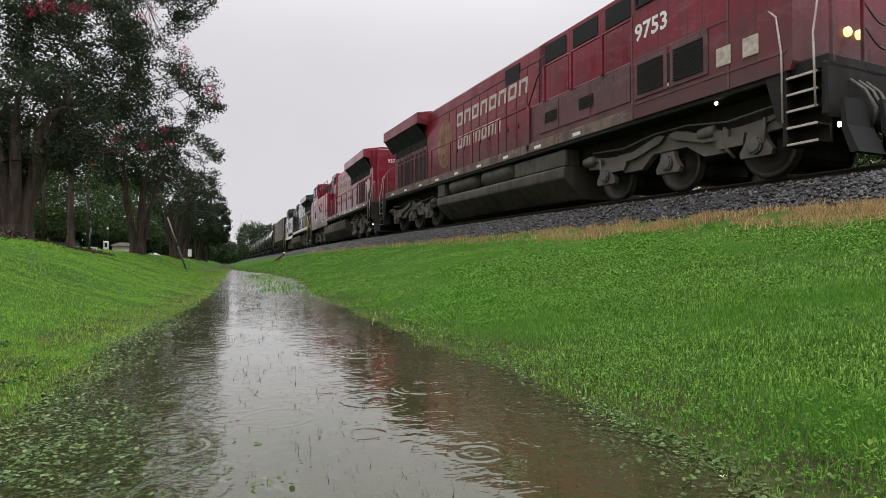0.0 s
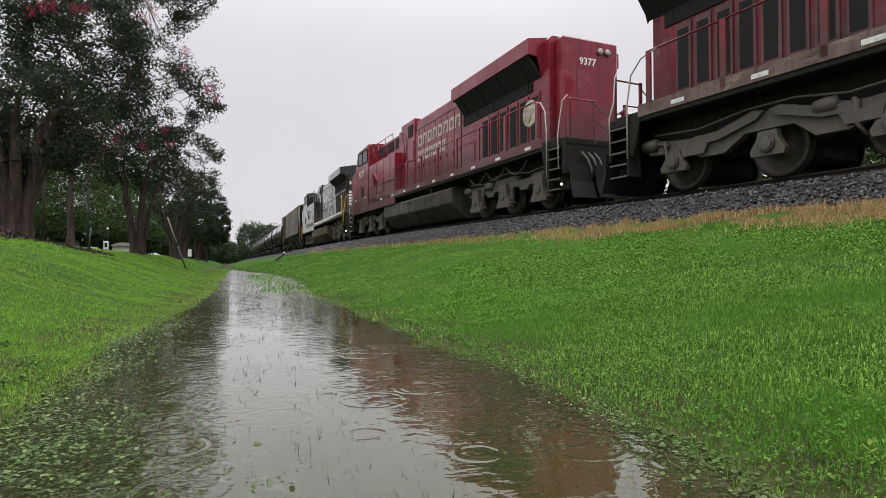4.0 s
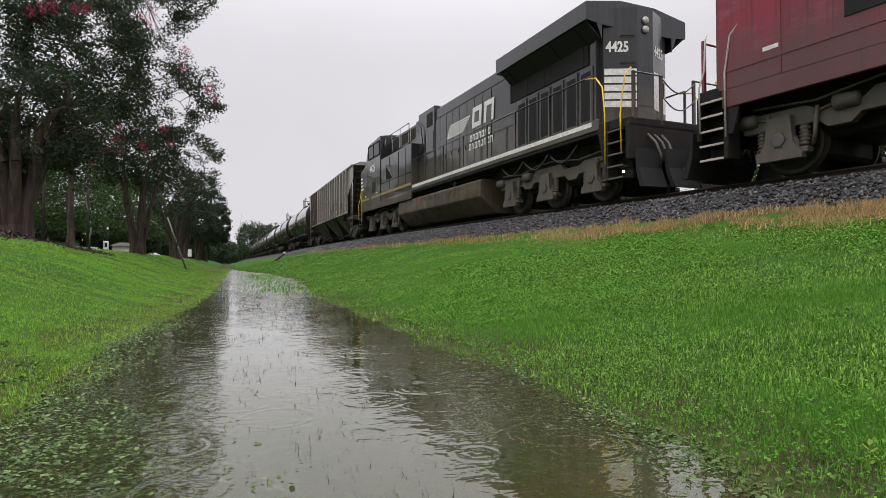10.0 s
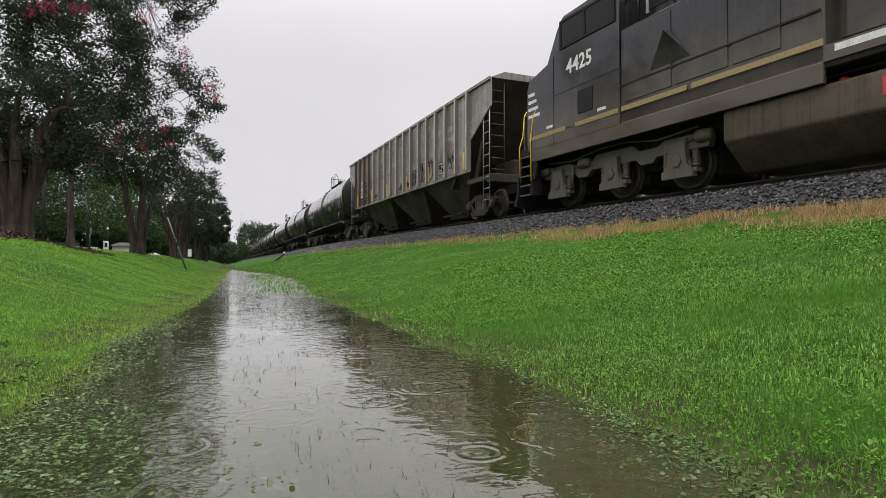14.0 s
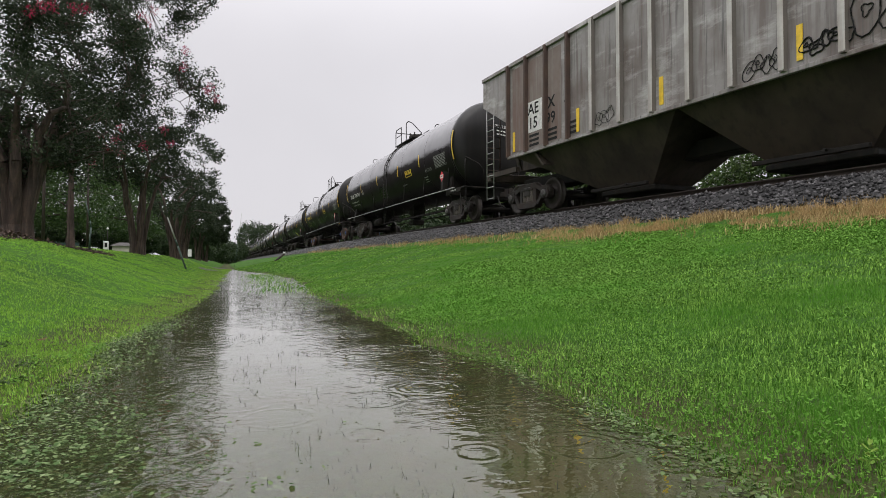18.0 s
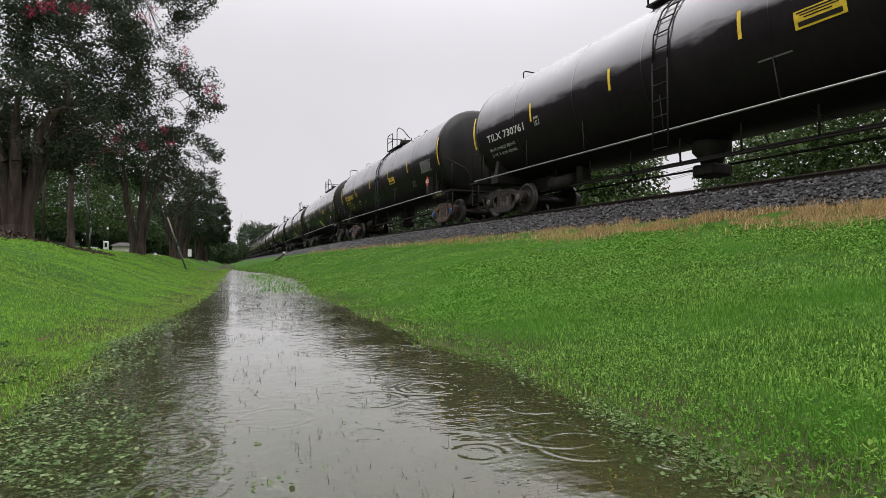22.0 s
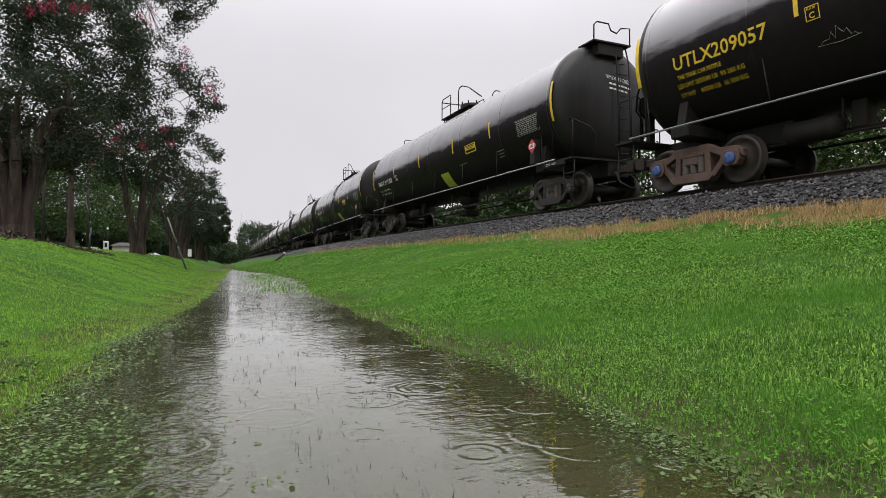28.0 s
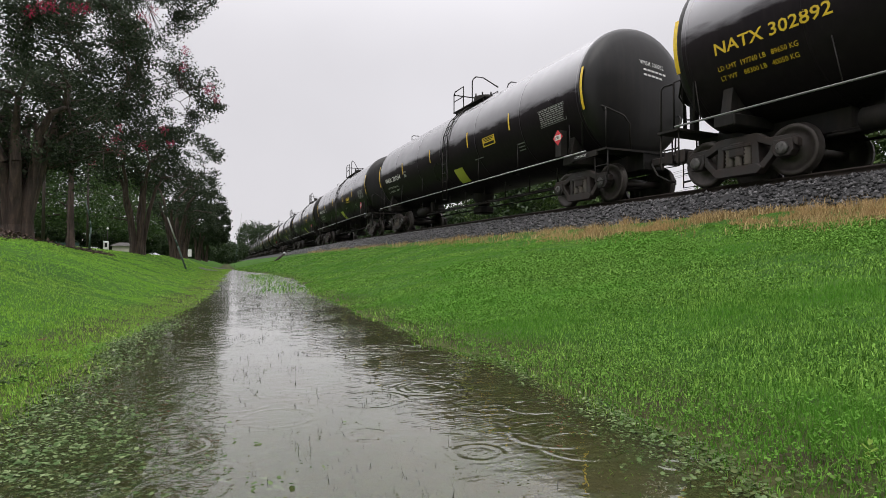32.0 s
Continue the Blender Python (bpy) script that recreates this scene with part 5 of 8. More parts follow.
        part("hood_seam", box(B(), *sorted((s * 1.118, s * 1.127)), -9.4, 2.9, 4.34, 4.37), FRAME_BLACK, loco)
        bm = B()
        for i in range(11):
            rod(bm, (s * 1.15, 2.1 - 0.62 * i, 2.6), (s * 1.15, 2.1 - 0.62 * i, 2.75), 0.014, seg=5)
        part("door_latches", bm, FRAME_BLACK, loco)
        # radiator-end screens
        pitch, wide_ = (0.47, 0.38) if grey else (0.62, 0.50)
        for y0, y1 in [(-9.5 + pitch * i, -9.5 + pitch * i + wide_) for i in range(8 if grey else 6)]:
            scr = part("screen_frame", box(B(), *sorted((s * 1.12, s * 1.155)), y0, y1, 1.92, 3.40, 0.008), low if grey else (EDGE_GREY if scheme == "black" else body), loco)
            part("screen", box(B(), *sorted((s * 1.156, s * 1.164)), y0 + 0.06, y1 - 0.06, 2.05, 3.28), GRILLE, scr)
    bm = B()
    for y in (1.6, -0.4, -2.4):
        lathe(bm, [(0.5, 4.80), (0.5, 4.92), (0.42, 4.96), (0.05, 4.96)], (0, y, 0), "z", 20)
    box(bm, -0.4, 0.4, 0.3, 1.0, 4.8, 5.02, 0.03)
    part("roof_hatches", bm, FRAME_BLACK, loco)
    for s in (-1, 1):
        for y0, y1 in ((0.7, 1.55), (3.4, 4.1), (4.2, 4.9)) if grey else ():
            part("hood_vent", box(B(), *sorted((s * (1.0 if y0 > 3 else 1.12), s * (1.03 if y0 > 3 else 1.15))), y0, y1, 4.1, 4.62, 0.008), GRILLE, loco)
    # overhanging radiator
    zr = 4.05 if scheme == "black" else 3.85
    r0, r1 = (-9.85, -5.35) if scheme == "black" else ((-10.3, -5.8) if grey else (-9.6, -4.3))
    # a thick slab over the hood, its dark intakes below the overhang
    bm = B()
    prism(bm, [(-1.1, 4.30), (1.1, 4.30), (1.6, 4.36), (1.6, 4.80), (0.55, 4.99), (-0.55, 4.99), (-1.6, 4.80), (-1.6, 4.36)], r0, r1, "y")
    rad = part("radiator", bm, body, loco)
    for s in (-1, 1):
        # screened underside and the gusset that closes its end
        bm = prism(B(), [(s * 1.14, zr - 0.08), (s * 1.56, 4.340), (s * 1.54, 4.352), (s * 1.12, zr - 0.03)], r0 + 0.06, r1 - 0.20, "y")
        part("radiator_screen", bm, GRILLE, rad)
        for i in range(4):
            y = r0 + (r1 - r0) * (i + 0.5) / 4
            part("screen_bar", prism(B(), [(s * 1.145, zr - 0.10), (s * 1.565, 4.325), (s * 1.56, 4.34), (s * 1.14, zr - 0.07)], y - 0.02, y + 0.02, "y"), FRAME_BLACK, rad)
        part("end_gusset", prism(B(), [(s * 1.12, zr - 0.10), (s * 1.30, 4.36), (s * 1.12, 4.36)], r0 + 0.005, r0 + 0.05, "y"), body, rad)
        part("intake_panel", box(B(), *sorted((s * 1.118, s * 1.15)), r0 + 0.5, r1 - 0.1, 3.46, zr - 0.02, 0.008), GRILLE, rad)
        for i in range(5):
            y = r0 + 0.7 + (r1 - r0 - 0.9) * i / 4
            part("intake_bar", box(B(), *sorted((s * 1.15, s * 1.165)), y - 0.02, y + 0.02, 3.47, zr - 0.03), FRAME_BLACK, rad)
    # end of the long hood: narrower upper part with number and lamps
    if scheme == "black":
        bm = prism(B(), [(-1.0, -9.74), (-0.25, -10.10), (0.25, -10.10), (1.0, -9.74), (1.0, -9.5), (-1.0, -9.5)], 1.74, 4.78, "z")
    else:
        bm = box(B(), -0.95, 0.95, -10.35, -9.95, 1.74, 4.75, 0.06)
    part("hood_end", bm, body, loco)
    # fuel tank
    bm = B()
    top = 1.0 if grey else 1.28
    # upright flank, long slanting belly, both edges rounded
    top_arc = [(1.39 + 0.08 * math.cos(q), top - 0.08 + 0.08 * math.sin(q)) for q in np.linspace(math.pi / 2, 0, 5)]
    knee = [(1.37 + 0.10 * math.cos(q), 0.74 + 0.10 * math.sin(q)) for q in np.linspace(0, -0.95, 6)]
    low_arc = [(0.80 + 0.20 * math.cos(q), 0.36 + 0.20 * math.sin(q)) for q in np.linspace(-0.95, -math.pi / 2, 5)]
    half_ = top_arc + knee + low_arc
    prism(bm, half_ + [(-x, z) for x, z in reversed(half_)], -4.05, 4.25, "y", True)
    for f in bm.faces:
        if len(f.verts) > 4:
            f.smooth = False
    if not grey:
        for q in (-1, 1):
            part("sight_glass", box(B(), *sorted((q * 1.47, q * 1.485)), 1.55, 1.63, 0.88, 1.16, 0.004), PLACARD if scheme == "black" else STEEL, loco)
            part("fuel_filler_cap", lathe(B(), [(0.04, 0), (0.04, 0.16), (0.075, 0.16), (0.075, 0.24), (0.02, 0.26)], (q * 1.3, -1.6, top - 0.01), "z", 12), STEEL, loco)
            part("fuel_filler_cap", lathe(B(), [(0.02, 0), (0.07, 0.01), (0.07, 0.08), (0.03, 0.10)], (q * 1.2, 2.3, top), "z", 12), PLACARD, loco)
    part("fuel_tank", bm, fuel, loco)
    if not grey:
        # spilt oil that ran down the flank below the filler
        run = random.Random(number)
        for k in range(120):
            y, w, z = run.uniform(-3.2, 1.4), run.uniform(0.005, 0.013), run.uniform(1.12, 1.195)
            d = run.uniform(0.10, 0.42) * math.exp(-((y + 0.8) / 1.9) ** 2)
            bm = B()
            bm.faces.new([bm.verts.new((side * 1.4735, y + side * a * w, b)) for a, b in ((-1, z), (-0.7, z - d * 0.6), (0.0, z - d), (0.7, z - d * 0.5), (1, z))])
            part("oil_streak", bm, FRAME_BLACK, loco)
    if grey:
        for s in (-1, 1):
            part("air_reservoir", lathe(B(), [(0.03, -1.18), (0.22, -1.1), (0.34, -0.92), (0.34, 0.92), (0.22, 1.1), (0.03, 1.18)], (s * 1.10, -2.05, 1.30), "y", 20), fuel, loco)
            part("air_reservoir", lathe(B(), [(0.03, -1.12), (0.22, -1.04), (0.34, -0.86), (0.34, 0.86), (0.22, 1.04), (0.03, 1.12)], (s * 1.10, 0.45, 1.30), "y", 20), fuel, loco)
            part("battery_box", box(B(), *sorted((s * 0.95, s * 1.42)), 1.68, 4.25, 1.0, 1.45, 0.03), fuel, loco)
            part("tank_end_block", box(B(), *sorted((s * 0.95, s * 1.44)), -4.05, -3.4, 1.0, 1.52, 0.03), fuel, loco)
    else:
        bm = B()
        for s in (-1, 1):
            tube(bm, [(s * 1.2, -4.0, 1.44), (s * 1.2, 4.2, 1.44)], 0.03)
            lathe(bm, [(0.06, -0.05), (0.09, 0), (0.06, 0.05)], (s * 1.4, -1.6, 1.48), "x", 10)
        part("fuel_filler", bm, FRAME_BLACK, loco)
        for s in (-1, 1):
            for i in range(3):
                a, b = -5.2 - 1.3 * i, -6.5 - 1.3 * i
                pts = [(s * 1.32, a + (b - a) * u, 1.46 - 0.34 * math.sin(math.pi * u)) for u in np.linspace(0, 1, 7)]
                part("slung_cable", tube(B(), pts, 0.02), ROPE, loco)
    ys = (5.55, 7.5, 9.55)
    loco_bogie(loco, ys, TRUCK_GREY, coil)
    loco_bogie(loco, tuple(-y for y in ys[::-1]), TRUCK_GREY, coil)
    end_deck(loco, -11.15, -1, body, rail_mat, not grey)
    end_deck(loco, 11.0, 1, body, rail_mat, grey)
    for s in (-1, 1):
        handrail(loco, s, -9.9, 2.6, 1.8, hood_rail_mat, wide=0.03 if scheme == "black" else 0.065)
    bm = lathe(B(), [(0.032, 0), (0.032, 0.03), (0.015, 0.035)], (side * 1.5, 9.0, 1.42), "x", 12)
    part("ground_lamp", bm, LAMP_ON, loco)
    # lettering on the side that is seen
    d = -1 if side < 0 else 1
    xs = side * (W + 0.006)

    def at(y0, z0, x=xs):
        return flat_map(x, y0, z0, side)
    ncol = WHITE
    bm = write_on(B(), number, 0.52 if not grey else 0.5, at(8.75 if side < 0 else 6.95, 3.28), 0.012, 0.95)
    part("road_number", bm, ncol, loco)
    hx_ = side * 1.147
    if scheme != "black":
        name_blocks(loco, 8, flat_map(hx_, 0.3 if side < 0 else -2.92, 3.58, side), 4.5 if side < 0 else 5.05, 0.48, CREAM)
        name_blocks(loco, 7, flat_map(hx_, 0.35 if side < 0 else -2.83, 2.72 if side > 0 else 2.92, side), 3.15 if side < 0 else 3.3, 0.46, CREAM)
    else:
        for k in range(6):
            v = 0.085 * k
            sl = flat_map(hx_, -0.55, 3.30, side)
            part("stripe", bars_on(B(), [(0.06 * k, 1.55 + 0.1 * k, v, v + 0.055)], sl), WHITE, loco)
        name_blocks(loco, 2, flat_map(hx_, -2.75, 3.25, side), 1.8, 0.72, WHITE)
        name_blocks(loco, 7, flat_map(hx_, -2.58, 2.80, side), 1.6, 0.23, WHITE)
        name_blocks(loco, 8, flat_map(hx_, -2.50, 2.50, side), 1.85, 0.23, WHITE)
        part("white_stripe", bars_on(B(), [(0, 12.2, 0, 0.11)], flat_map(side * 1.536, 2.25, 1.72, side)), WHITE, loco)
        part("yellow_stripe", bars_on(B(), [(0, 1.6, 0, 0.11), (2.0, 3.5, 0, 0.11), (3.6, 5.4, 0, 0.11), (5.5, 8.0, 0, 0.11)], flat_map(side * 1.563, 10.4, 1.86, side)), OCHRE, loco)
        for q in (-1, 1):
            # the two slanting faces of the hood end; u runs from the viewer's left
            def face(u, v, q=q):
                f = u / 0.83 if q < 0 else 1 - u / 0.83
                return (q * (1.0 - 0.75 * f) + q * 0.004, -9.74 - 0.36 * f - 0.008, v)
            if q < 0:
                for k in range(5):
                    part("end_stripe", bars_on(B(), [(0.02, 0.81, 2.30 + 0.2 * k, 2.455 + 0.2 * k)], face), WHITE, loco)
            else:
                part("end_panel", bars_on(B(), [(0.03, 0.8, 2.30, 3.25)], face), WHITE, loco, "white panel with a dark emblem")
                part("end_emblem", bars_on(B(), [(0.35, 0.6, 2.45, 2.95), (0.5, 0.72, 2.75, 3.12)], lambda u, v: tuple(c + d for c, d in zip(face(u, v), (0.006, -0.006, 0)))), GRILLE, loco)
            part("end_number", write_on(B(), number, 0.36, lambda u, v: face(0.06 + u, 3.68 + v), 0.012, 0.78), WHITE, loco)
        for z in (4.25, 4.48):
            part("headlight", lathe(B(), [(0.1, 0), (0.1, -0.04), (0.07, -0.06), (0.01, -0.065)], (0, -10.10, z), "y", 14), STEEL, loco)
        for z in (3.4, 4.06):
            part("grab_iron", tube(B(), [(-0.62, -9.92, z), (-0.64, -9.98, z), (-0.36, -10.12, z), (-0.32, -10.06, z)], 0.012), FRAME_BLACK, loco)
        bm = B()
        for k in range(4):
            bars_on(bm, [(0, 0.55 - 0.08 * k, 0, 0.09)], flat_map(xs, 10.44, 2.5 + 0.2 * k, side))
        part("nose_stripes", bm, WHITE, loco)
    if scheme == "bright":
        bm = write_on(B(), number, 0.28, lambda u, v: (-0.40 + u, -10.356, 4.0 + v), 0.008)
        part("end_number", bm, WHITE, loco)
        for q in (-0.13, 0.13):
            part("headlight", lathe(B(), [(0.095, 0), (0.095, -0.05), (0.065, -0.065), (0.01, -0.07)], (0.42 + q, -10.36, 4.42), "y", 14), STEEL, loco)
        bm = lathe(B(), [(0.36, side * 1.157), (0.40, side * 1.157), (0.40, side * 1.166), (0.36, side * 1.166)], (0, -9.0, 2.85), "x", 28)
        tube(bm, [(side * 1.162, -9.0 + 0.05, 2.6), (side * 1.162, -9.1, 2.85), (side * 1.162, -8.95, 3.1)], 0.03)
        part("round_emblem", bm, CREAM, loco)
    if grey:
        bm = B()
        prism(bm, [(-4.0 + 0.72 * math.cos(a), 3.15 + 0.95 * math.sin(a)) for a in np.linspace(0, 6.283, 25)[:-1]], *sorted((side * 1.142, side * 1.150)))
        part("shield_emblem", bm, GOLD, loco, "worn gold shield")
        bm = B()
        for u in (0.0, 0.55):
            box(bm, *sorted((side * 1.552, side * 1.572)), 9.05 + u, 9.36 + u, 2.05, 2.40, 0.01)
        part("faded_plate", bm, CREAM, loco)
        for q in (-0.16, 0.16):
            part("headlight", lathe(B(), [(0.085, 0.0), (0.085, 0.05), (0.06, 0.07), (0.01, 0.075)], (q, 10.5, 2.42), "y", 14), LAMP_WARM, loco)
    for i in range(9 if scheme != "black" else 0):
        part("reflector", bars_on(B(), [(0, 0.32, 0, 0.085)], flat_map(side * 1.533, -9.3 + 1.75 * i, 1.66, side)), WHITE, loco)
    for y in (7.6, 9.6):
        part("reflector", bars_on(B(), [(0, 0.30, 0, 0.07)], flat_map(xs, y, 2.05, side)), WHITE, loco)
    return loco


# ---- covered hopper car ----
def hopper_car():
    car = thing("hopper_car", "weathered light grey covered hopper with ribbed sides and graffiti", "hopper car")
    Hs, Hr, W, z0, z1 = 7.6, 9.14, 1.6, 1.60, 4.34
    bm = B()
    # side sheets with the flared corners at both ends
    for s in (-1, 1):
        prism(bm, [(-Hs, z0), (Hs, z0), (Hs, 2.6), (Hr, 3.45), (Hr, z1), (-Hr, z1), (-Hr, 3.45), (-Hs, 2.6)], *sorted((s * W, s * (W - 0.05))))
    part("side_sheet", bm, HOPPER_GREY, car)
    bm = B()
    prism(bm, [(-W, z1), (W, z1), (1.1, z1 + 0.22), (-1.1, z1 + 0.22)], -Hr, Hr, "y")
    part("roof", bm, HOPPER_GREY, car)
    for s in (-1, 1):
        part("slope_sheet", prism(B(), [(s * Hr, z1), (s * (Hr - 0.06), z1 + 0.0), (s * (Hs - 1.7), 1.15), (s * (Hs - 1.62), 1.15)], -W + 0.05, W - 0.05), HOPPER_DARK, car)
    first = None
    for s in (-1, 1):
        for i in range(17):
            y = -Hs + 0.05 + (2 * Hs - 0.1) * i / 16
            if i == 0:
                bm = prism(B(), [(-0.045, s * W), (0.045, s * W), (0.035, s * (W + 0.12)), (-0.035, s * (W + 0.12))], z0, z1 - 0.02, "z")
                for v in bm.verts:
                    v.co = Vector((v.co.y, v.co.x, v.co.z))
                bmesh.ops.recalc_face_normals(bm, faces=bm.faces)
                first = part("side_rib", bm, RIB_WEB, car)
                first.matrix_basis = pose(0, y, 0)
                rusty = first.data.copy()
                rusty.materials[0] = RIB_RUST
            else:
                rib = alike("side_rib", first, car, pose(0, y, 0))
                if 4.2 < y < 7.7:
                    rib.data = rusty
    for s in (-1, 1):
        cap = None
        for i in range(17):
            y = -Hs + 0.05 + (2 * Hs - 0.1) * i / 16
            if 4.2 < y < 7.7:
                continue
            if cap is None:
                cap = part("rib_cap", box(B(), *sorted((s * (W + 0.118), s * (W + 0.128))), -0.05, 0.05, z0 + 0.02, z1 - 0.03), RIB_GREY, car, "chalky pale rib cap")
                cap.matrix_basis = pose(0, y, 0)
            else:
                alike("rib_cap", cap, car, pose(0, y, 0))
    bm = B()
    for s in (-1, 1):
        box(bm, *sorted((s * (W - 0.02), s * (W + 0.06))), -Hs, Hs, z0 - 0.06, z0 + 0.02, 0.01)
        box(bm, *sorted((s * (W - 0.02), s * (W + 0.06))), -Hr, Hr, z1 - 0.08, z1 + 0.03, 0.01)
    part("side_sill", bm, HOPPER_GREY, car)
    # three sloping bays with outlet gates
    for ta, tb, ba, bb in ((-7.45, -3.0, -5.5, -4.0), (-3.0, 1.4, -1.7, 0.0), (1.4, 7.45, 2.9, 4.5)):
        bm = B()
        yc = (ba + bb) / 2
        top = [(-1.52, ta), (1.52, ta), (1.52, tb), (-1.52, tb)]
        bot = [(-0.62, ba), (0.62, ba), (0.62, bb), (-0.62, bb)]
        tv = [bm.verts.new((x, y, 1.6)) for x, y in top]
        bv = [bm.verts.new((x, y, 0.30)) for x, y in bot]
        fs = [bm.faces.new(tv), bm.faces.new(bv[::-1])]
        for i in range(4):
            fs.append(bm.faces.new((tv[i], bv[i], bv[(i + 1) % 4], tv[(i + 1) % 4])))
        bmesh.ops.recalc_face_normals(bm, faces=fs)
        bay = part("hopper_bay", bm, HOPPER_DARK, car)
        bm = box(B(), -0.68, 0.68, ba - 0.10, bb + 0.10, 0.16, 0.30, 0.03)
        tube(bm, [(-1.05, yc - 0.35, 0.33), (1.05, yc - 0.35, 0.33)], 0.03)
        box(bm, -0.98, -0.90, ba - 0.15, bb + 0.15, 0.26, 0.34, 0.01)
        part("outlet_gate", bm, FRAME_BLACK, bay)
    bm = box(B(), -0.3, 0.3, -9.2, 9.2, 0.78, 1.15, 0.02)
    part("centre_sill", bm, FRAME_BLACK, car)
    for s in (-1, 1):
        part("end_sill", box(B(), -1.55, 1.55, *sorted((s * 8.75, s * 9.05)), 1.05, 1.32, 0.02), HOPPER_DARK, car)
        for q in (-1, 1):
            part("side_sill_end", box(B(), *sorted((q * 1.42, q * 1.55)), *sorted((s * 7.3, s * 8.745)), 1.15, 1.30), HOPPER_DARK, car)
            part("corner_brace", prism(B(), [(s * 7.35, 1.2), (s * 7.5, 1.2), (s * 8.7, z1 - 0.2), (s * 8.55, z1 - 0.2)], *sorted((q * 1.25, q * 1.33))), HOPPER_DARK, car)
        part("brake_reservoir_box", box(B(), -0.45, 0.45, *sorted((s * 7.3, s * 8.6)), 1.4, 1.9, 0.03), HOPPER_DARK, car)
        for q in (-1, 1):
            bm = B()
            for y in (s * 8.55, s * 8.98):
                tube(bm, [(q * 1.56, y, 0.45), (q * 1.56, y, z1 - 0.05)], 0.02)
            for k in range(11):
                z = 0.5 + 0.36 * k
                tube(bm, [(q * 1.56, s * 8.55, z), (q * 1.56, s * 8.98, z)], 0.016)
            part("side_ladder", bm, STEEL, car)
            bm = B()
            for k in range(8):
                z = 1.45 + 0.36 * k
                tube(bm, [(q * 1.5, s * 9.02, z), (q * 1.05, s * 9.02, z)], 0.016)
            tube(bm, [(q * 1.05, s * 9.02, 1.2), (q * 1.05, s * 9.02, z1 + 0.1)], 0.02)
            part("end_ladder", bm, RIB_RUST, car)
        coupler(car, s * 9.92, s)
        bogie_parts(car, s * 7.38, 0.457, 1.75, 0)
    bm = B()
    box(bm, -0.35, 0.35, -8.9, 8.9, z1 + 0.26, z1 + 0.31)
    for y in np.arange(-8.4, 8.5, 1.2):
        box(bm, -0.3, 0.3, y - 0.03, y + 0.03, z1 + 0.15, z1 + 0.27)
    part("roof_walk", bm, STEEL, car)
    # writing
    put = flat_map(-W - 0.012, 0, 0, -1)
    for y0, y1, mt in ((5.86, 6.58, HOPPER_RUST), (5.05, 5.77, HOPPER_RUST), (6.68, 7.38, HOPPER_RUST)):
        part("patch_panel", box(B(), -W - 0.006, -W + 0.01, y0, y1, 1.7, 4.15), mt, car, "rust-stained panel")
    part("stencil_patch", box(B(), -W - 0.010, -W + 0.01, 5.9, 6.56, 2.12, 2.98), WHITE, car)
    for text, y, z, mt in (("AE", 6.55, 2.62, GRILLE), ("15", 6.53, 2.22, GRILLE), ("X", 5.62, 2.60, GRILLE), ("99", 5.72, 2.18, GRILLE), ("7", 4.92, 2.34, GRILLE)):
        part("car_number", write_on(B(), text, 0.44, flat_map(-W - 0.016, y, z, -1), 0.008, 1.0), mt, car)
    for c in range(3):
        for r in range(3):
            part("small_print", bars_on(B(), [(0.0, 0.46, 0, 0.07)], flat_map(-W - 0.014, 6.5 - c * 0.82, 1.98 - 0.13 * r, -1)), GRILLE, car)
    for y in (7.3, 4.37, 1.69, -1.19, -3.86, -7.13):
        part("yellow_strip", box(B(), -W - 0.02, -W - 0.004, y - 0.05, y + 0.05, 1.72, 2.3), YELLOW, car)
    rng = random.Random(8)
    # one large outlined tag and some small ones, mark by mark
    for y, z, n, wd, ht, r in ((-2.2, 2.16, 6, 0.25, 0.36, 0.012), (-1.3, 1.9, 5, 0.10, 0.12, 0.015), (-0.3, 1.85, 4, 0.11, 0.15, 0.009), (-6.0, 2.15, 2, 0.17, 0.30, 0.009), (3.6, 1.9, 3, 0.12, 0.15, 0.007)):
        for k in range(n):
            cy, cz, n0, lobes = y - wd * 1.5 * k, z + rng.uniform(-0.06, 0.06), rng.uniform(0, 6), rng.choice((2, 3, 3, 4))
            a, b = wd * rng.uniform(0.95, 1.2), ht * rng.uniform(0.85, 1.1)

            def loop(scale, dy, dz, wave):
                out = []
                for q in np.linspace(0, 6.283, 19):
                    g = scale * (1 + wave * math.sin(lobes * q + n0))
                    out.append((-W - 0.014, cy + dy + a * g * math.cos(q) - 0.12 * b * g * math.sin(q), cz + dz + b * g * math.sin(q)))
                return out
            bm = tube(B(), loop(1.0, 0, 0, 0.17), r, 4)
            if k % 3 != 2:
                tube(bm, loop(0.28, 0.1 * a, 0.1 * b, 0.3), r * 0.8, 4)
            else:
                tube(bm, loop(0.62, 0, 0.02, 0.4)[:9], r * 0.8, 4)
            part("graffiti", bm, GRILLE, car, "black outlined graffiti letter")
    bm = B()
    part("stencil_field", bars_on(B(), [(-0.04, 0.54, -0.04, 0.44)], flat_map(-W - 0.009, -4.9, 1.84, -1)), GRILLE, car)
    for r in ((0, 0.5, 0, 0.03), (0, 0.5, 0.37, 0.4), (0, 0.03, 0, 0.4), (0.47, 0.5, 0, 0.4), (0.24, 0.26, 0, 0.4), (0.06, 0.2, 0.1, 0.14), (0.3, 0.44, 0.22, 0.26)):
        bars_on(bm, [r], flat_map(-W - 0.013, -4.9, 1.84, -1))
    part("stencil_box", bm, WHITE, car)
    return car
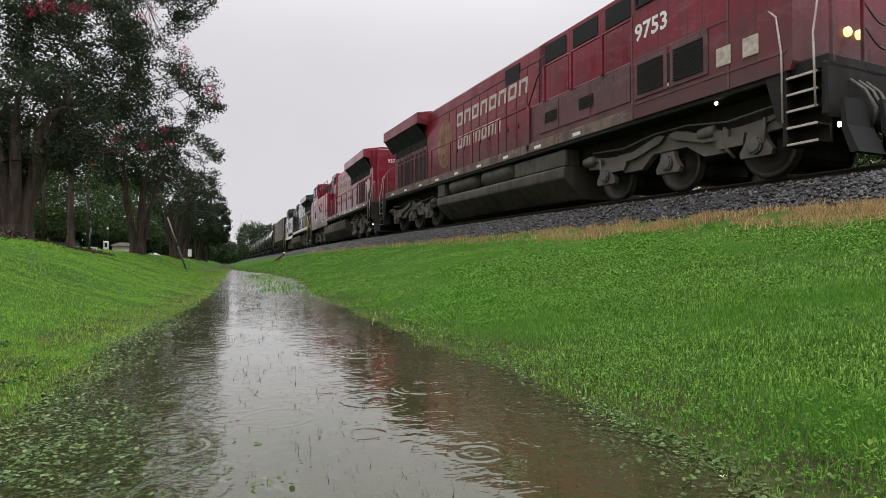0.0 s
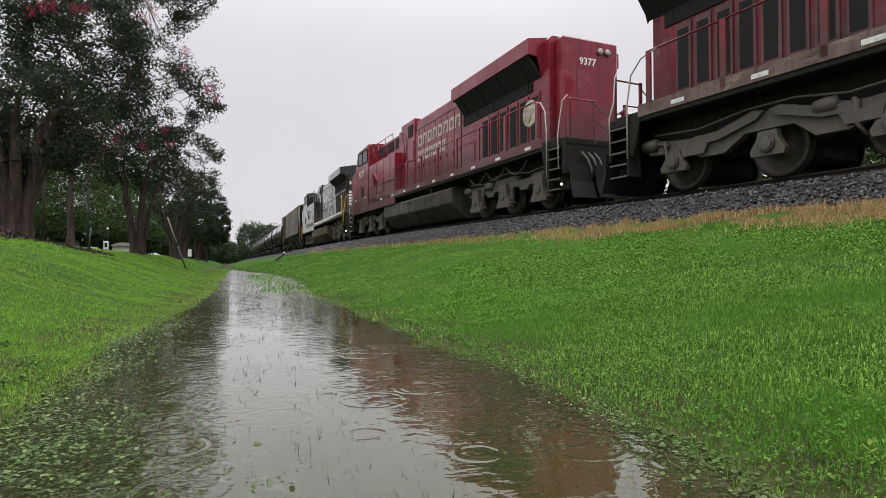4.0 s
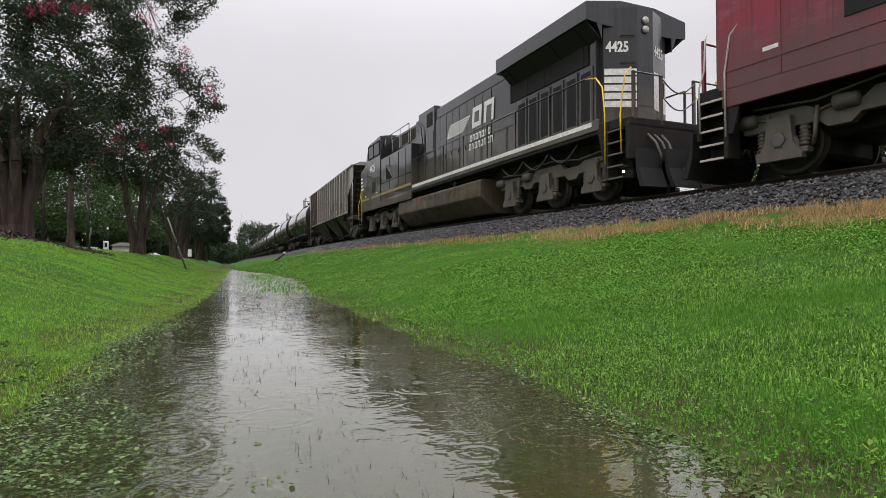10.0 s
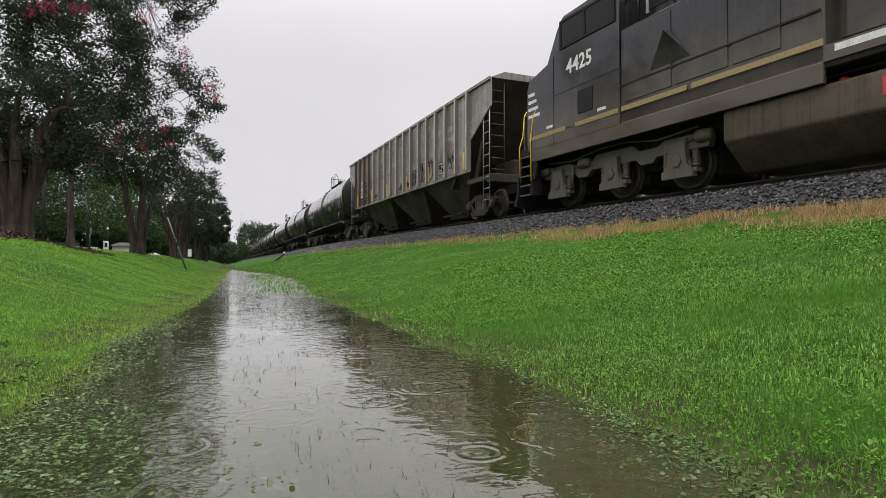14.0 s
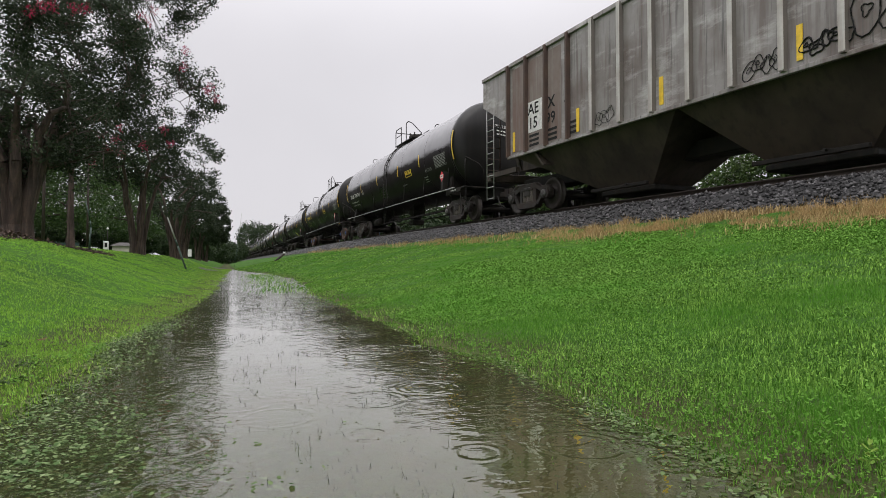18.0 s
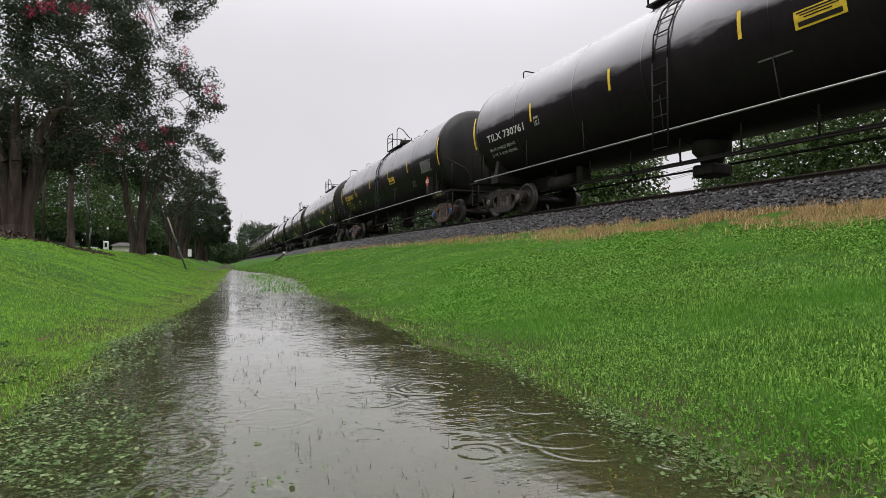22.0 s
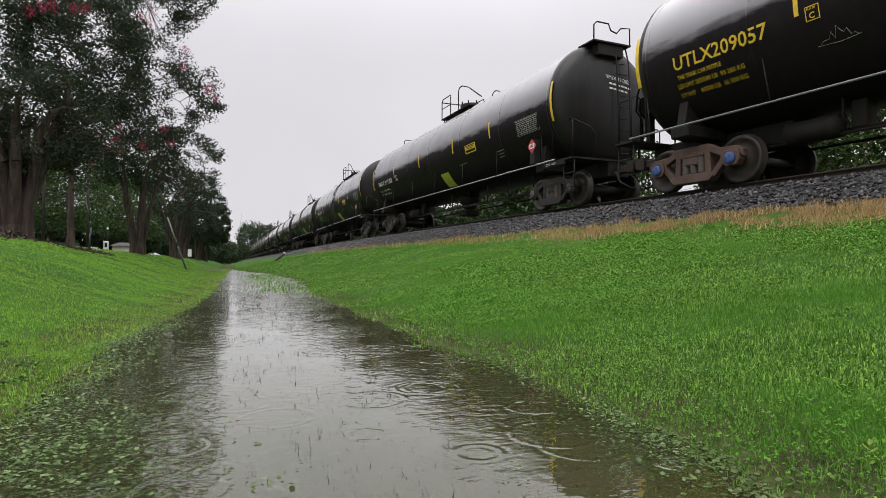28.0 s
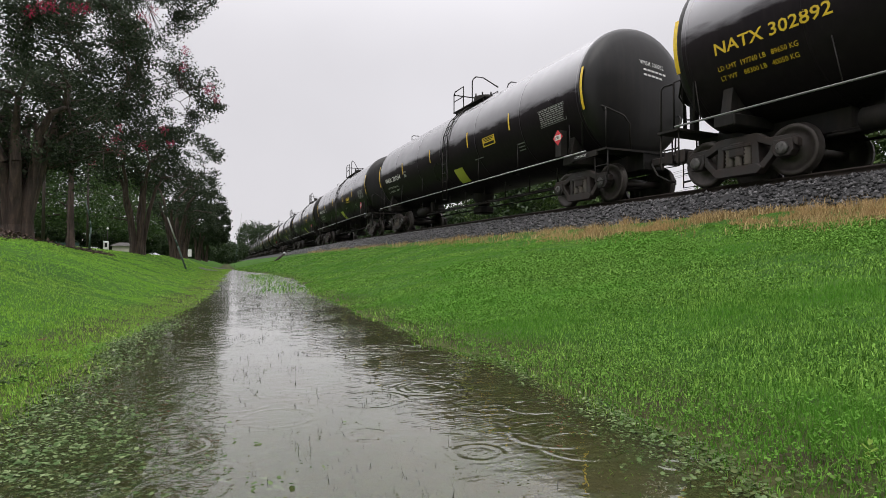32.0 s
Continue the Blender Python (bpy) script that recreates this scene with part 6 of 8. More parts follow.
# ---- trees ----
def leaf_material(name, a, b, rough=0.45):
    m, n, l, p = shader(name, rough, 0, 0.2)
    isl = n.new("ShaderNodeNewGeometry")
    big = noise_at(n, l, 0.7, 3)
    c = blend(n, l, isl.outputs["Random Per Island"], a, b)
    c = blend(n, l, ramp(n, l, big.outputs["Fac"], 0.35, 0.7, 0, 0.5), c, tuple(0.6 * v for v in a))
    l.new(c, p.inputs["Base Color"])
    tr = n.new("ShaderNodeBsdfTranslucent")
    l.new(c, tr.inputs["Color"])
    mx = n.new("ShaderNodeMixShader")
    mx.inputs["Fac"].default_value = 0.25
    l.new(p.outputs["BSDF"], mx.inputs[1])
    l.new(tr.outputs["BSDF"], mx.inputs[2])
    l.new(mx.outputs["Shader"], n["Material Output"].inputs["Surface"])
    return m


LEAF = leaf_material("dark_myrtle_leaves", (0.020, 0.032, 0.017), (0.047, 0.062, 0.031), 0.7)
LEAF_FAR = leaf_material("wood_leaves", (0.030, 0.064, 0.017), (0.080, 0.135, 0.034))
LEAF_BUSH = leaf_material("hedge_leaves", (0.032, 0.064, 0.019), (0.10, 0.155, 0.042))
LEAF_DEEP = leaf_material("far_dark_leaves", (0.018, 0.036, 0.014), (0.05, 0.08, 0.026))
BLOOM = leaf_material("crimson_blossom", (0.20, 0.006, 0.030), (0.42, 0.022, 0.09))


def bark_material():
    m, n, l, p = shader("peeling_bark", 0.8, 0, 0.3)
    a = noise_at(n, l, 3.0, 6, (6.0, 6.0, 0.6))
    b = noise_at(n, l, 22.0, 5)
    c = blend(n, l, ramp(n, l, a.outputs["Fac"], 0.38, 0.62), (0.024, 0.016, 0.013), (0.078, 0.053, 0.040))
    c = blend(n, l, ramp(n, l, b.outputs["Fac"], 0.4, 0.7, 0, 0.5), c, (0.03, 0.028, 0.02))
    l.new(c, p.inputs["Base Color"])
    bump(n, l, p, a.outputs["Fac"], 0.8, 0.05)
    return m


BARK = bark_material()


def leaf_cloud(centres, per, radius, size, rng, flat=0.7, droop=0.3):
    """Many small pointed leaves about each centre."""
    c = np.repeat(np.asarray(centres), per, axis=0)
    n = len(c)
    off = rng.normal(0, 1, (n, 3))
    off *= (1.7 * rng.random(n) ** 0.5 / np.linalg.norm(off, axis=1))[:, None] * np.array([radius, radius, radius * flat])
    p = c + off
    a, t = rng.random(n) * 6.283, rng.normal(-droop, 0.55, n)
    d = np.stack([np.cos(a) * np.cos(t), np.sin(a) * np.cos(t), np.sin(t)], -1)
    w = np.cross(d, rng.normal(0, 1, (n, 3)))
    w /= np.linalg.norm(w, axis=1, keepdims=True) + 1e-9
    s = (size * rng.uniform(0.6, 1.35, n))[:, None]
    V = np.stack([p, p + d * s * 0.5 + w * s * 0.27, p + d * s, p + d * s * 0.5 - w * s * 0.27], 1)
    F = (np.arange(n)[:, None] * 4 + np.arange(4)[None])
    return V.reshape(-1, 3), F


def crown_points(rng, count, centre, rad, power=2.6, hollow=0.35, gaps=0.18, scale=1.25):
    """Cluster places in a lumpy crown with holes in it."""
    pts = []
    while len(pts) < count:
        q = rng.uniform(-1, 1, 3)
        k = (np.abs(q) ** power).sum()
        if k > 1 or k < hollow * rng.random():
            continue
        p = np.array(centre) + q * np.array(rad)
        v = noise.noise(Vector((p * scale).tolist()))
        edge = noise.noise(Vector((p * 0.45 + 7).tolist()))
        if v < -gaps or k > 0.72 + 0.5 * edge:
            continue
        pts.append(p)
    return np.array(pts)


def lump_points(rng, lumps, depth, density, thin, scale=1.15):
    """Leaf clusters in separate limb masses (x, z, radius), open between them and lacier towards the top."""
    pts = []
    for x, z, r in lumps:
        cy = rng.uniform(-depth, depth)
        for _ in range(int(density * r ** 2.2)):
            q = rng.normal(0, 0.52, 3)
            p = np.array((x, cy, z)) + q * np.array([r, 1.15 * r, 0.85 * r])
            if noise.noise(Vector((p * scale).tolist())) < thin[0] + thin[1] * (p[2] - thin[2]):
                continue
            pts.append(p)
    return np.array(pts)


def tree(name, label, x, y, stems, spread, fork, crown_c, crown_r, clusters, per, leaf, seed, stem_r=0.09, blooms=(), leaf_mat=None, group="", cluster_r=0.17, twig=True, gaps=0.03, power=3.4, z0=None, lumps=(), depth=1.0, thin=(0, 0, 0)):
    rng = np.random.default_rng(seed)
    z = float(ground_z(x, y)) if z0 is None else z0
    ob = thing(name, label, "tree", group)
    ob.matrix_basis = pose(x, y, z)
    bm = B()
    tops = []
    for i in range(stems):
        a = 6.283 * (i + 0.5 * rng.random()) / stems
        lean = spread * rng.uniform(0.6, 1.1)
        r0 = 0.10 * (stems > 1) * rng.uniform(0.7, 1.4)
        pts, hgt = [], fork * rng.uniform(0.85, 1.2)
        for k in range(7):
            f = k / 6
            r = r0 + lean * f ** 1.5
            pts.append(Vector((math.cos(a) * r + rng.normal(0, 0.03) * f, math.sin(a) * r + rng.normal(0, 0.03) * f, hgt * f - 0.08)))
        for k in range(6):
            ra, rb = stem_r * (1.35 if k == 0 else 1 - 0.09 * k), stem_r * (1 - 0.09 * (k + 1))
            rod(bm, pts[k], pts[k + 1], ra, rb, 8, False)
        tops.append((pts[-1], stem_r * 0.45, pts))
    cents = lump_points(rng, lumps, depth, clusters, thin) if lumps else crown_points(rng, clusters, crown_c, crown_r, gaps=gaps, power=power)
    clusters = len(cents)
    # limbs reach from the forks to chosen places in the crown, twigs from limb to leaf
    nodes = [(p, r) for p, r, _ in tops] + [(q, stem_r * 0.6) for _, _, ps in tops for q in ps[4:6]]
    limbs = cents[rng.permutation(len(cents))[:max(10, clusters // 12)]]
    order = np.argsort(np.linalg.norm(limbs - np.array(crown_c) * [1, 1, 0.6], axis=1))
    for q in limbs[order]:
        base = min(nodes, key=lambda nd: (nd[0] - Vector(q)).length + (0.8 if nd[0].z > q[2] else 0))
        p, r = base
        mid = p.lerp(Vector(q), 0.5) + Vector((rng.normal(0, 0.1), rng.normal(0, 0.1), 0.12))
        r1 = max(0.012, r * 0.72)
        rod(bm, p, mid, r, r1, 5, False)
        rod(bm, mid, q, r1, max(0.008, r1 * 0.6), 5, False)
        nodes += [(mid, r1 * 0.8), (Vector(q), max(0.009, r1 * 0.6))]
    if twig:
        arr = np.array([n[0] for n in nodes])
        for q in cents:
            j = np.argmin(((arr - q) ** 2).sum(1))
            if np.linalg.norm(arr[j] - q) > 0.05:
                rod(bm, arr[j], q, 0.012, 0.005, 3, False)
    part("trunk", bm, BARK, ob)
    V, F = leaf_cloud(cents, per, cluster_r, leaf, rng)
    crown = new("crown", mesh_of("crown", V, F, leaf_mat or LEAF))
    crown.parent = ob
    if len(blooms):
        V, F = leaf_cloud(np.array(blooms), 70, 0.085 if y > 15 else 0.05, 0.055 if y > 15 else 0.03, rng, 1.3)
        fl = new("blossom", mesh_of("blossom", V, F, BLOOM))
        fl.parent = ob
        fl["label"] = "crimson flower clusters"
    return ob


def build_trees():
    rng = np.random.default_rng(21)
    row = "crape myrtles in a row along the bank"
    near = [(-0.02, 2.23, 0.59), (0.45, 2.15, 0.56), (0.87, 1.88, 0.48), (0.06, 1.59, 0.64), (0.57, 1.46, 0.52), (0.37, 3.3, 0.22), (1.13, 2.62, 0.22), (1, 3.63, 0.22),
            (0.21, 1.2, 0.36), (-0.63, 1.91, 0.66), (-0.72, 2.73, 0.5), (0.18, 4.1, 0.3), (-0.95, 1.4, 0.57), (-1.45, 2.4, 0.7), (-1.65, 3.3, 0.6), (-0.75, 4.1, 0.5), (0.55, 4.4, 0.5), (-0.25, 4.9, 0.5)]
    bl = [(0.57, -1.1, 3.15), (0.44, -1.1, 3.05), (0.7, -1.1, 3.17), (0.94, -1.1, 3.17), (1.07, -1.1, 3.2), (-0.15, -0.9, 4.6), (-1.25, -0.6, 3.9)]
    tree("crape_myrtle", "old many-stemmed crape myrtle with crimson flowers over leaf litter", -2.95, 10.3, 9, 0.5, 1.9, (-0.15, 0.1, 2.6), (1.8, 1.8, 2.0), 212, 56, 0.048, 1, 0.11, bl, group=row, lumps=near, depth=0.9, cluster_r=0.135, thin=(-0.22, 0.42, 1.7))
    tall = [(-0.97, 7.91, 1.11), (0.7, 8.07, 1.15), (1.66, 8.42, 0.62), (-2.08, 7.37, 0.91), (0.33, 7.06, 0.85), (-1.12, 6.49, 1.02), (1.07, 6.38, 0.67), (-0.12, 5.67, 1.13), (1.34, 5.64, 0.87), (2.23, 5.48, 0.52),
            (-1.58, 4.95, 1.0), (0.73, 4.8, 0.86), (-0.44, 4.13, 1.12), (1.26, 4.27, 0.58), (0.41, 3.53, 0.85), (-1.08, 3.06, 0.92), (0.93, 3.0, 0.67), (-0.17, 2.74, 0.75), (-0.16, 9.18, 1.32), (1.21, 9.22, 0.97),
            (1.95, 9.3, 0.7), (1.75, 8.8, 0.6), (1.5, 7.95, 0.55), (-1.79, 8.71, 1.1), (-1.88, 3.74, 0.82), (1.7, 4.99, 0.5), (1.41, 7.49, 0.45)]
    bl = [(0.2, 7.42), (0.54, 7.67), (0.08, 7.05), (0.39, 7.27), (1.47, 6.52), (1.42, 5.97), (2.1, 5.26), (2.39, 5.07), (2.21, 5.42), (-0.38, 3.88), (-0.46, 3.52), (-0.34, 3.13), (1.07, 3.5), (0.32, 3.35), (0.87, 3.93), (-0.65, 3.25),
          (-1.05, 2.79), (-0.84, 3.61)]
    tree("crape_myrtle", "tall many-stemmed crape myrtle with crimson flowers, thick in leaf", -2.75, 21.4, 5, 0.5, 2.6, (0.0, 0, 5.6), (2.4, 2.2, 3.6), 88, 56, 0.082, 2, 0.10, [(x, -1.4, z) for x, z in bl], group=row, lumps=tall, depth=0.9, cluster_r=0.17, thin=(-0.16, 0.055, 3.0))
    tree("crape_myrtle", "many-stemmed crape myrtle, dark in the rain", -2.3, 30.5, 6, 0.7, 2.6, (0.2, 0, 4.1), (2.1, 2.2, 2.3), 230, 34, 0.12, 3, 0.12, group=row, twig=False, gaps=-0.06)
    tree("crape_myrtle", "smaller crape myrtle on the lawn by the ditch", -2.6, 41.0, 4, 0.5, 2.3, (0.0, 0, 3.8), (2.0, 2.1, 2.1), 230, 34, 0.15, 4, 0.12, group=row, twig=False)
    tree("crape_myrtle", "smaller crape myrtle far along the ditch", -2.1, 49.0, 4, 0.5, 2.3, (0.1, 0, 3.7), (2.0, 2.1, 2.0), 230, 34, 0.17, 5, 0.12, group=row, twig=False)
    tree("crape_myrtle", "round crape myrtle at the end of the row", -1.9, 60.0, 3, 0.4, 2.2, (0.1, 0, 3.6), (2.2, 2.2, 2.2), 480, 34, 0.2, 6, 0.12, group=row, twig=False)
    tree("young_tree", "slim straight-stemmed tree with a thin crown", -3.55, 16.3, 1, 0.15, 4.0, (0.1, 0, 4.9), (1.6, 1.6, 1.7), 420, 40, 0.09, 7, 0.085)
    # the wood beyond the lawn
    spots = [(-34, 52, 12), (-27, 60, 14), (-21, 55, 11), (-30, 74, 15), (-22, 78, 14), (-16, 72, 13), (-12, 88, 14), (-24, 95, 16), (-13, 100, 12), (-19, 112, 14), (-9, 118, 9), (-34, 88, 15), (-5, 140, 7),
             (-11, 150, 9), (-42, 66, 14), (-19, 46, 9), (-38, 43, 12)]
    for i, (x, y, h) in enumerate(spots):
        r = h * 0.32
        tree("woodland_tree", "broad green woodland tree beyond the lawn", x, y, 1, 0.4, h * 0.35, (0, 0, h * 0.54), (r, r, h * 0.46), 300, 34, 0.32, 40 + i, 0.2, leaf_mat=LEAF_FAR, group="trees of the wood", cluster_r=0.55, twig=False, gaps=0.3)
    for i in range(16):
        x, y, h = -62 + 3.6 * i + rng.normal(0, 1), 96 + 3.2 * i + rng.normal(0, 4), rng.uniform(6, 9)
        tree("thicket_tree", "low bushy tree filling the edge of the wood", x, y, 1, 0.3, 1.5, (0, 0, h * 0.46), (h * 0.42, h * 0.42, h * 0.46), 190, 30, 0.34, 300 + i, 0.14, leaf_mat=LEAF_FAR, group="low trees of the wood", cluster_r=0.5, twig=False, gaps=0.5)
    for i in range(9):
        tree("thicket_tree", "low bushy tree closing the end of the lawn", -10 + 1.5 * i, 128 + 7 * (i % 3), 1, 0.3, 1.2, (0, 0, 2.4), (2.6, 2.6, 2.4), 150, 26, 0.34, 330 + i, 0.12, leaf_mat=LEAF_DEEP, group="low trees of the wood", cluster_r=0.42, twig=False, gaps=0.5)
    for i in range(14):
        h = rng.uniform(3.2, 4.6)
        tree("thicket_tree", "low bushy tree filling the edge of the wood", -34 + 2.3 * i + rng.normal(0, 0.5), 78 + 2.0 * i + rng.normal(0, 2), 1, 0.3, 0.6, (0, 0, h * 0.42), (h * 0.5, h * 0.5, h * 0.44), 130, 26, 0.32, 360 + i, 0.1, leaf_mat=LEAF_DEEP, group="low trees of the wood", cluster_r=0.45, twig=False, gaps=0.6)
    # beyond the track
    for i, (deg, dist, h) in enumerate([(26, 46, 7), (29.5, 42, 6.5), (33, 38, 7), (36, 34, 6.4), (38.0, 33, 6.4), (46.9, 30, 4.3), (50.2, 28, 5.2), (52.6, 27, 5.0), (55, 26, 5.4), (59, 25, 6.2), (63, 25, 6.8), (68, 25, 7)]):
        a = math.radians(deg)
        r = h * 0.36
        tree("hedgerow_tree", "low dense tree behind the railway", dist * math.sin(a), dist * math.cos(a), 1, 0.3, h * 0.3, (0, 0, h * 0.52), (r * (0.6 if 45 < deg < 47 else 1), r, h * 0.46), 360, 18, 0.25 if deg < 42 else 0.185, 70 + i, 0.12, leaf_mat=LEAF_BUSH, group="trees behind the railway",
             cluster_r=0.34, twig=False, gaps=0.7)
    # a low dark belt of trees beyond the line, seen under and between the cars
    for i in range(16):
        y = 38 + 8.5 * i + rng.normal(0, 1.5)
        h = rng.uniform(4.6, 6.0) + 0.012 * y
        tree("belt_tree", "low dark tree in the belt beyond the railway", float(track_x(y)) + 11 + rng.uniform(0, 4), y, 1, 0.3, h * 0.3, (0, 0, h * 0.46), (h * 0.55, h * 0.8, h * 0.46), 200, 24, 0.42, 520 + i, 0.12, leaf_mat=LEAF_DEEP, group="trees in the belt beyond the railway", cluster_r=0.6, twig=False, gaps=0.15)
    for i, (x, y, h) in enumerate([(8, 200, 12.5), (13, 205, 13), (20, 190, 11.5), (9, 250, 14), (26, 200, 12), (34, 170, 11), (15, 250, 15), (40, 140, 10), (44, 118, 10), (40, 95, 10), (36, 78, 9), (33, 66, 8)]):
        r = h * 0.42
        tree("woodland_tree", "broad dark tree far beyond the railway", x, y, 1, 0.4, h * 0.35, (0, 0, h * 0.52), (r, r, h * 0.48), 260, 26, 0.45, 90 + i, 0.22, leaf_mat=LEAF_DEEP, group="far trees beyond the railway", cluster_r=0.7, twig=False, gaps=0.4)


build_trees()


# ---- the leaf litter under the nearest tree ----
def build_litter():
    m, n, l, p = shader("brown_leaf_litter", 0.8)
    isl = n.new("ShaderNodeNewGeometry")
    l.new(blend(n, l, isl.outputs["Random Per Island"], (0.025, 0.016, 0.012), (0.085, 0.05, 0.035)), p.inputs["Base Color"])
    rng = np.random.default_rng(9)
    k = 14000
    y = rng.uniform(7.0, 15.5, k)
    x = -3.3 + rng.normal(0, 0.42, k) + 0.02 * (y - 10)
    keep = (x < -2.45) | (rng.random(k) < 0.15)
    x, y = x[keep], y[keep]
    z = ground_z(x, y) + 0.04 * np.exp(-((x + 3.2) / 0.55) ** 2) + rng.uniform(-0.01, 0.02, len(x))
    V, F = leaf_cloud(np.stack([x, y, z], -1), 1, 0.01, 0.06, rng, 0.5, 0.0)
    tagged(new("leaf_litter", mesh_of("leaf_litter", V, F, m)), "brown fallen leaves and bark heaped under a tree", "leaf litter", kind="stuff")
    xs, ys = np.linspace(-4.4, -2.35, 26), np.linspace(6.8, 17.6, 60)
    X, Y = np.meshgrid(xs, ys, indexing="ij")
    bed = np.exp(-((X + 3.25) / 0.6) ** 2) * smooth01((17.4 - Y) / 1.5) * smooth01((Y - 6.9) / 1.5)
    Z = ground_z(X, Y) - 0.03 + 0.06 * bed + 0.02 * wobble(X, Y, 7, 1)
    i, j = np.meshgrid(np.arange(25), np.arange(59), indexing="ij")
    a = (i * 60 + j).ravel()
    tagged(new("mulch_bed", mesh_of("mulch_bed", np.stack([X, Y, Z], -1).reshape(-1, 3), np.stack([a, a + 60, a + 61, a + 1], 1), plain("mulch", (0.04, 0.026, 0.02), 0.85, 0, 0.5, 14, 0.6))),
           "dark brown mulch bed round the tree foot", "mulch", kind="structure")


build_litter()


# ---- leaning guy guards, poles, wires, low wall ----
def stake(x0, y0, x1, z1, label, low, high, bent=0.0, r=0.03):
    ob = thing("guy_guard", label, "guy guard")
    z = float(ground_z(x0, y0))
    p, q = Vector((x0, y0, z - 0.15)), Vector((x1, y0 + 0.1, z1))
    mid = p.lerp(q, 0.5) + Vector((bent, 0, 0))
    part("guard", rod(rod(B(), p, mid, r, seg=8), mid, p.lerp(q, 0.62) + Vector((bent, 0, 0)) * 0.9, r, seg=8), low, ob)
    part("upper_guard", rod(B(), p.lerp(q, 0.62) + Vector((bent, 0, 0)) * 0.9, q, 0.87 * r, 0.67 * r, seg=8), high, ob)


GUARD_LOW = plain("dark_green_plastic", (0.02, 0.045, 0.03), 0.45)
GUARD_HIGH = plain("pale_plastic", (0.30, 0.31, 0.27), 0.5)
stake(-1.21, 21.4, -1.88, 1.95, "leaning guy-wire guard, dark at the foot and pale above", GUARD_LOW, GUARD_HIGH)
stake(-4.75, 24.5, -4.9, 2.7, "bent green guy-wire guard on the lawn", GUARD_LOW, GUARD_LOW, 0.12)
stake(0.55, 45.0, 1.04, 4.05, "thin pale guy-wire guard far along the lawn", GUARD_LOW, GUARD_HIGH, 0.0, 0.016)
WOOD = plain("grey_weathered_wood", (0.035, 0.024, 0.018), 0.8, 0, 0.3, 8)


def pole(x, y, h, r, arm):
    ob = thing("utility_pole", "tall weathered wooden utility pole with crossarm" if arm else "plain wooden pole at the wood's edge", "utility pole", "utility poles")
    z = float(ground_z(x, y))
    part("shaft", rod(B(), (x, y, z - 0.3), (x, y, z + h), r, r * 0.75, 10), WOOD, ob)
    if arm:
        part("crossarm", box(B(), x - 1.2, x + 1.2, y - 0.06, y + 0.06, z + h - 0.9, z + h - 0.78), WOOD, ob)
        for k in (-1.1, -0.5, 0.5, 1.1):
            part("insulator", lathe(B(), [(0.03, 0), (0.06, 0.05), (0.06, 0.12), (0.02, 0.16)], (x + k, y, z + h - 0.78), "z", 8), STEEL, ob)
    return z + h - 0.62


pole(-6.08, 31.0, 4.2, 0.05, False)
pole(-9.6, 38.0, 6.5, 0.09, False)
wire_z = [pole(40, y, 8.6, 0.16, True) for y in (-4, 36, 76)]
ob = thing("power_line", "overhead power cables strung between wooden poles", "power line")
for k, dz in ((-1.1, 0), (-0.5, 0), (0.5, 0), (1.1, 0), (-0.1, -1.6), (-0.1, -2.2)):
    bm = B()
    for ya, yb in ((-4, 36), (36, 76)):
        tube(bm, [(40 + k, ya + (yb - ya) * f, wire_z[0] + dz - 0.9 * 4 * f * (1 - f)) for f in np.linspace(0, 1, 9)], 0.02, 4)
    part("cable", bm, STEEL, ob)


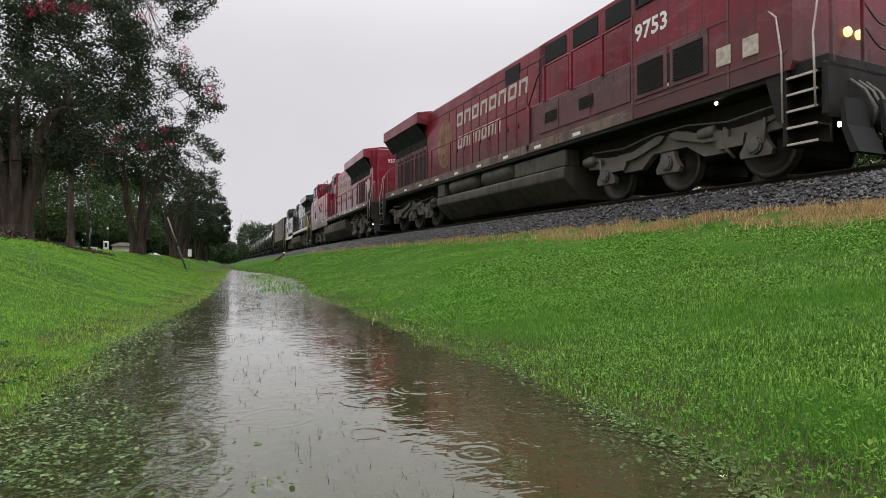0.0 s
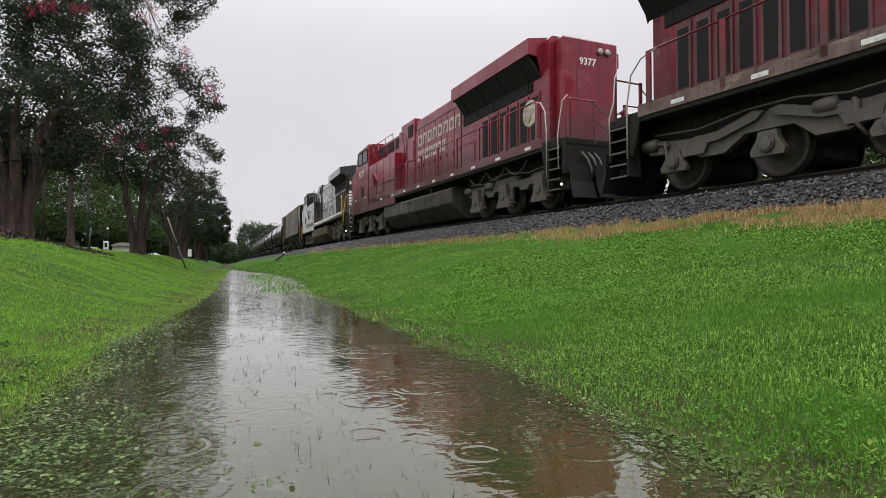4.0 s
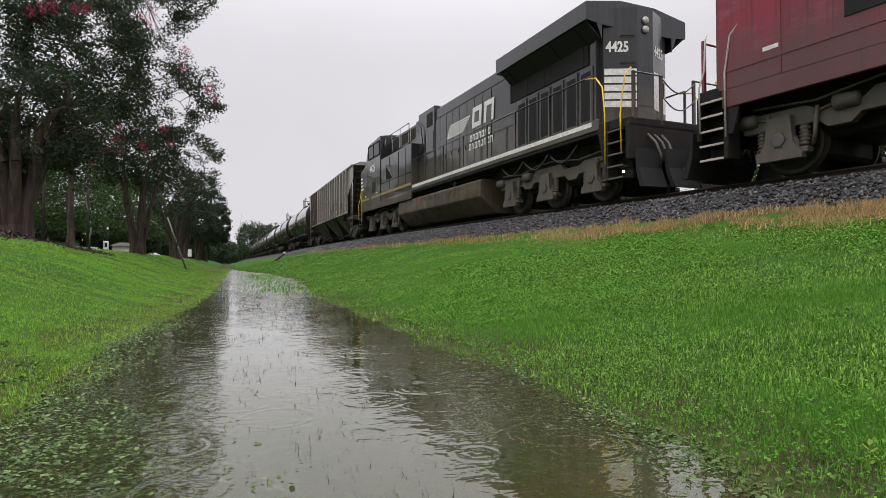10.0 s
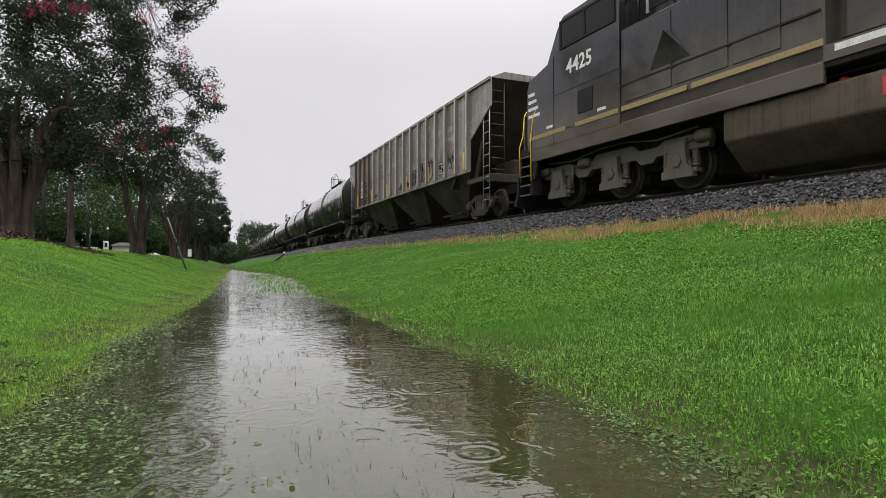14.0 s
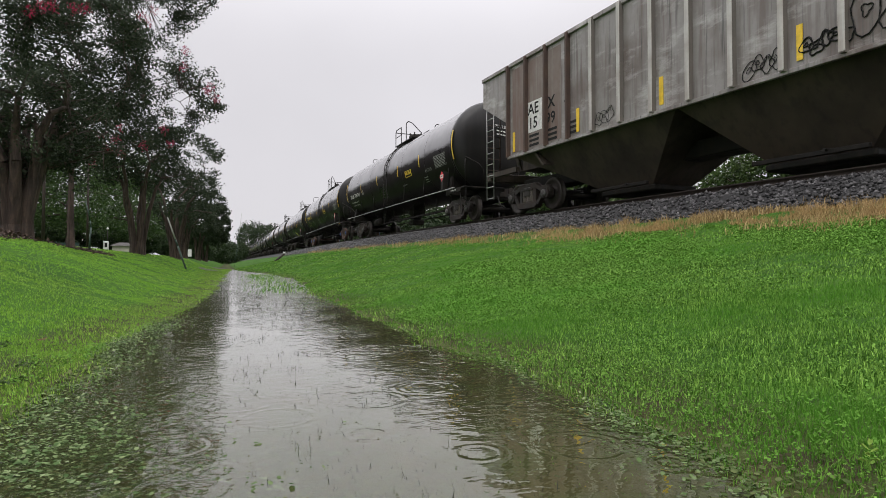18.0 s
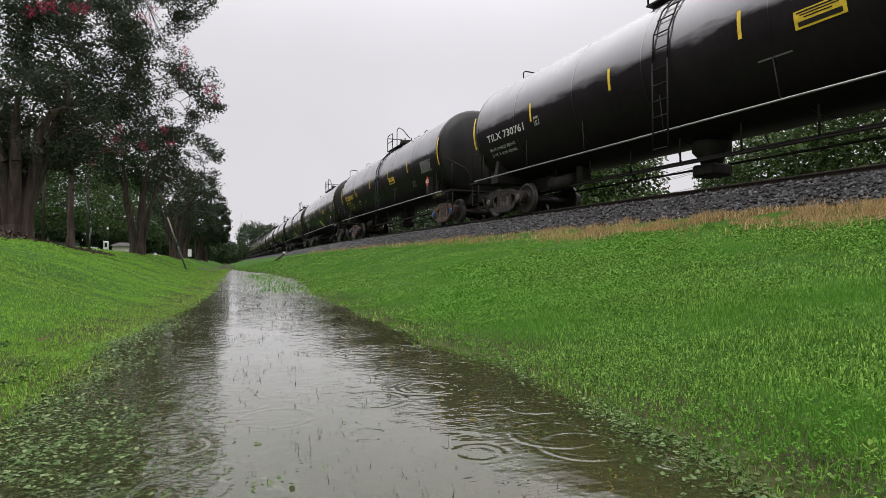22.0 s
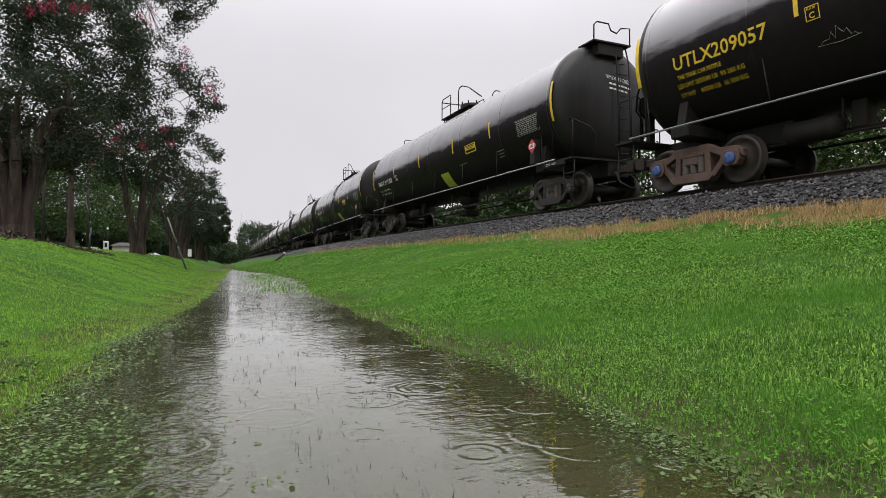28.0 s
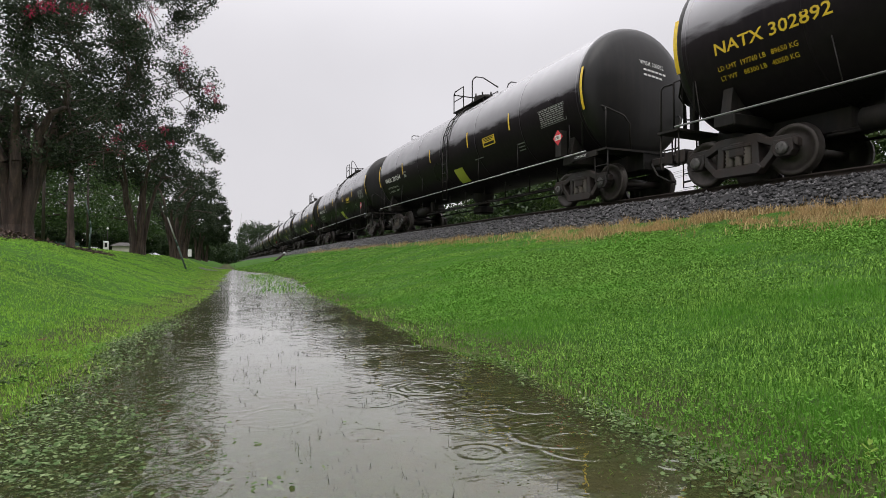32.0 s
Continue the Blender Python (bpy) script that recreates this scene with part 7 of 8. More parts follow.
def low_wall():
    ob = thing("garden_shed", "low pale shed with a dark hipped roof beyond the lawn", "shed")
    z = float(ground_z(-9, 60)) - 0.05
    pale = plain("cream_render", (0.45, 0.42, 0.36), 0.7, 0, 0.1, 4)
    dark = plain("dark_shingle", (0.05, 0.045, 0.042), 0.8, 0, 0.3, 6)
    part("wall", box(B(), -9.8, -8.4, 60, 63, z, z + 0.6, 0.02), pale, ob)
    bm = B()
    v = [bm.verts.new(p) for p in ((-10.0, 59.8, z + 0.6), (-8.2, 59.8, z + 0.6), (-8.2, 63.2, z + 0.6), (-10.0, 63.2, z + 0.6), (-9.5, 61.5, z + 0.95), (-8.8, 61.5, z + 0.95))]
    for f in ((0, 1, 5, 4), (1, 2, 5), (2, 3, 4, 5), (3, 0, 4), (3, 2, 1, 0)):
        bm.faces.new([v[i] for i in f])
    part("roof", bm, dark, ob)
    box_ = thing("meter_box", "white upright cabinet beside the shed", "cabinet")
    part("body", box(B(), -10.45, -10.05, 59.7, 60.0, z, z + 1.0, 0.03), plain("white_enamel", (0.62, 0.62, 0.6), 0.5), box_)
    part("window", box(B(), -10.35, -10.15, 59.68, 59.7, z + 0.45, z + 0.85), GRILLE, box_)
    fence = thing("fence", "dark green mesh fence along the wood's edge", "fence")
    green = plain("green_fence_mesh", (0.02, 0.05, 0.045), 0.6)
    for k in range(8):
        part("fence_panel", box(B(), -20.0 + 0.9 * k, -19.15 + 0.9 * k, 62, 62.05, z - 0.1, z + 0.9), green, fence)
        part("fence_post", rod(B(), (-20.03 + 0.9 * k, 62, z - 0.2), (-20.03 + 0.9 * k, 62, z + 1.0), 0.04, seg=6), green, fence)
    for x, y, h in ((-11.2, 66, 2.0), (-21.5, 64, 2.4)):
        lp = thing("street_lamp", "slim post lamp with a pale globe by the road", "street lamp", "post lamps")
        zz = float(ground_z(x, y))
        part("post", rod(B(), (x, y, zz - 0.2), (x, y, zz + h), 0.05, 0.04, 8), FRAME_BLACK, lp)
        part("globe", lathe(B(), [(0.04, -0.1), (0.10, -0.06), (0.12, 0.02), (0.09, 0.09), (0.02, 0.13)], (x, y, zz + h + 0.15), "z", 12), plain("pale_globe", (0.7, 0.7, 0.68), 0.4), lp)
    sign = thing("notice_board", "small white notice board far along the lawn", "sign")
    zz = float(ground_z(-3.9, 75))
    part("board", box(B(), -4.6, -3.9, 75, 75.06, zz + 0.35, zz + 1.2, 0.01), WHITE, sign)
    part("post", rod(B(), (-4.25, 75.08, zz - 0.2), (-4.25, 75.08, zz + 1.2), 0.05, seg=6), WOOD, sign)


low_wall()
# a tarred marker post by the ballast
mk = thing("marker_post", "short leaning dark timber marker beside the ballast", "post")
zz = float(ground_z(2.6, 34))
part("timber", rod(B(), (2.5, 34, zz - 0.1), (3.1, 34.1, zz + 0.42), 0.07, seg=6), TIE, mk)
part("cap", rod(B(), (3.05, 34.1, zz + 0.40), (3.16, 34.12, zz + 0.48), 0.085, seg=6), STEEL, mk)
# ---- weeds at the water's edge ----
def discs(x, y, z, r, tilt, rng, sides=6):
    n = len(x)
    a = rng.random(n)[:, None] * 6.283 + np.arange(sides)[None] * 6.283 / sides
    ta, tt = rng.random(n) * 6.283, rng.uniform(0, tilt, n)
    u, v = np.cos(a) * r[:, None], np.sin(a) * r[:, None]
    h = (u * np.cos(ta)[:, None] + v * np.sin(ta)[:, None]) * np.tan(tt)[:, None]
    V = np.stack([x[:, None] + u, y[:, None] + v, z[:, None] + h], -1)
    return V.reshape(-1, 3), (np.arange(n)[:, None] * sides + np.arange(sides)[None])


CLOVER = grass_material("clover_leaves", (0.060, 0.145, 0.020), (0.23, 0.42, 0.080), (0.105, 0.245, 0.034))
WET_LEAF = grass_material("pale_floating_leaves", (0.055, 0.100, 0.034), (0.27, 0.34, 0.17), (0.105, 0.165, 0.058))
DROWNED = grass_material("drowned_leaves", (0.045, 0.075, 0.022), (0.17, 0.19, 0.080), (0.075, 0.105, 0.034))


def clumps(rng, x, y, r, k=3):
    """Each leaf stalk carries three leaflets."""
    a = rng.random(len(x))[:, None] * 6.283 + np.arange(k)[None] * 6.283 / k
    return (x[:, None] + np.cos(a) * r[:, None] * 0.9).ravel(), (y[:, None] + np.sin(a) * r[:, None] * 0.9).ravel(), np.repeat(r, k)


def build_weeds():
    rng = np.random.default_rng(31)
    # clover in patches on both banks
    x, y = wedge(rng, 150000, 0.6, 9.0)
    el, er = edge_left(y), edge_right(y)
    patch = wobble(x, y, 1.9, 0.8) + 0.4 * wobble(x, y, 4.7, 2.0)
    near = np.minimum(np.abs(x - el), np.abs(x - er))
    keep = ((x < el - 0.01) | (x > er + 0.01)) & (track_x(y) - x > 4.4) & (((patch > 0.22 + 0.5 * rng.random(len(x))) & (x > 0)) | ((near < 0.15 + 0.14 * patch) & (y < 3.2)) | ((x > 1.0) & (y < 1.25) & (rng.random(len(x)) < 0.5))) & (rng.random(len(x)) < 0.6)
    x, y = x[keep], y[keep]
    r = 0.0026 * rng.uniform(0.7, 1.5, len(x)) * np.interp(np.hypot(x, y), [1, 3, 7], [1, 1.6, 2.6])
    x, y, r = clumps(rng, x, y, r)
    z = ground_z(x, y) + rng.uniform(0.006, 0.028, len(x))
    # the thick mat that covers the railway bank, in drifts
    px, py = [], []
    for r0, r1, many, from_ in ((1.0, 2.2, 30000, 6), (2.2, 4.2, 60000, 10), (4.2, 7.5, 70000, 20), (7.5, 12.0, 40000, 34)):
        qx, qy = wedge(rng, many, r0, r1, from_ + 9 * rng.random(many), 62)
        px.append(qx), py.append(qy)
    px, py = np.concatenate(px), np.concatenate(py)
    drift = wobble(px, py, 0.8, 2.6) + 0.6 * wobble(px, py, 2.6, 0.3)
    keep = (px > edge_right(py) + 0.04) & (track_x(py) - px > 4.15 + 0.4 * rng.random(len(px))) & (rng.random(len(px)) < 0.36 + 0.75 * drift + 0.3 * smooth01((py - 2.0) / 4))
    px, py = px[keep], py[keep]
    pr = 0.00115 * np.hypot(px, py) * rng.uniform(0.6, 1.4, len(px))
    px, py, pr = clumps(rng, px, py, pr)
    pz = ground_z(px, py) + rng.uniform(0.004, 0.034, len(px))
    x, y, z, r = (np.concatenate(q) for q in ((x, px), (y, py), (z, pz), (r, pr)))
    V, F = discs(x, y, z, r, 0.9, rng, 4)
    tagged(new("clover", mesh_of("clover", V, F, CLOVER)), "patches of wet clover among the lawn grass", "clover", kind="stuff")
    # leaves afloat along both margins, thickest on the near left
    n = 90000
    y = 0.55 + 4.2 * rng.random(n) ** 1.7
    el, er = edge_left(y), edge_right(y)
    side = rng.random(n) < 0.80
    off = np.abs(rng.normal(0, 0.22, n))
    x = np.where(side, el - 0.06 + off * np.interp(y, [0.8, 2, 6], [1.25, 0.75, 0.35]), er + 0.06 - off * np.interp(y, [0.8, 2, 6], [0.42, 0.24, 0.2]))
    keep = rng.random(n) < (0.45 + 0.55 * wobble(x, y, 6.0, 0.4)) * np.interp(y, [1.3, 2.2, 4.5], [1.0, 0.5, 0.35])
    x, y = x[keep], y[keep]
    r = 0.0026 * rng.uniform(0.4, 1.8, len(x)) ** 1.4 * np.interp(y, [1, 3, 6], [1, 1.3, 1.9])
    x, y, r = clumps(rng, x, y, r, 3)
    V, F = discs(x, y, rng.uniform(-0.026, 0.005, len(x)), r, 0.5, rng, 5)
    tagged(new("floating_leaves", mesh_of("floating_leaves", V, F, WET_LEAF)), "pale leaves afloat at the margins of the water", "leaves", kind="stuff")
    # drowned growth on the bottom
    n = 45000
    y = 0.5 + 6 * rng.random(n) ** 1.5
    x = rng.uniform(-0.45, 0.98, n)
    keep = rng.random(n) < 0.35 + 0.65 * wobble(x, y, 4.0, 1.4)
    x, y = x[keep], y[keep]
    r = 0.0042 * rng.uniform(0.5, 1.6, len(x))
    V, F = discs(x, y, ground_z(x, y) + rng.uniform(0.004, 0.02, len(x)), r, 0.4, rng)
    # those that hang just under the surface along the left margin
    sy = 0.55 + 2.6 * rng.random(26000) ** 1.5
    sx = edge_left(sy) + np.abs(rng.normal(0, 0.30, len(sy))) * np.interp(sy, [0.8, 2.2, 3.2], [1, 0.7, 0.4])
    fit = (sx < 0.02) & (rng.random(len(sy)) < 0.5 + 0.6 * wobble(sx, sy, 7.0, 0.9))
    sx, sy = sx[fit], sy[fit]
    V2, F2 = discs(sx, sy, np.maximum(ground_z(sx, sy) + 0.003, rng.uniform(-0.045, -0.008, len(sx))), 0.0058 * rng.uniform(0.4, 1.6, len(sx)), 0.6, rng)
    V, F = np.concatenate([V, V2]), np.concatenate([F, F2 + len(V)])
    tagged(new("drowned_leaves", mesh_of("drowned_leaves", V, F, DROWNED)), "drowned brown-green leaves on the ditch floor", "leaves", kind="stuff")
    # stubble that pricks through the water
    n = 2600
    y = 0.8 + 11 * rng.random(n) ** 1.6
    x = rng.uniform(-0.15, 0.8, n)
    grp = (130 * rng.random(n) ** 1.7).astype(int)
    gx, gy = rng.uniform(-0.1, 0.75, 130), 0.85 + 8 * rng.random(130) ** 1.5
    m = rng.random(n) < 0.66
    x[m], y[m] = gx[grp[m]] + rng.normal(0, 0.028, m.sum()), gy[grp[m]] + rng.normal(0, 0.06, m.sum())
    h = (0.002 + 0.015 * rng.random(n) ** 1.9) * np.interp(y, [1, 4, 12], [1, 1.6, 2.4])
    me = blades("stubble", x, y, h + 0.02, 0.0021 * rng.uniform(0.5, 1.5, n) * np.interp(y, [1, 4, 12], [1, 1.6, 3]), plain("dark_wet_stalk", (0.02, 0.024, 0.012), 0.5), rng, 0.34, np.full(n, -0.02))
    tagged(new("stubble", me), "dark grass stalks pricking through the water", "stubble", kind="stuff")
    # specks of chaff and seed on the open water
    n = 3600
    y = 0.75 + 6 * rng.random(n) ** 1.6
    x = rng.uniform(-0.45, 0.95, n)
    keep = rng.random(n) < 0.5 + 0.6 * wobble(x, y, 3.0, 0.9)
    x, y = x[keep], y[keep]
    V, F = discs(x, y, np.full(len(x), 0.0025), 0.0015 * rng.uniform(0.4, 2.0, len(x)) * np.interp(y, [1, 3, 6], [1, 1.6, 2.6]), 0.3, rng, 5)
    tagged(new("floating_chaff", mesh_of("floating_chaff", V, F, grass_material("wet_chaff", (0.015, 0.016, 0.008), (0.22, 0.20, 0.12), (0.03, 0.03, 0.015)))), "specks of chaff and seed adrift on the water", "chaff", kind="stuff")
    # a grassy island and tufts where the ditch narrows
    n = 9000
    y = rng.uniform(7.8, 20, n)
    x = rng.uniform(-0.1, 1.6, n)
    c = np.interp(y, [8, 11, 20], [0.72, 0.85, 1.0])
    keep = rng.random(n) < 0.5 * np.exp(-((x - c) / 0.33) ** 2) * (0.4 + 0.6 * (wobble(x, y, 3.3, 0.6) > -0.15))
    x, y = x[keep], y[keep]
    me = blades("island_grass", x, y, rng.uniform(0.025, 0.07, len(x)), np.full(len(x), 0.013), GRASS, rng, 0.7, np.full(len(x), -0.012))
    tagged(new("island_grass", me), "green grass standing out of the flooded ditch", "grass", kind="stuff")
    # broad-leaved weeds on the near right bank
    pale = grass_material("pale_weed", (0.16, 0.26, 0.05), (0.30, 0.40, 0.10), (0.2, 0.3, 0.06))
    for k, (wx, wy, s, mt) in enumerate(((1.05, 0.685, 0.42, pale), (1.09, 0.79, 0.38, CLOVER), (1.03, 0.77, 0.34, CLOVER), (1.15, 0.84, 0.4, CLOVER), (1.02, 0.70, 0.30, CLOVER))):
        weed = thing("weed", "small broad-leaved weed in the wet grass" if mt is CLOVER else "pale yellow-green broad-leaved weed in the wet grass", "weed", "weeds on the bank")
        z = float(ground_z(wx, wy))
        for j in range(9):
            a, t = j * 2.4, 0.35 + 0.06 * j
            d = Vector((math.cos(a) * math.cos(t), math.sin(a) * math.cos(t), math.sin(t)))
            w = Vector((-math.sin(a), math.cos(a), 0))
            p = Vector((wx, wy, z + 0.015 + 0.004 * j))
            ln, wd = 0.045 * s, 0.009 * s
            bm = B()
            v = [bm.verts.new(q) for q in (p, p + d * ln * 0.35 + w * wd, p + d * ln * 0.75 + w * wd * 0.8, p + d * ln - Vector((0, 0, 0.006)), p + d * ln * 0.75 - w * wd * 0.8, p + d * ln * 0.35 - w * wd, p + d * ln * 0.5 - Vector((0, 0, 0.003)))]
            for f in ((0, 1, 6), (1, 2, 6), (2, 3, 6), (3, 4, 6), (4, 5, 6), (5, 0, 6)):
                bm.faces.new([v[i] for i in f])
            part("leaf", bm, mt, weed)


build_weeds()


def dark_tuft(x, y, seed):
    """A low tuft of dark broad leaves in the mown lawn."""
    weed = thing("weed", "low dark-leaved weed in the mown lawn", "weed", "weeds in the lawn")
    rng = np.random.default_rng(seed)
    z = float(ground_z(x, y))
    dark = LEAF_BUSH
    for j in range(16):
        a, t, ln = rng.uniform(0, 6.283), rng.uniform(0.1, 0.9), rng.uniform(0.012, 0.028)
        p = Vector((x + rng.normal(0, 0.028), y + rng.normal(0, 0.04), z + 0.02))
        d = Vector((math.cos(a) * math.cos(t), math.sin(a) * math.cos(t), math.sin(t)))
        w = Vector((-math.sin(a), math.cos(a), 0)) * ln * 0.28
        bm = B()
        v = [bm.verts.new(q) for q in (p, p + d * ln * 0.45 + w, p + d * ln, p + d * ln * 0.45 - w, p + d * ln * 0.5 - Vector((0, 0, 0.004)))]
        for f in ((0, 1, 4), (1, 2, 4), (2, 3, 4), (3, 0, 4)):
            bm.faces.new([v[i] for i in f])
        part("leaf", bm, dark, weed)


dark_tuft(-0.66, 2.42, 3)
dark_tuft(-0.82, 2.75, 4)
dark_tuft(-0.62, 2.15, 5)


def fallen_leaf(x, y, turn):
    ob = thing("fallen_leaf", "curled red-brown fallen leaf on the lawn", "leaf")
    z = float(ground_z(x, y)) + 0.03
    bm = B()
    pts = [tuple(0.6 * c for c in p) for p in [(-0.035, 0, 0.012), (-0.01, 0.018, 0.004), (0.02, 0.014, 0.006), (0.045, 0, 0.016), (0.02, -0.014, 0.006), (-0.01, -0.018, 0.004), (0.005, 0, 0.0)]]
    v = [bm.verts.new(p) for p in pts]
    for i in range(6):
        bm.faces.new((v[i], v[(i + 1) % 6], v[6]))
    bmesh.ops.solidify(bm, geom=list(bm.faces), thickness=0.0015)
    part("blade", bm, plain("dead_leaf", (0.16, 0.06, 0.03), 0.6, 0, 0.3, 60), ob)
    ob.matrix_basis = pose(x, y, z, 8, -6, turn)


fallen_leaf(-0.76, 3.0, 30)


def mud_strip(x, y, ln, wd, seed):
    """A bare wet strip where water has washed the lawn."""
    rng = np.random.default_rng(seed)
    n = 22
    a = np.linspace(0, 6.283, n, endpoint=False)
    r = 1 + 0.22 * np.sin(a * 3 + seed) + rng.normal(0, 0.07, n)
    px, py = x + wd * r * np.cos(a), y + ln * r * np.sin(a)
    V = [(x, y, float(ground_z(x, y)) + 0.035)] + [(p, q, float(ground_z(p, q)) + 0.006) for p, q in zip(px, py)]
    F = [(0, 1 + i, 1 + (i + 1) % n) for i in range(n)]
    tagged(new("mud_patch", mesh_of("mud_patch", V, F, plain("wet_mud", (0.03, 0.026, 0.018), 0.85, 0, 0.3, 5, 0.3))), "dark wet mud strip washed across the lawn", "mud", kind="structure")


mud_strip(-0.75, 29.0, 1.6, 0.55, 1)
mud_strip(-0.35, 38.0, 2.6, 0.5, 2)


# ---- the road behind the lawn and the car that comes along it ----
ASPHALT = plain("wet_asphalt", (0.045, 0.045, 0.048), 0.35, 0, 0.2, 8)


def build_road():
    ys = np.concatenate([np.arange(18, 120, 3.0), np.geomspace(122, 500, 16)])
    V, F = [], []
    for i, y in enumerate(ys):
        for x in (-20.4, -18.5, -16.5, -14.4):
            V.append((x, y, float(ground_z(x, y)) + 0.02))
    for i in range(len(ys) - 1):
        for j in range(3):
            a = i * 4 + j
            F.append((a, a + 1, a + 5, a + 4))
    tagged(new("road", mesh_of("road", V, F, ASPHALT)), "wet grey road beyond the lawn", "road", kind="structure")


build_road()


def white_car():
    """A white estate car; -y is its front."""
    car = thing("car", "white estate car driving along the road behind the lawn", "car")
    white = plain("white_car_paint", (0.70, 0.71, 0.72), 0.25, 0, 0.05, 6, 0)
    prof = [(-2.25, 0.35), (-2.3, 0.62), (-2.15, 0.82), (-1.2, 0.98), (-0.55, 1.5), (0.2, 1.62), (1.6, 1.60), (2.15, 1.15), (2.25, 0.7), (2.2, 0.35)]
    bm = prism(B(), prof, -0.9, 0.9)
    bmesh.ops.bevel(bm, geom=list(bm.edges), offset=0.06, segments=2, affect="EDGES")
    part("body", bm, white, car)
    for s in (-1, 1):
        part("side_window", prism(B(), [(-0.95, 1.02), (-0.45, 1.45), (0.2, 1.54), (1.5, 1.52), (1.85, 1.1)], *sorted((s * 0.895, s * 0.91))), CAB_GLASS, car)
        part("headlight", box(B(), *sorted((s * 0.5, s * 0.85)), -2.30, -2.22, 0.68, 0.80, 0.02), WHITE, car)
        for y in (-1.4, 1.35):
            w = part("wheel", lathe(B(), [(0.05, s * 0.72), (0.30, s * 0.72), (0.33, s * 0.76), (0.33, s * 0.90), (0.30, s * 0.92), (0.22, s * 0.91), (0.05, s * 0.90)], (0, y, 0.33), "x", 18), GRILLE, car)
    bm = B()
    bm.faces.new([bm.verts.new(p) for p in ((-0.75, -1.17, 1.02), (0.75, -1.17, 1.02), (0.65, -0.60, 1.47), (-0.65, -0.60, 1.47))])
    part("windscreen", bm, CAB_GLASS, car)
    return car


CAR = white_car()
# ---- the train, from its head ----
def couple(ob, s, reach, turned=False):
    CARS.append((ob, s, reach, turned))
    return ob



def wire_fence():
    """Weathered posts and three wires on the far side of the line."""
    fence = thing("wire_fence", "thin weathered wire fence with posts beyond the railway", "fence")
    ys = np.arange(3.0, 48.0, 3.0)
    at = [(float(track_x(y)) + 6.0, float(y)) for y in ys]
    for x, y in at:
        z = float(ground_z(x, y))
        part("post", box(B(), x - 0.04, x + 0.04, y - 0.04, y + 0.04, z - 0.1, z + 1.45, 0.01), TRUCK_GREY, fence)
    for h in (0.55, 0.95, 1.35):
        part("wire", tube(B(), [(x - 0.05, y, float(ground_z(x, y)) + h) for x, y in at], 0.012, 5), STEEL, fence)


wire_fence()

couple(locomotive("grimy dark red diesel locomotive with worn cream lettering, leading the train", RED_OLD, paint("grimy_red_panels", (0.12, 0.034, 0.039), (0.06, 0.046, 0.043), 0.8, 0.55, 1.2, chalk=(0.17, 0.095, 0.095)), FUEL_GREY,
                  "9753", RAIL_WHITE, RED_OLD, 1, "worn", False), -42.4, 7.5, True)
couple(locomotive("bright red diesel locomotive with cream lettering, running long hood first", RED_NEW, RED_NEW, FUEL_GREY, "9377", RAIL_WHITE, RED_NEW, -1, "bright"), -18.6, 7.5)
couple(locomotive("black diesel locomotive with white stripes, running long hood first", BLACK_LOCO, BLACK_LOCO, FUEL_BROWN, "4425", YELLOW, BLACK_LOCO, -1, "black"), 5.2, 7.5)
couple(hopper_car(), 26.78, 7.38)
couple(tank_car("TILX 730761", WHITE, False, False, True, 1, 9.4, 7.15, -2.75, "AAR ST-470"), 46.1, 7.15)
couple(tank_car("UTLX 209057", YELLOW, False, False, True, 2, 9.75, 7.28, -1.85), 65.25, 7.28)
couple(tank_car("VMSX 311282", WHITE, True, True, False, 0, 9.4, 7.15, -2.75), 84.4, 7.15)
T4 = tank_car("VMSX 300052", WHITE, True, False, True, 0, 9.45, 7.2, -2.85)
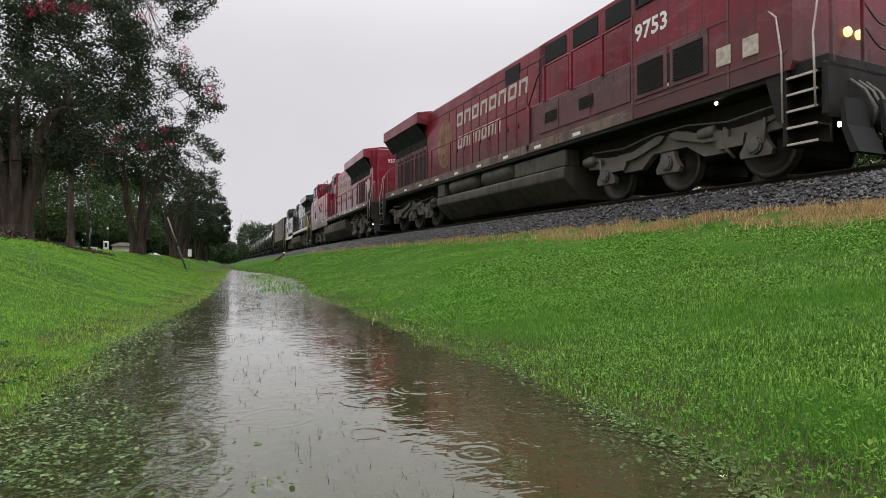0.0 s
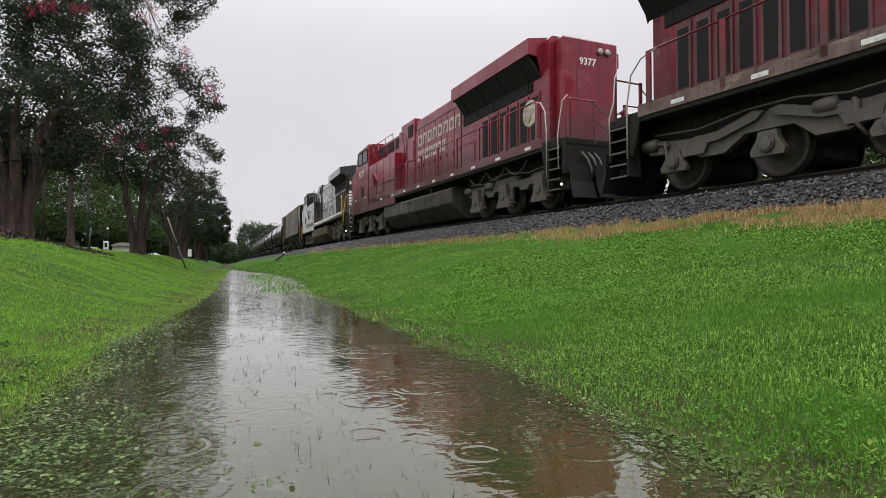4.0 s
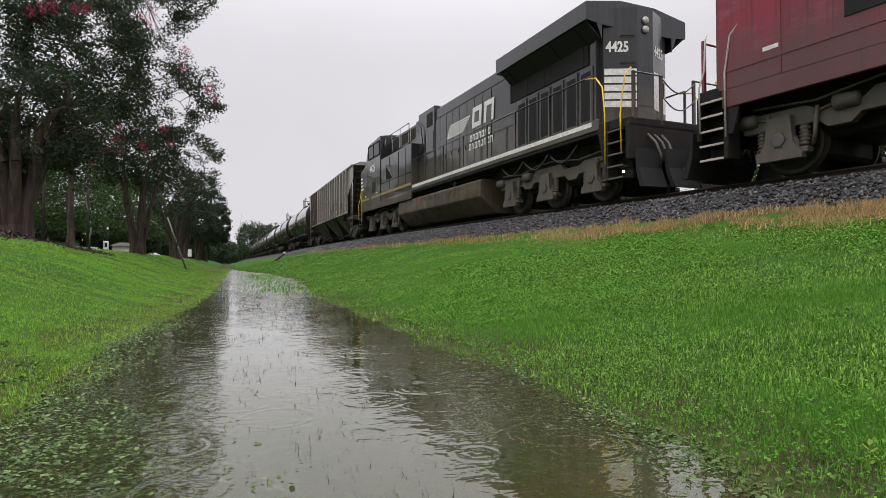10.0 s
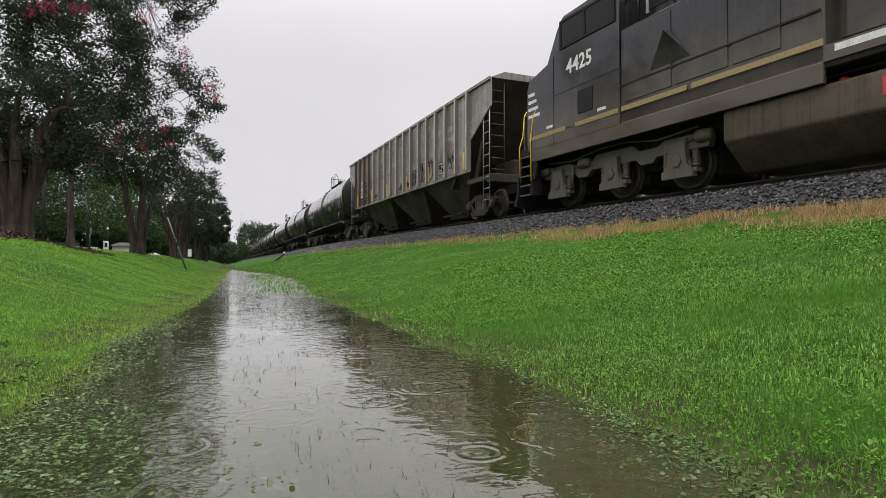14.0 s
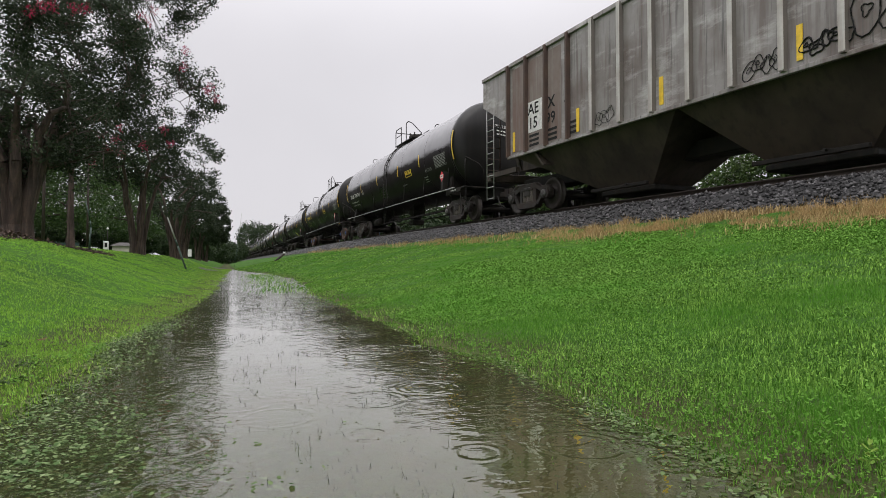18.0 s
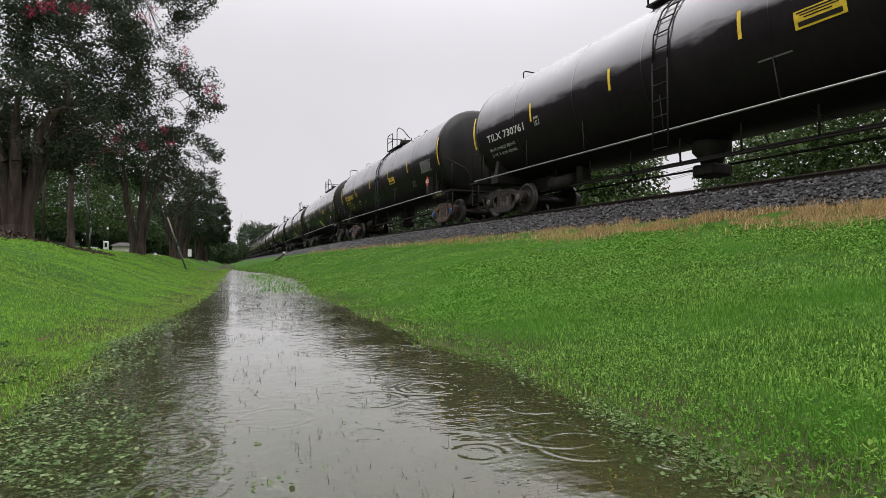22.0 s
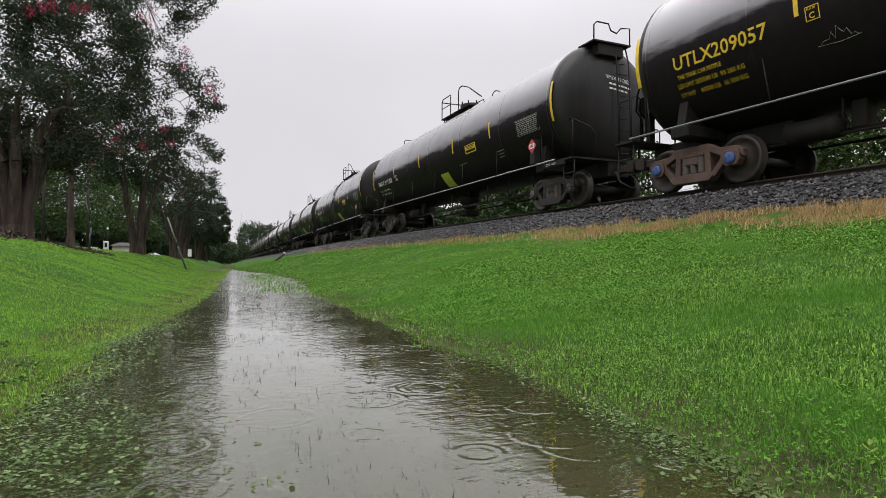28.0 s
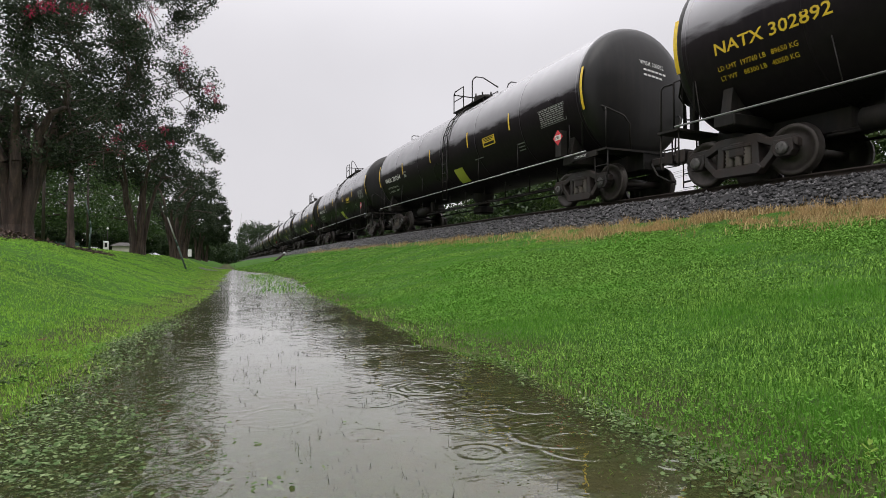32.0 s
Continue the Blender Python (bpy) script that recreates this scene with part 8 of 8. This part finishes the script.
TB = tank_car("NATX 302892", YELLOW, False, False, True, 1, 9.45, 7.2, -2.85)
s = 93.8 + 9.45
couple(T4, s, 7.2)
numbers = ["VMSX 311737", "VMSX 300244", "VMSX 311728", "VMSX 311709", "GBRX 708818", "VMSX 300205", "VMSX 300118", "VMSX 300241"]
for i in range(28):
    s += 18.9
    if i == 8:
        couple(TB, s, 7.2)
        continue
    c = copy_thing(T4, pose(0, 0, 0))
    if i < 12:
        fresh = number_meshes(numbers[i % 8], WHITE)
        for k in c.children:
            for key, me in fresh.items():
                if k.name.startswith(key):
                    k.data = me
    couple(c, s, 7.2)


def motions():
    times = [float(t) for t in range(0, 31)] + [30.5] + [30.6 + i / 30 for i in range(43)]
    times[-1] = 32.0
    for ob, s, reach, turned in CARS:
        flip = pose(0, 0, 0, 0, 0, 180) if turned else pose(0, 0, 0)
        walk(ob, [(t, car_pose(s, reach, t) @ flip) for t in times])
        # wheels roll while they are near enough to be seen turning
        if s > 90:
            continue
        for w in [c for c in ob.children_recursive if c.name.startswith("wheelset")]:
            rest = w.matrix_basis.copy()
            r = rest.translation.z
            hub = rest.translation.copy()
            rows, t = [], 0.0
            while t <= 32.0001:
                rows.append((t, Matrix.Translation(hub) @ pose(0, 0, 0, (-1 if turned else 1) * math.degrees(advance(min(t, 30.6)) / r))))
                t += 0.1
            keep = [rows[0]]
            for a, b in zip(rows, rows[1:]):
                if abs(s - advance(min(b[0], 30.6)) + SHIFT - 20) < 42:
                    keep.append(b)
                else:
                    keep.append((b[0], keep[-1][1]))
            thin = [k for i, k in enumerate(keep) if i in (0, len(keep) - 1) or k[1] != keep[i - 1][1] or k[1] != keep[i + 1][1]]
            walk(w, thin)
    # the white car
    road = [(0.0, 1000), (15.0, 480), (17.0, 381), (19.0, 267), (21.0, 183), (23.0, 138), (24.0, 104), (25.0, 79), (25.5, 69), (27.0, 39), (29.0, 0), (32.0, -60)]
    walk(CAR, [(t, pose(-17.0, y, float(ground_z(-17.0, y)) + 0.03)) for t, y in road])


motions()
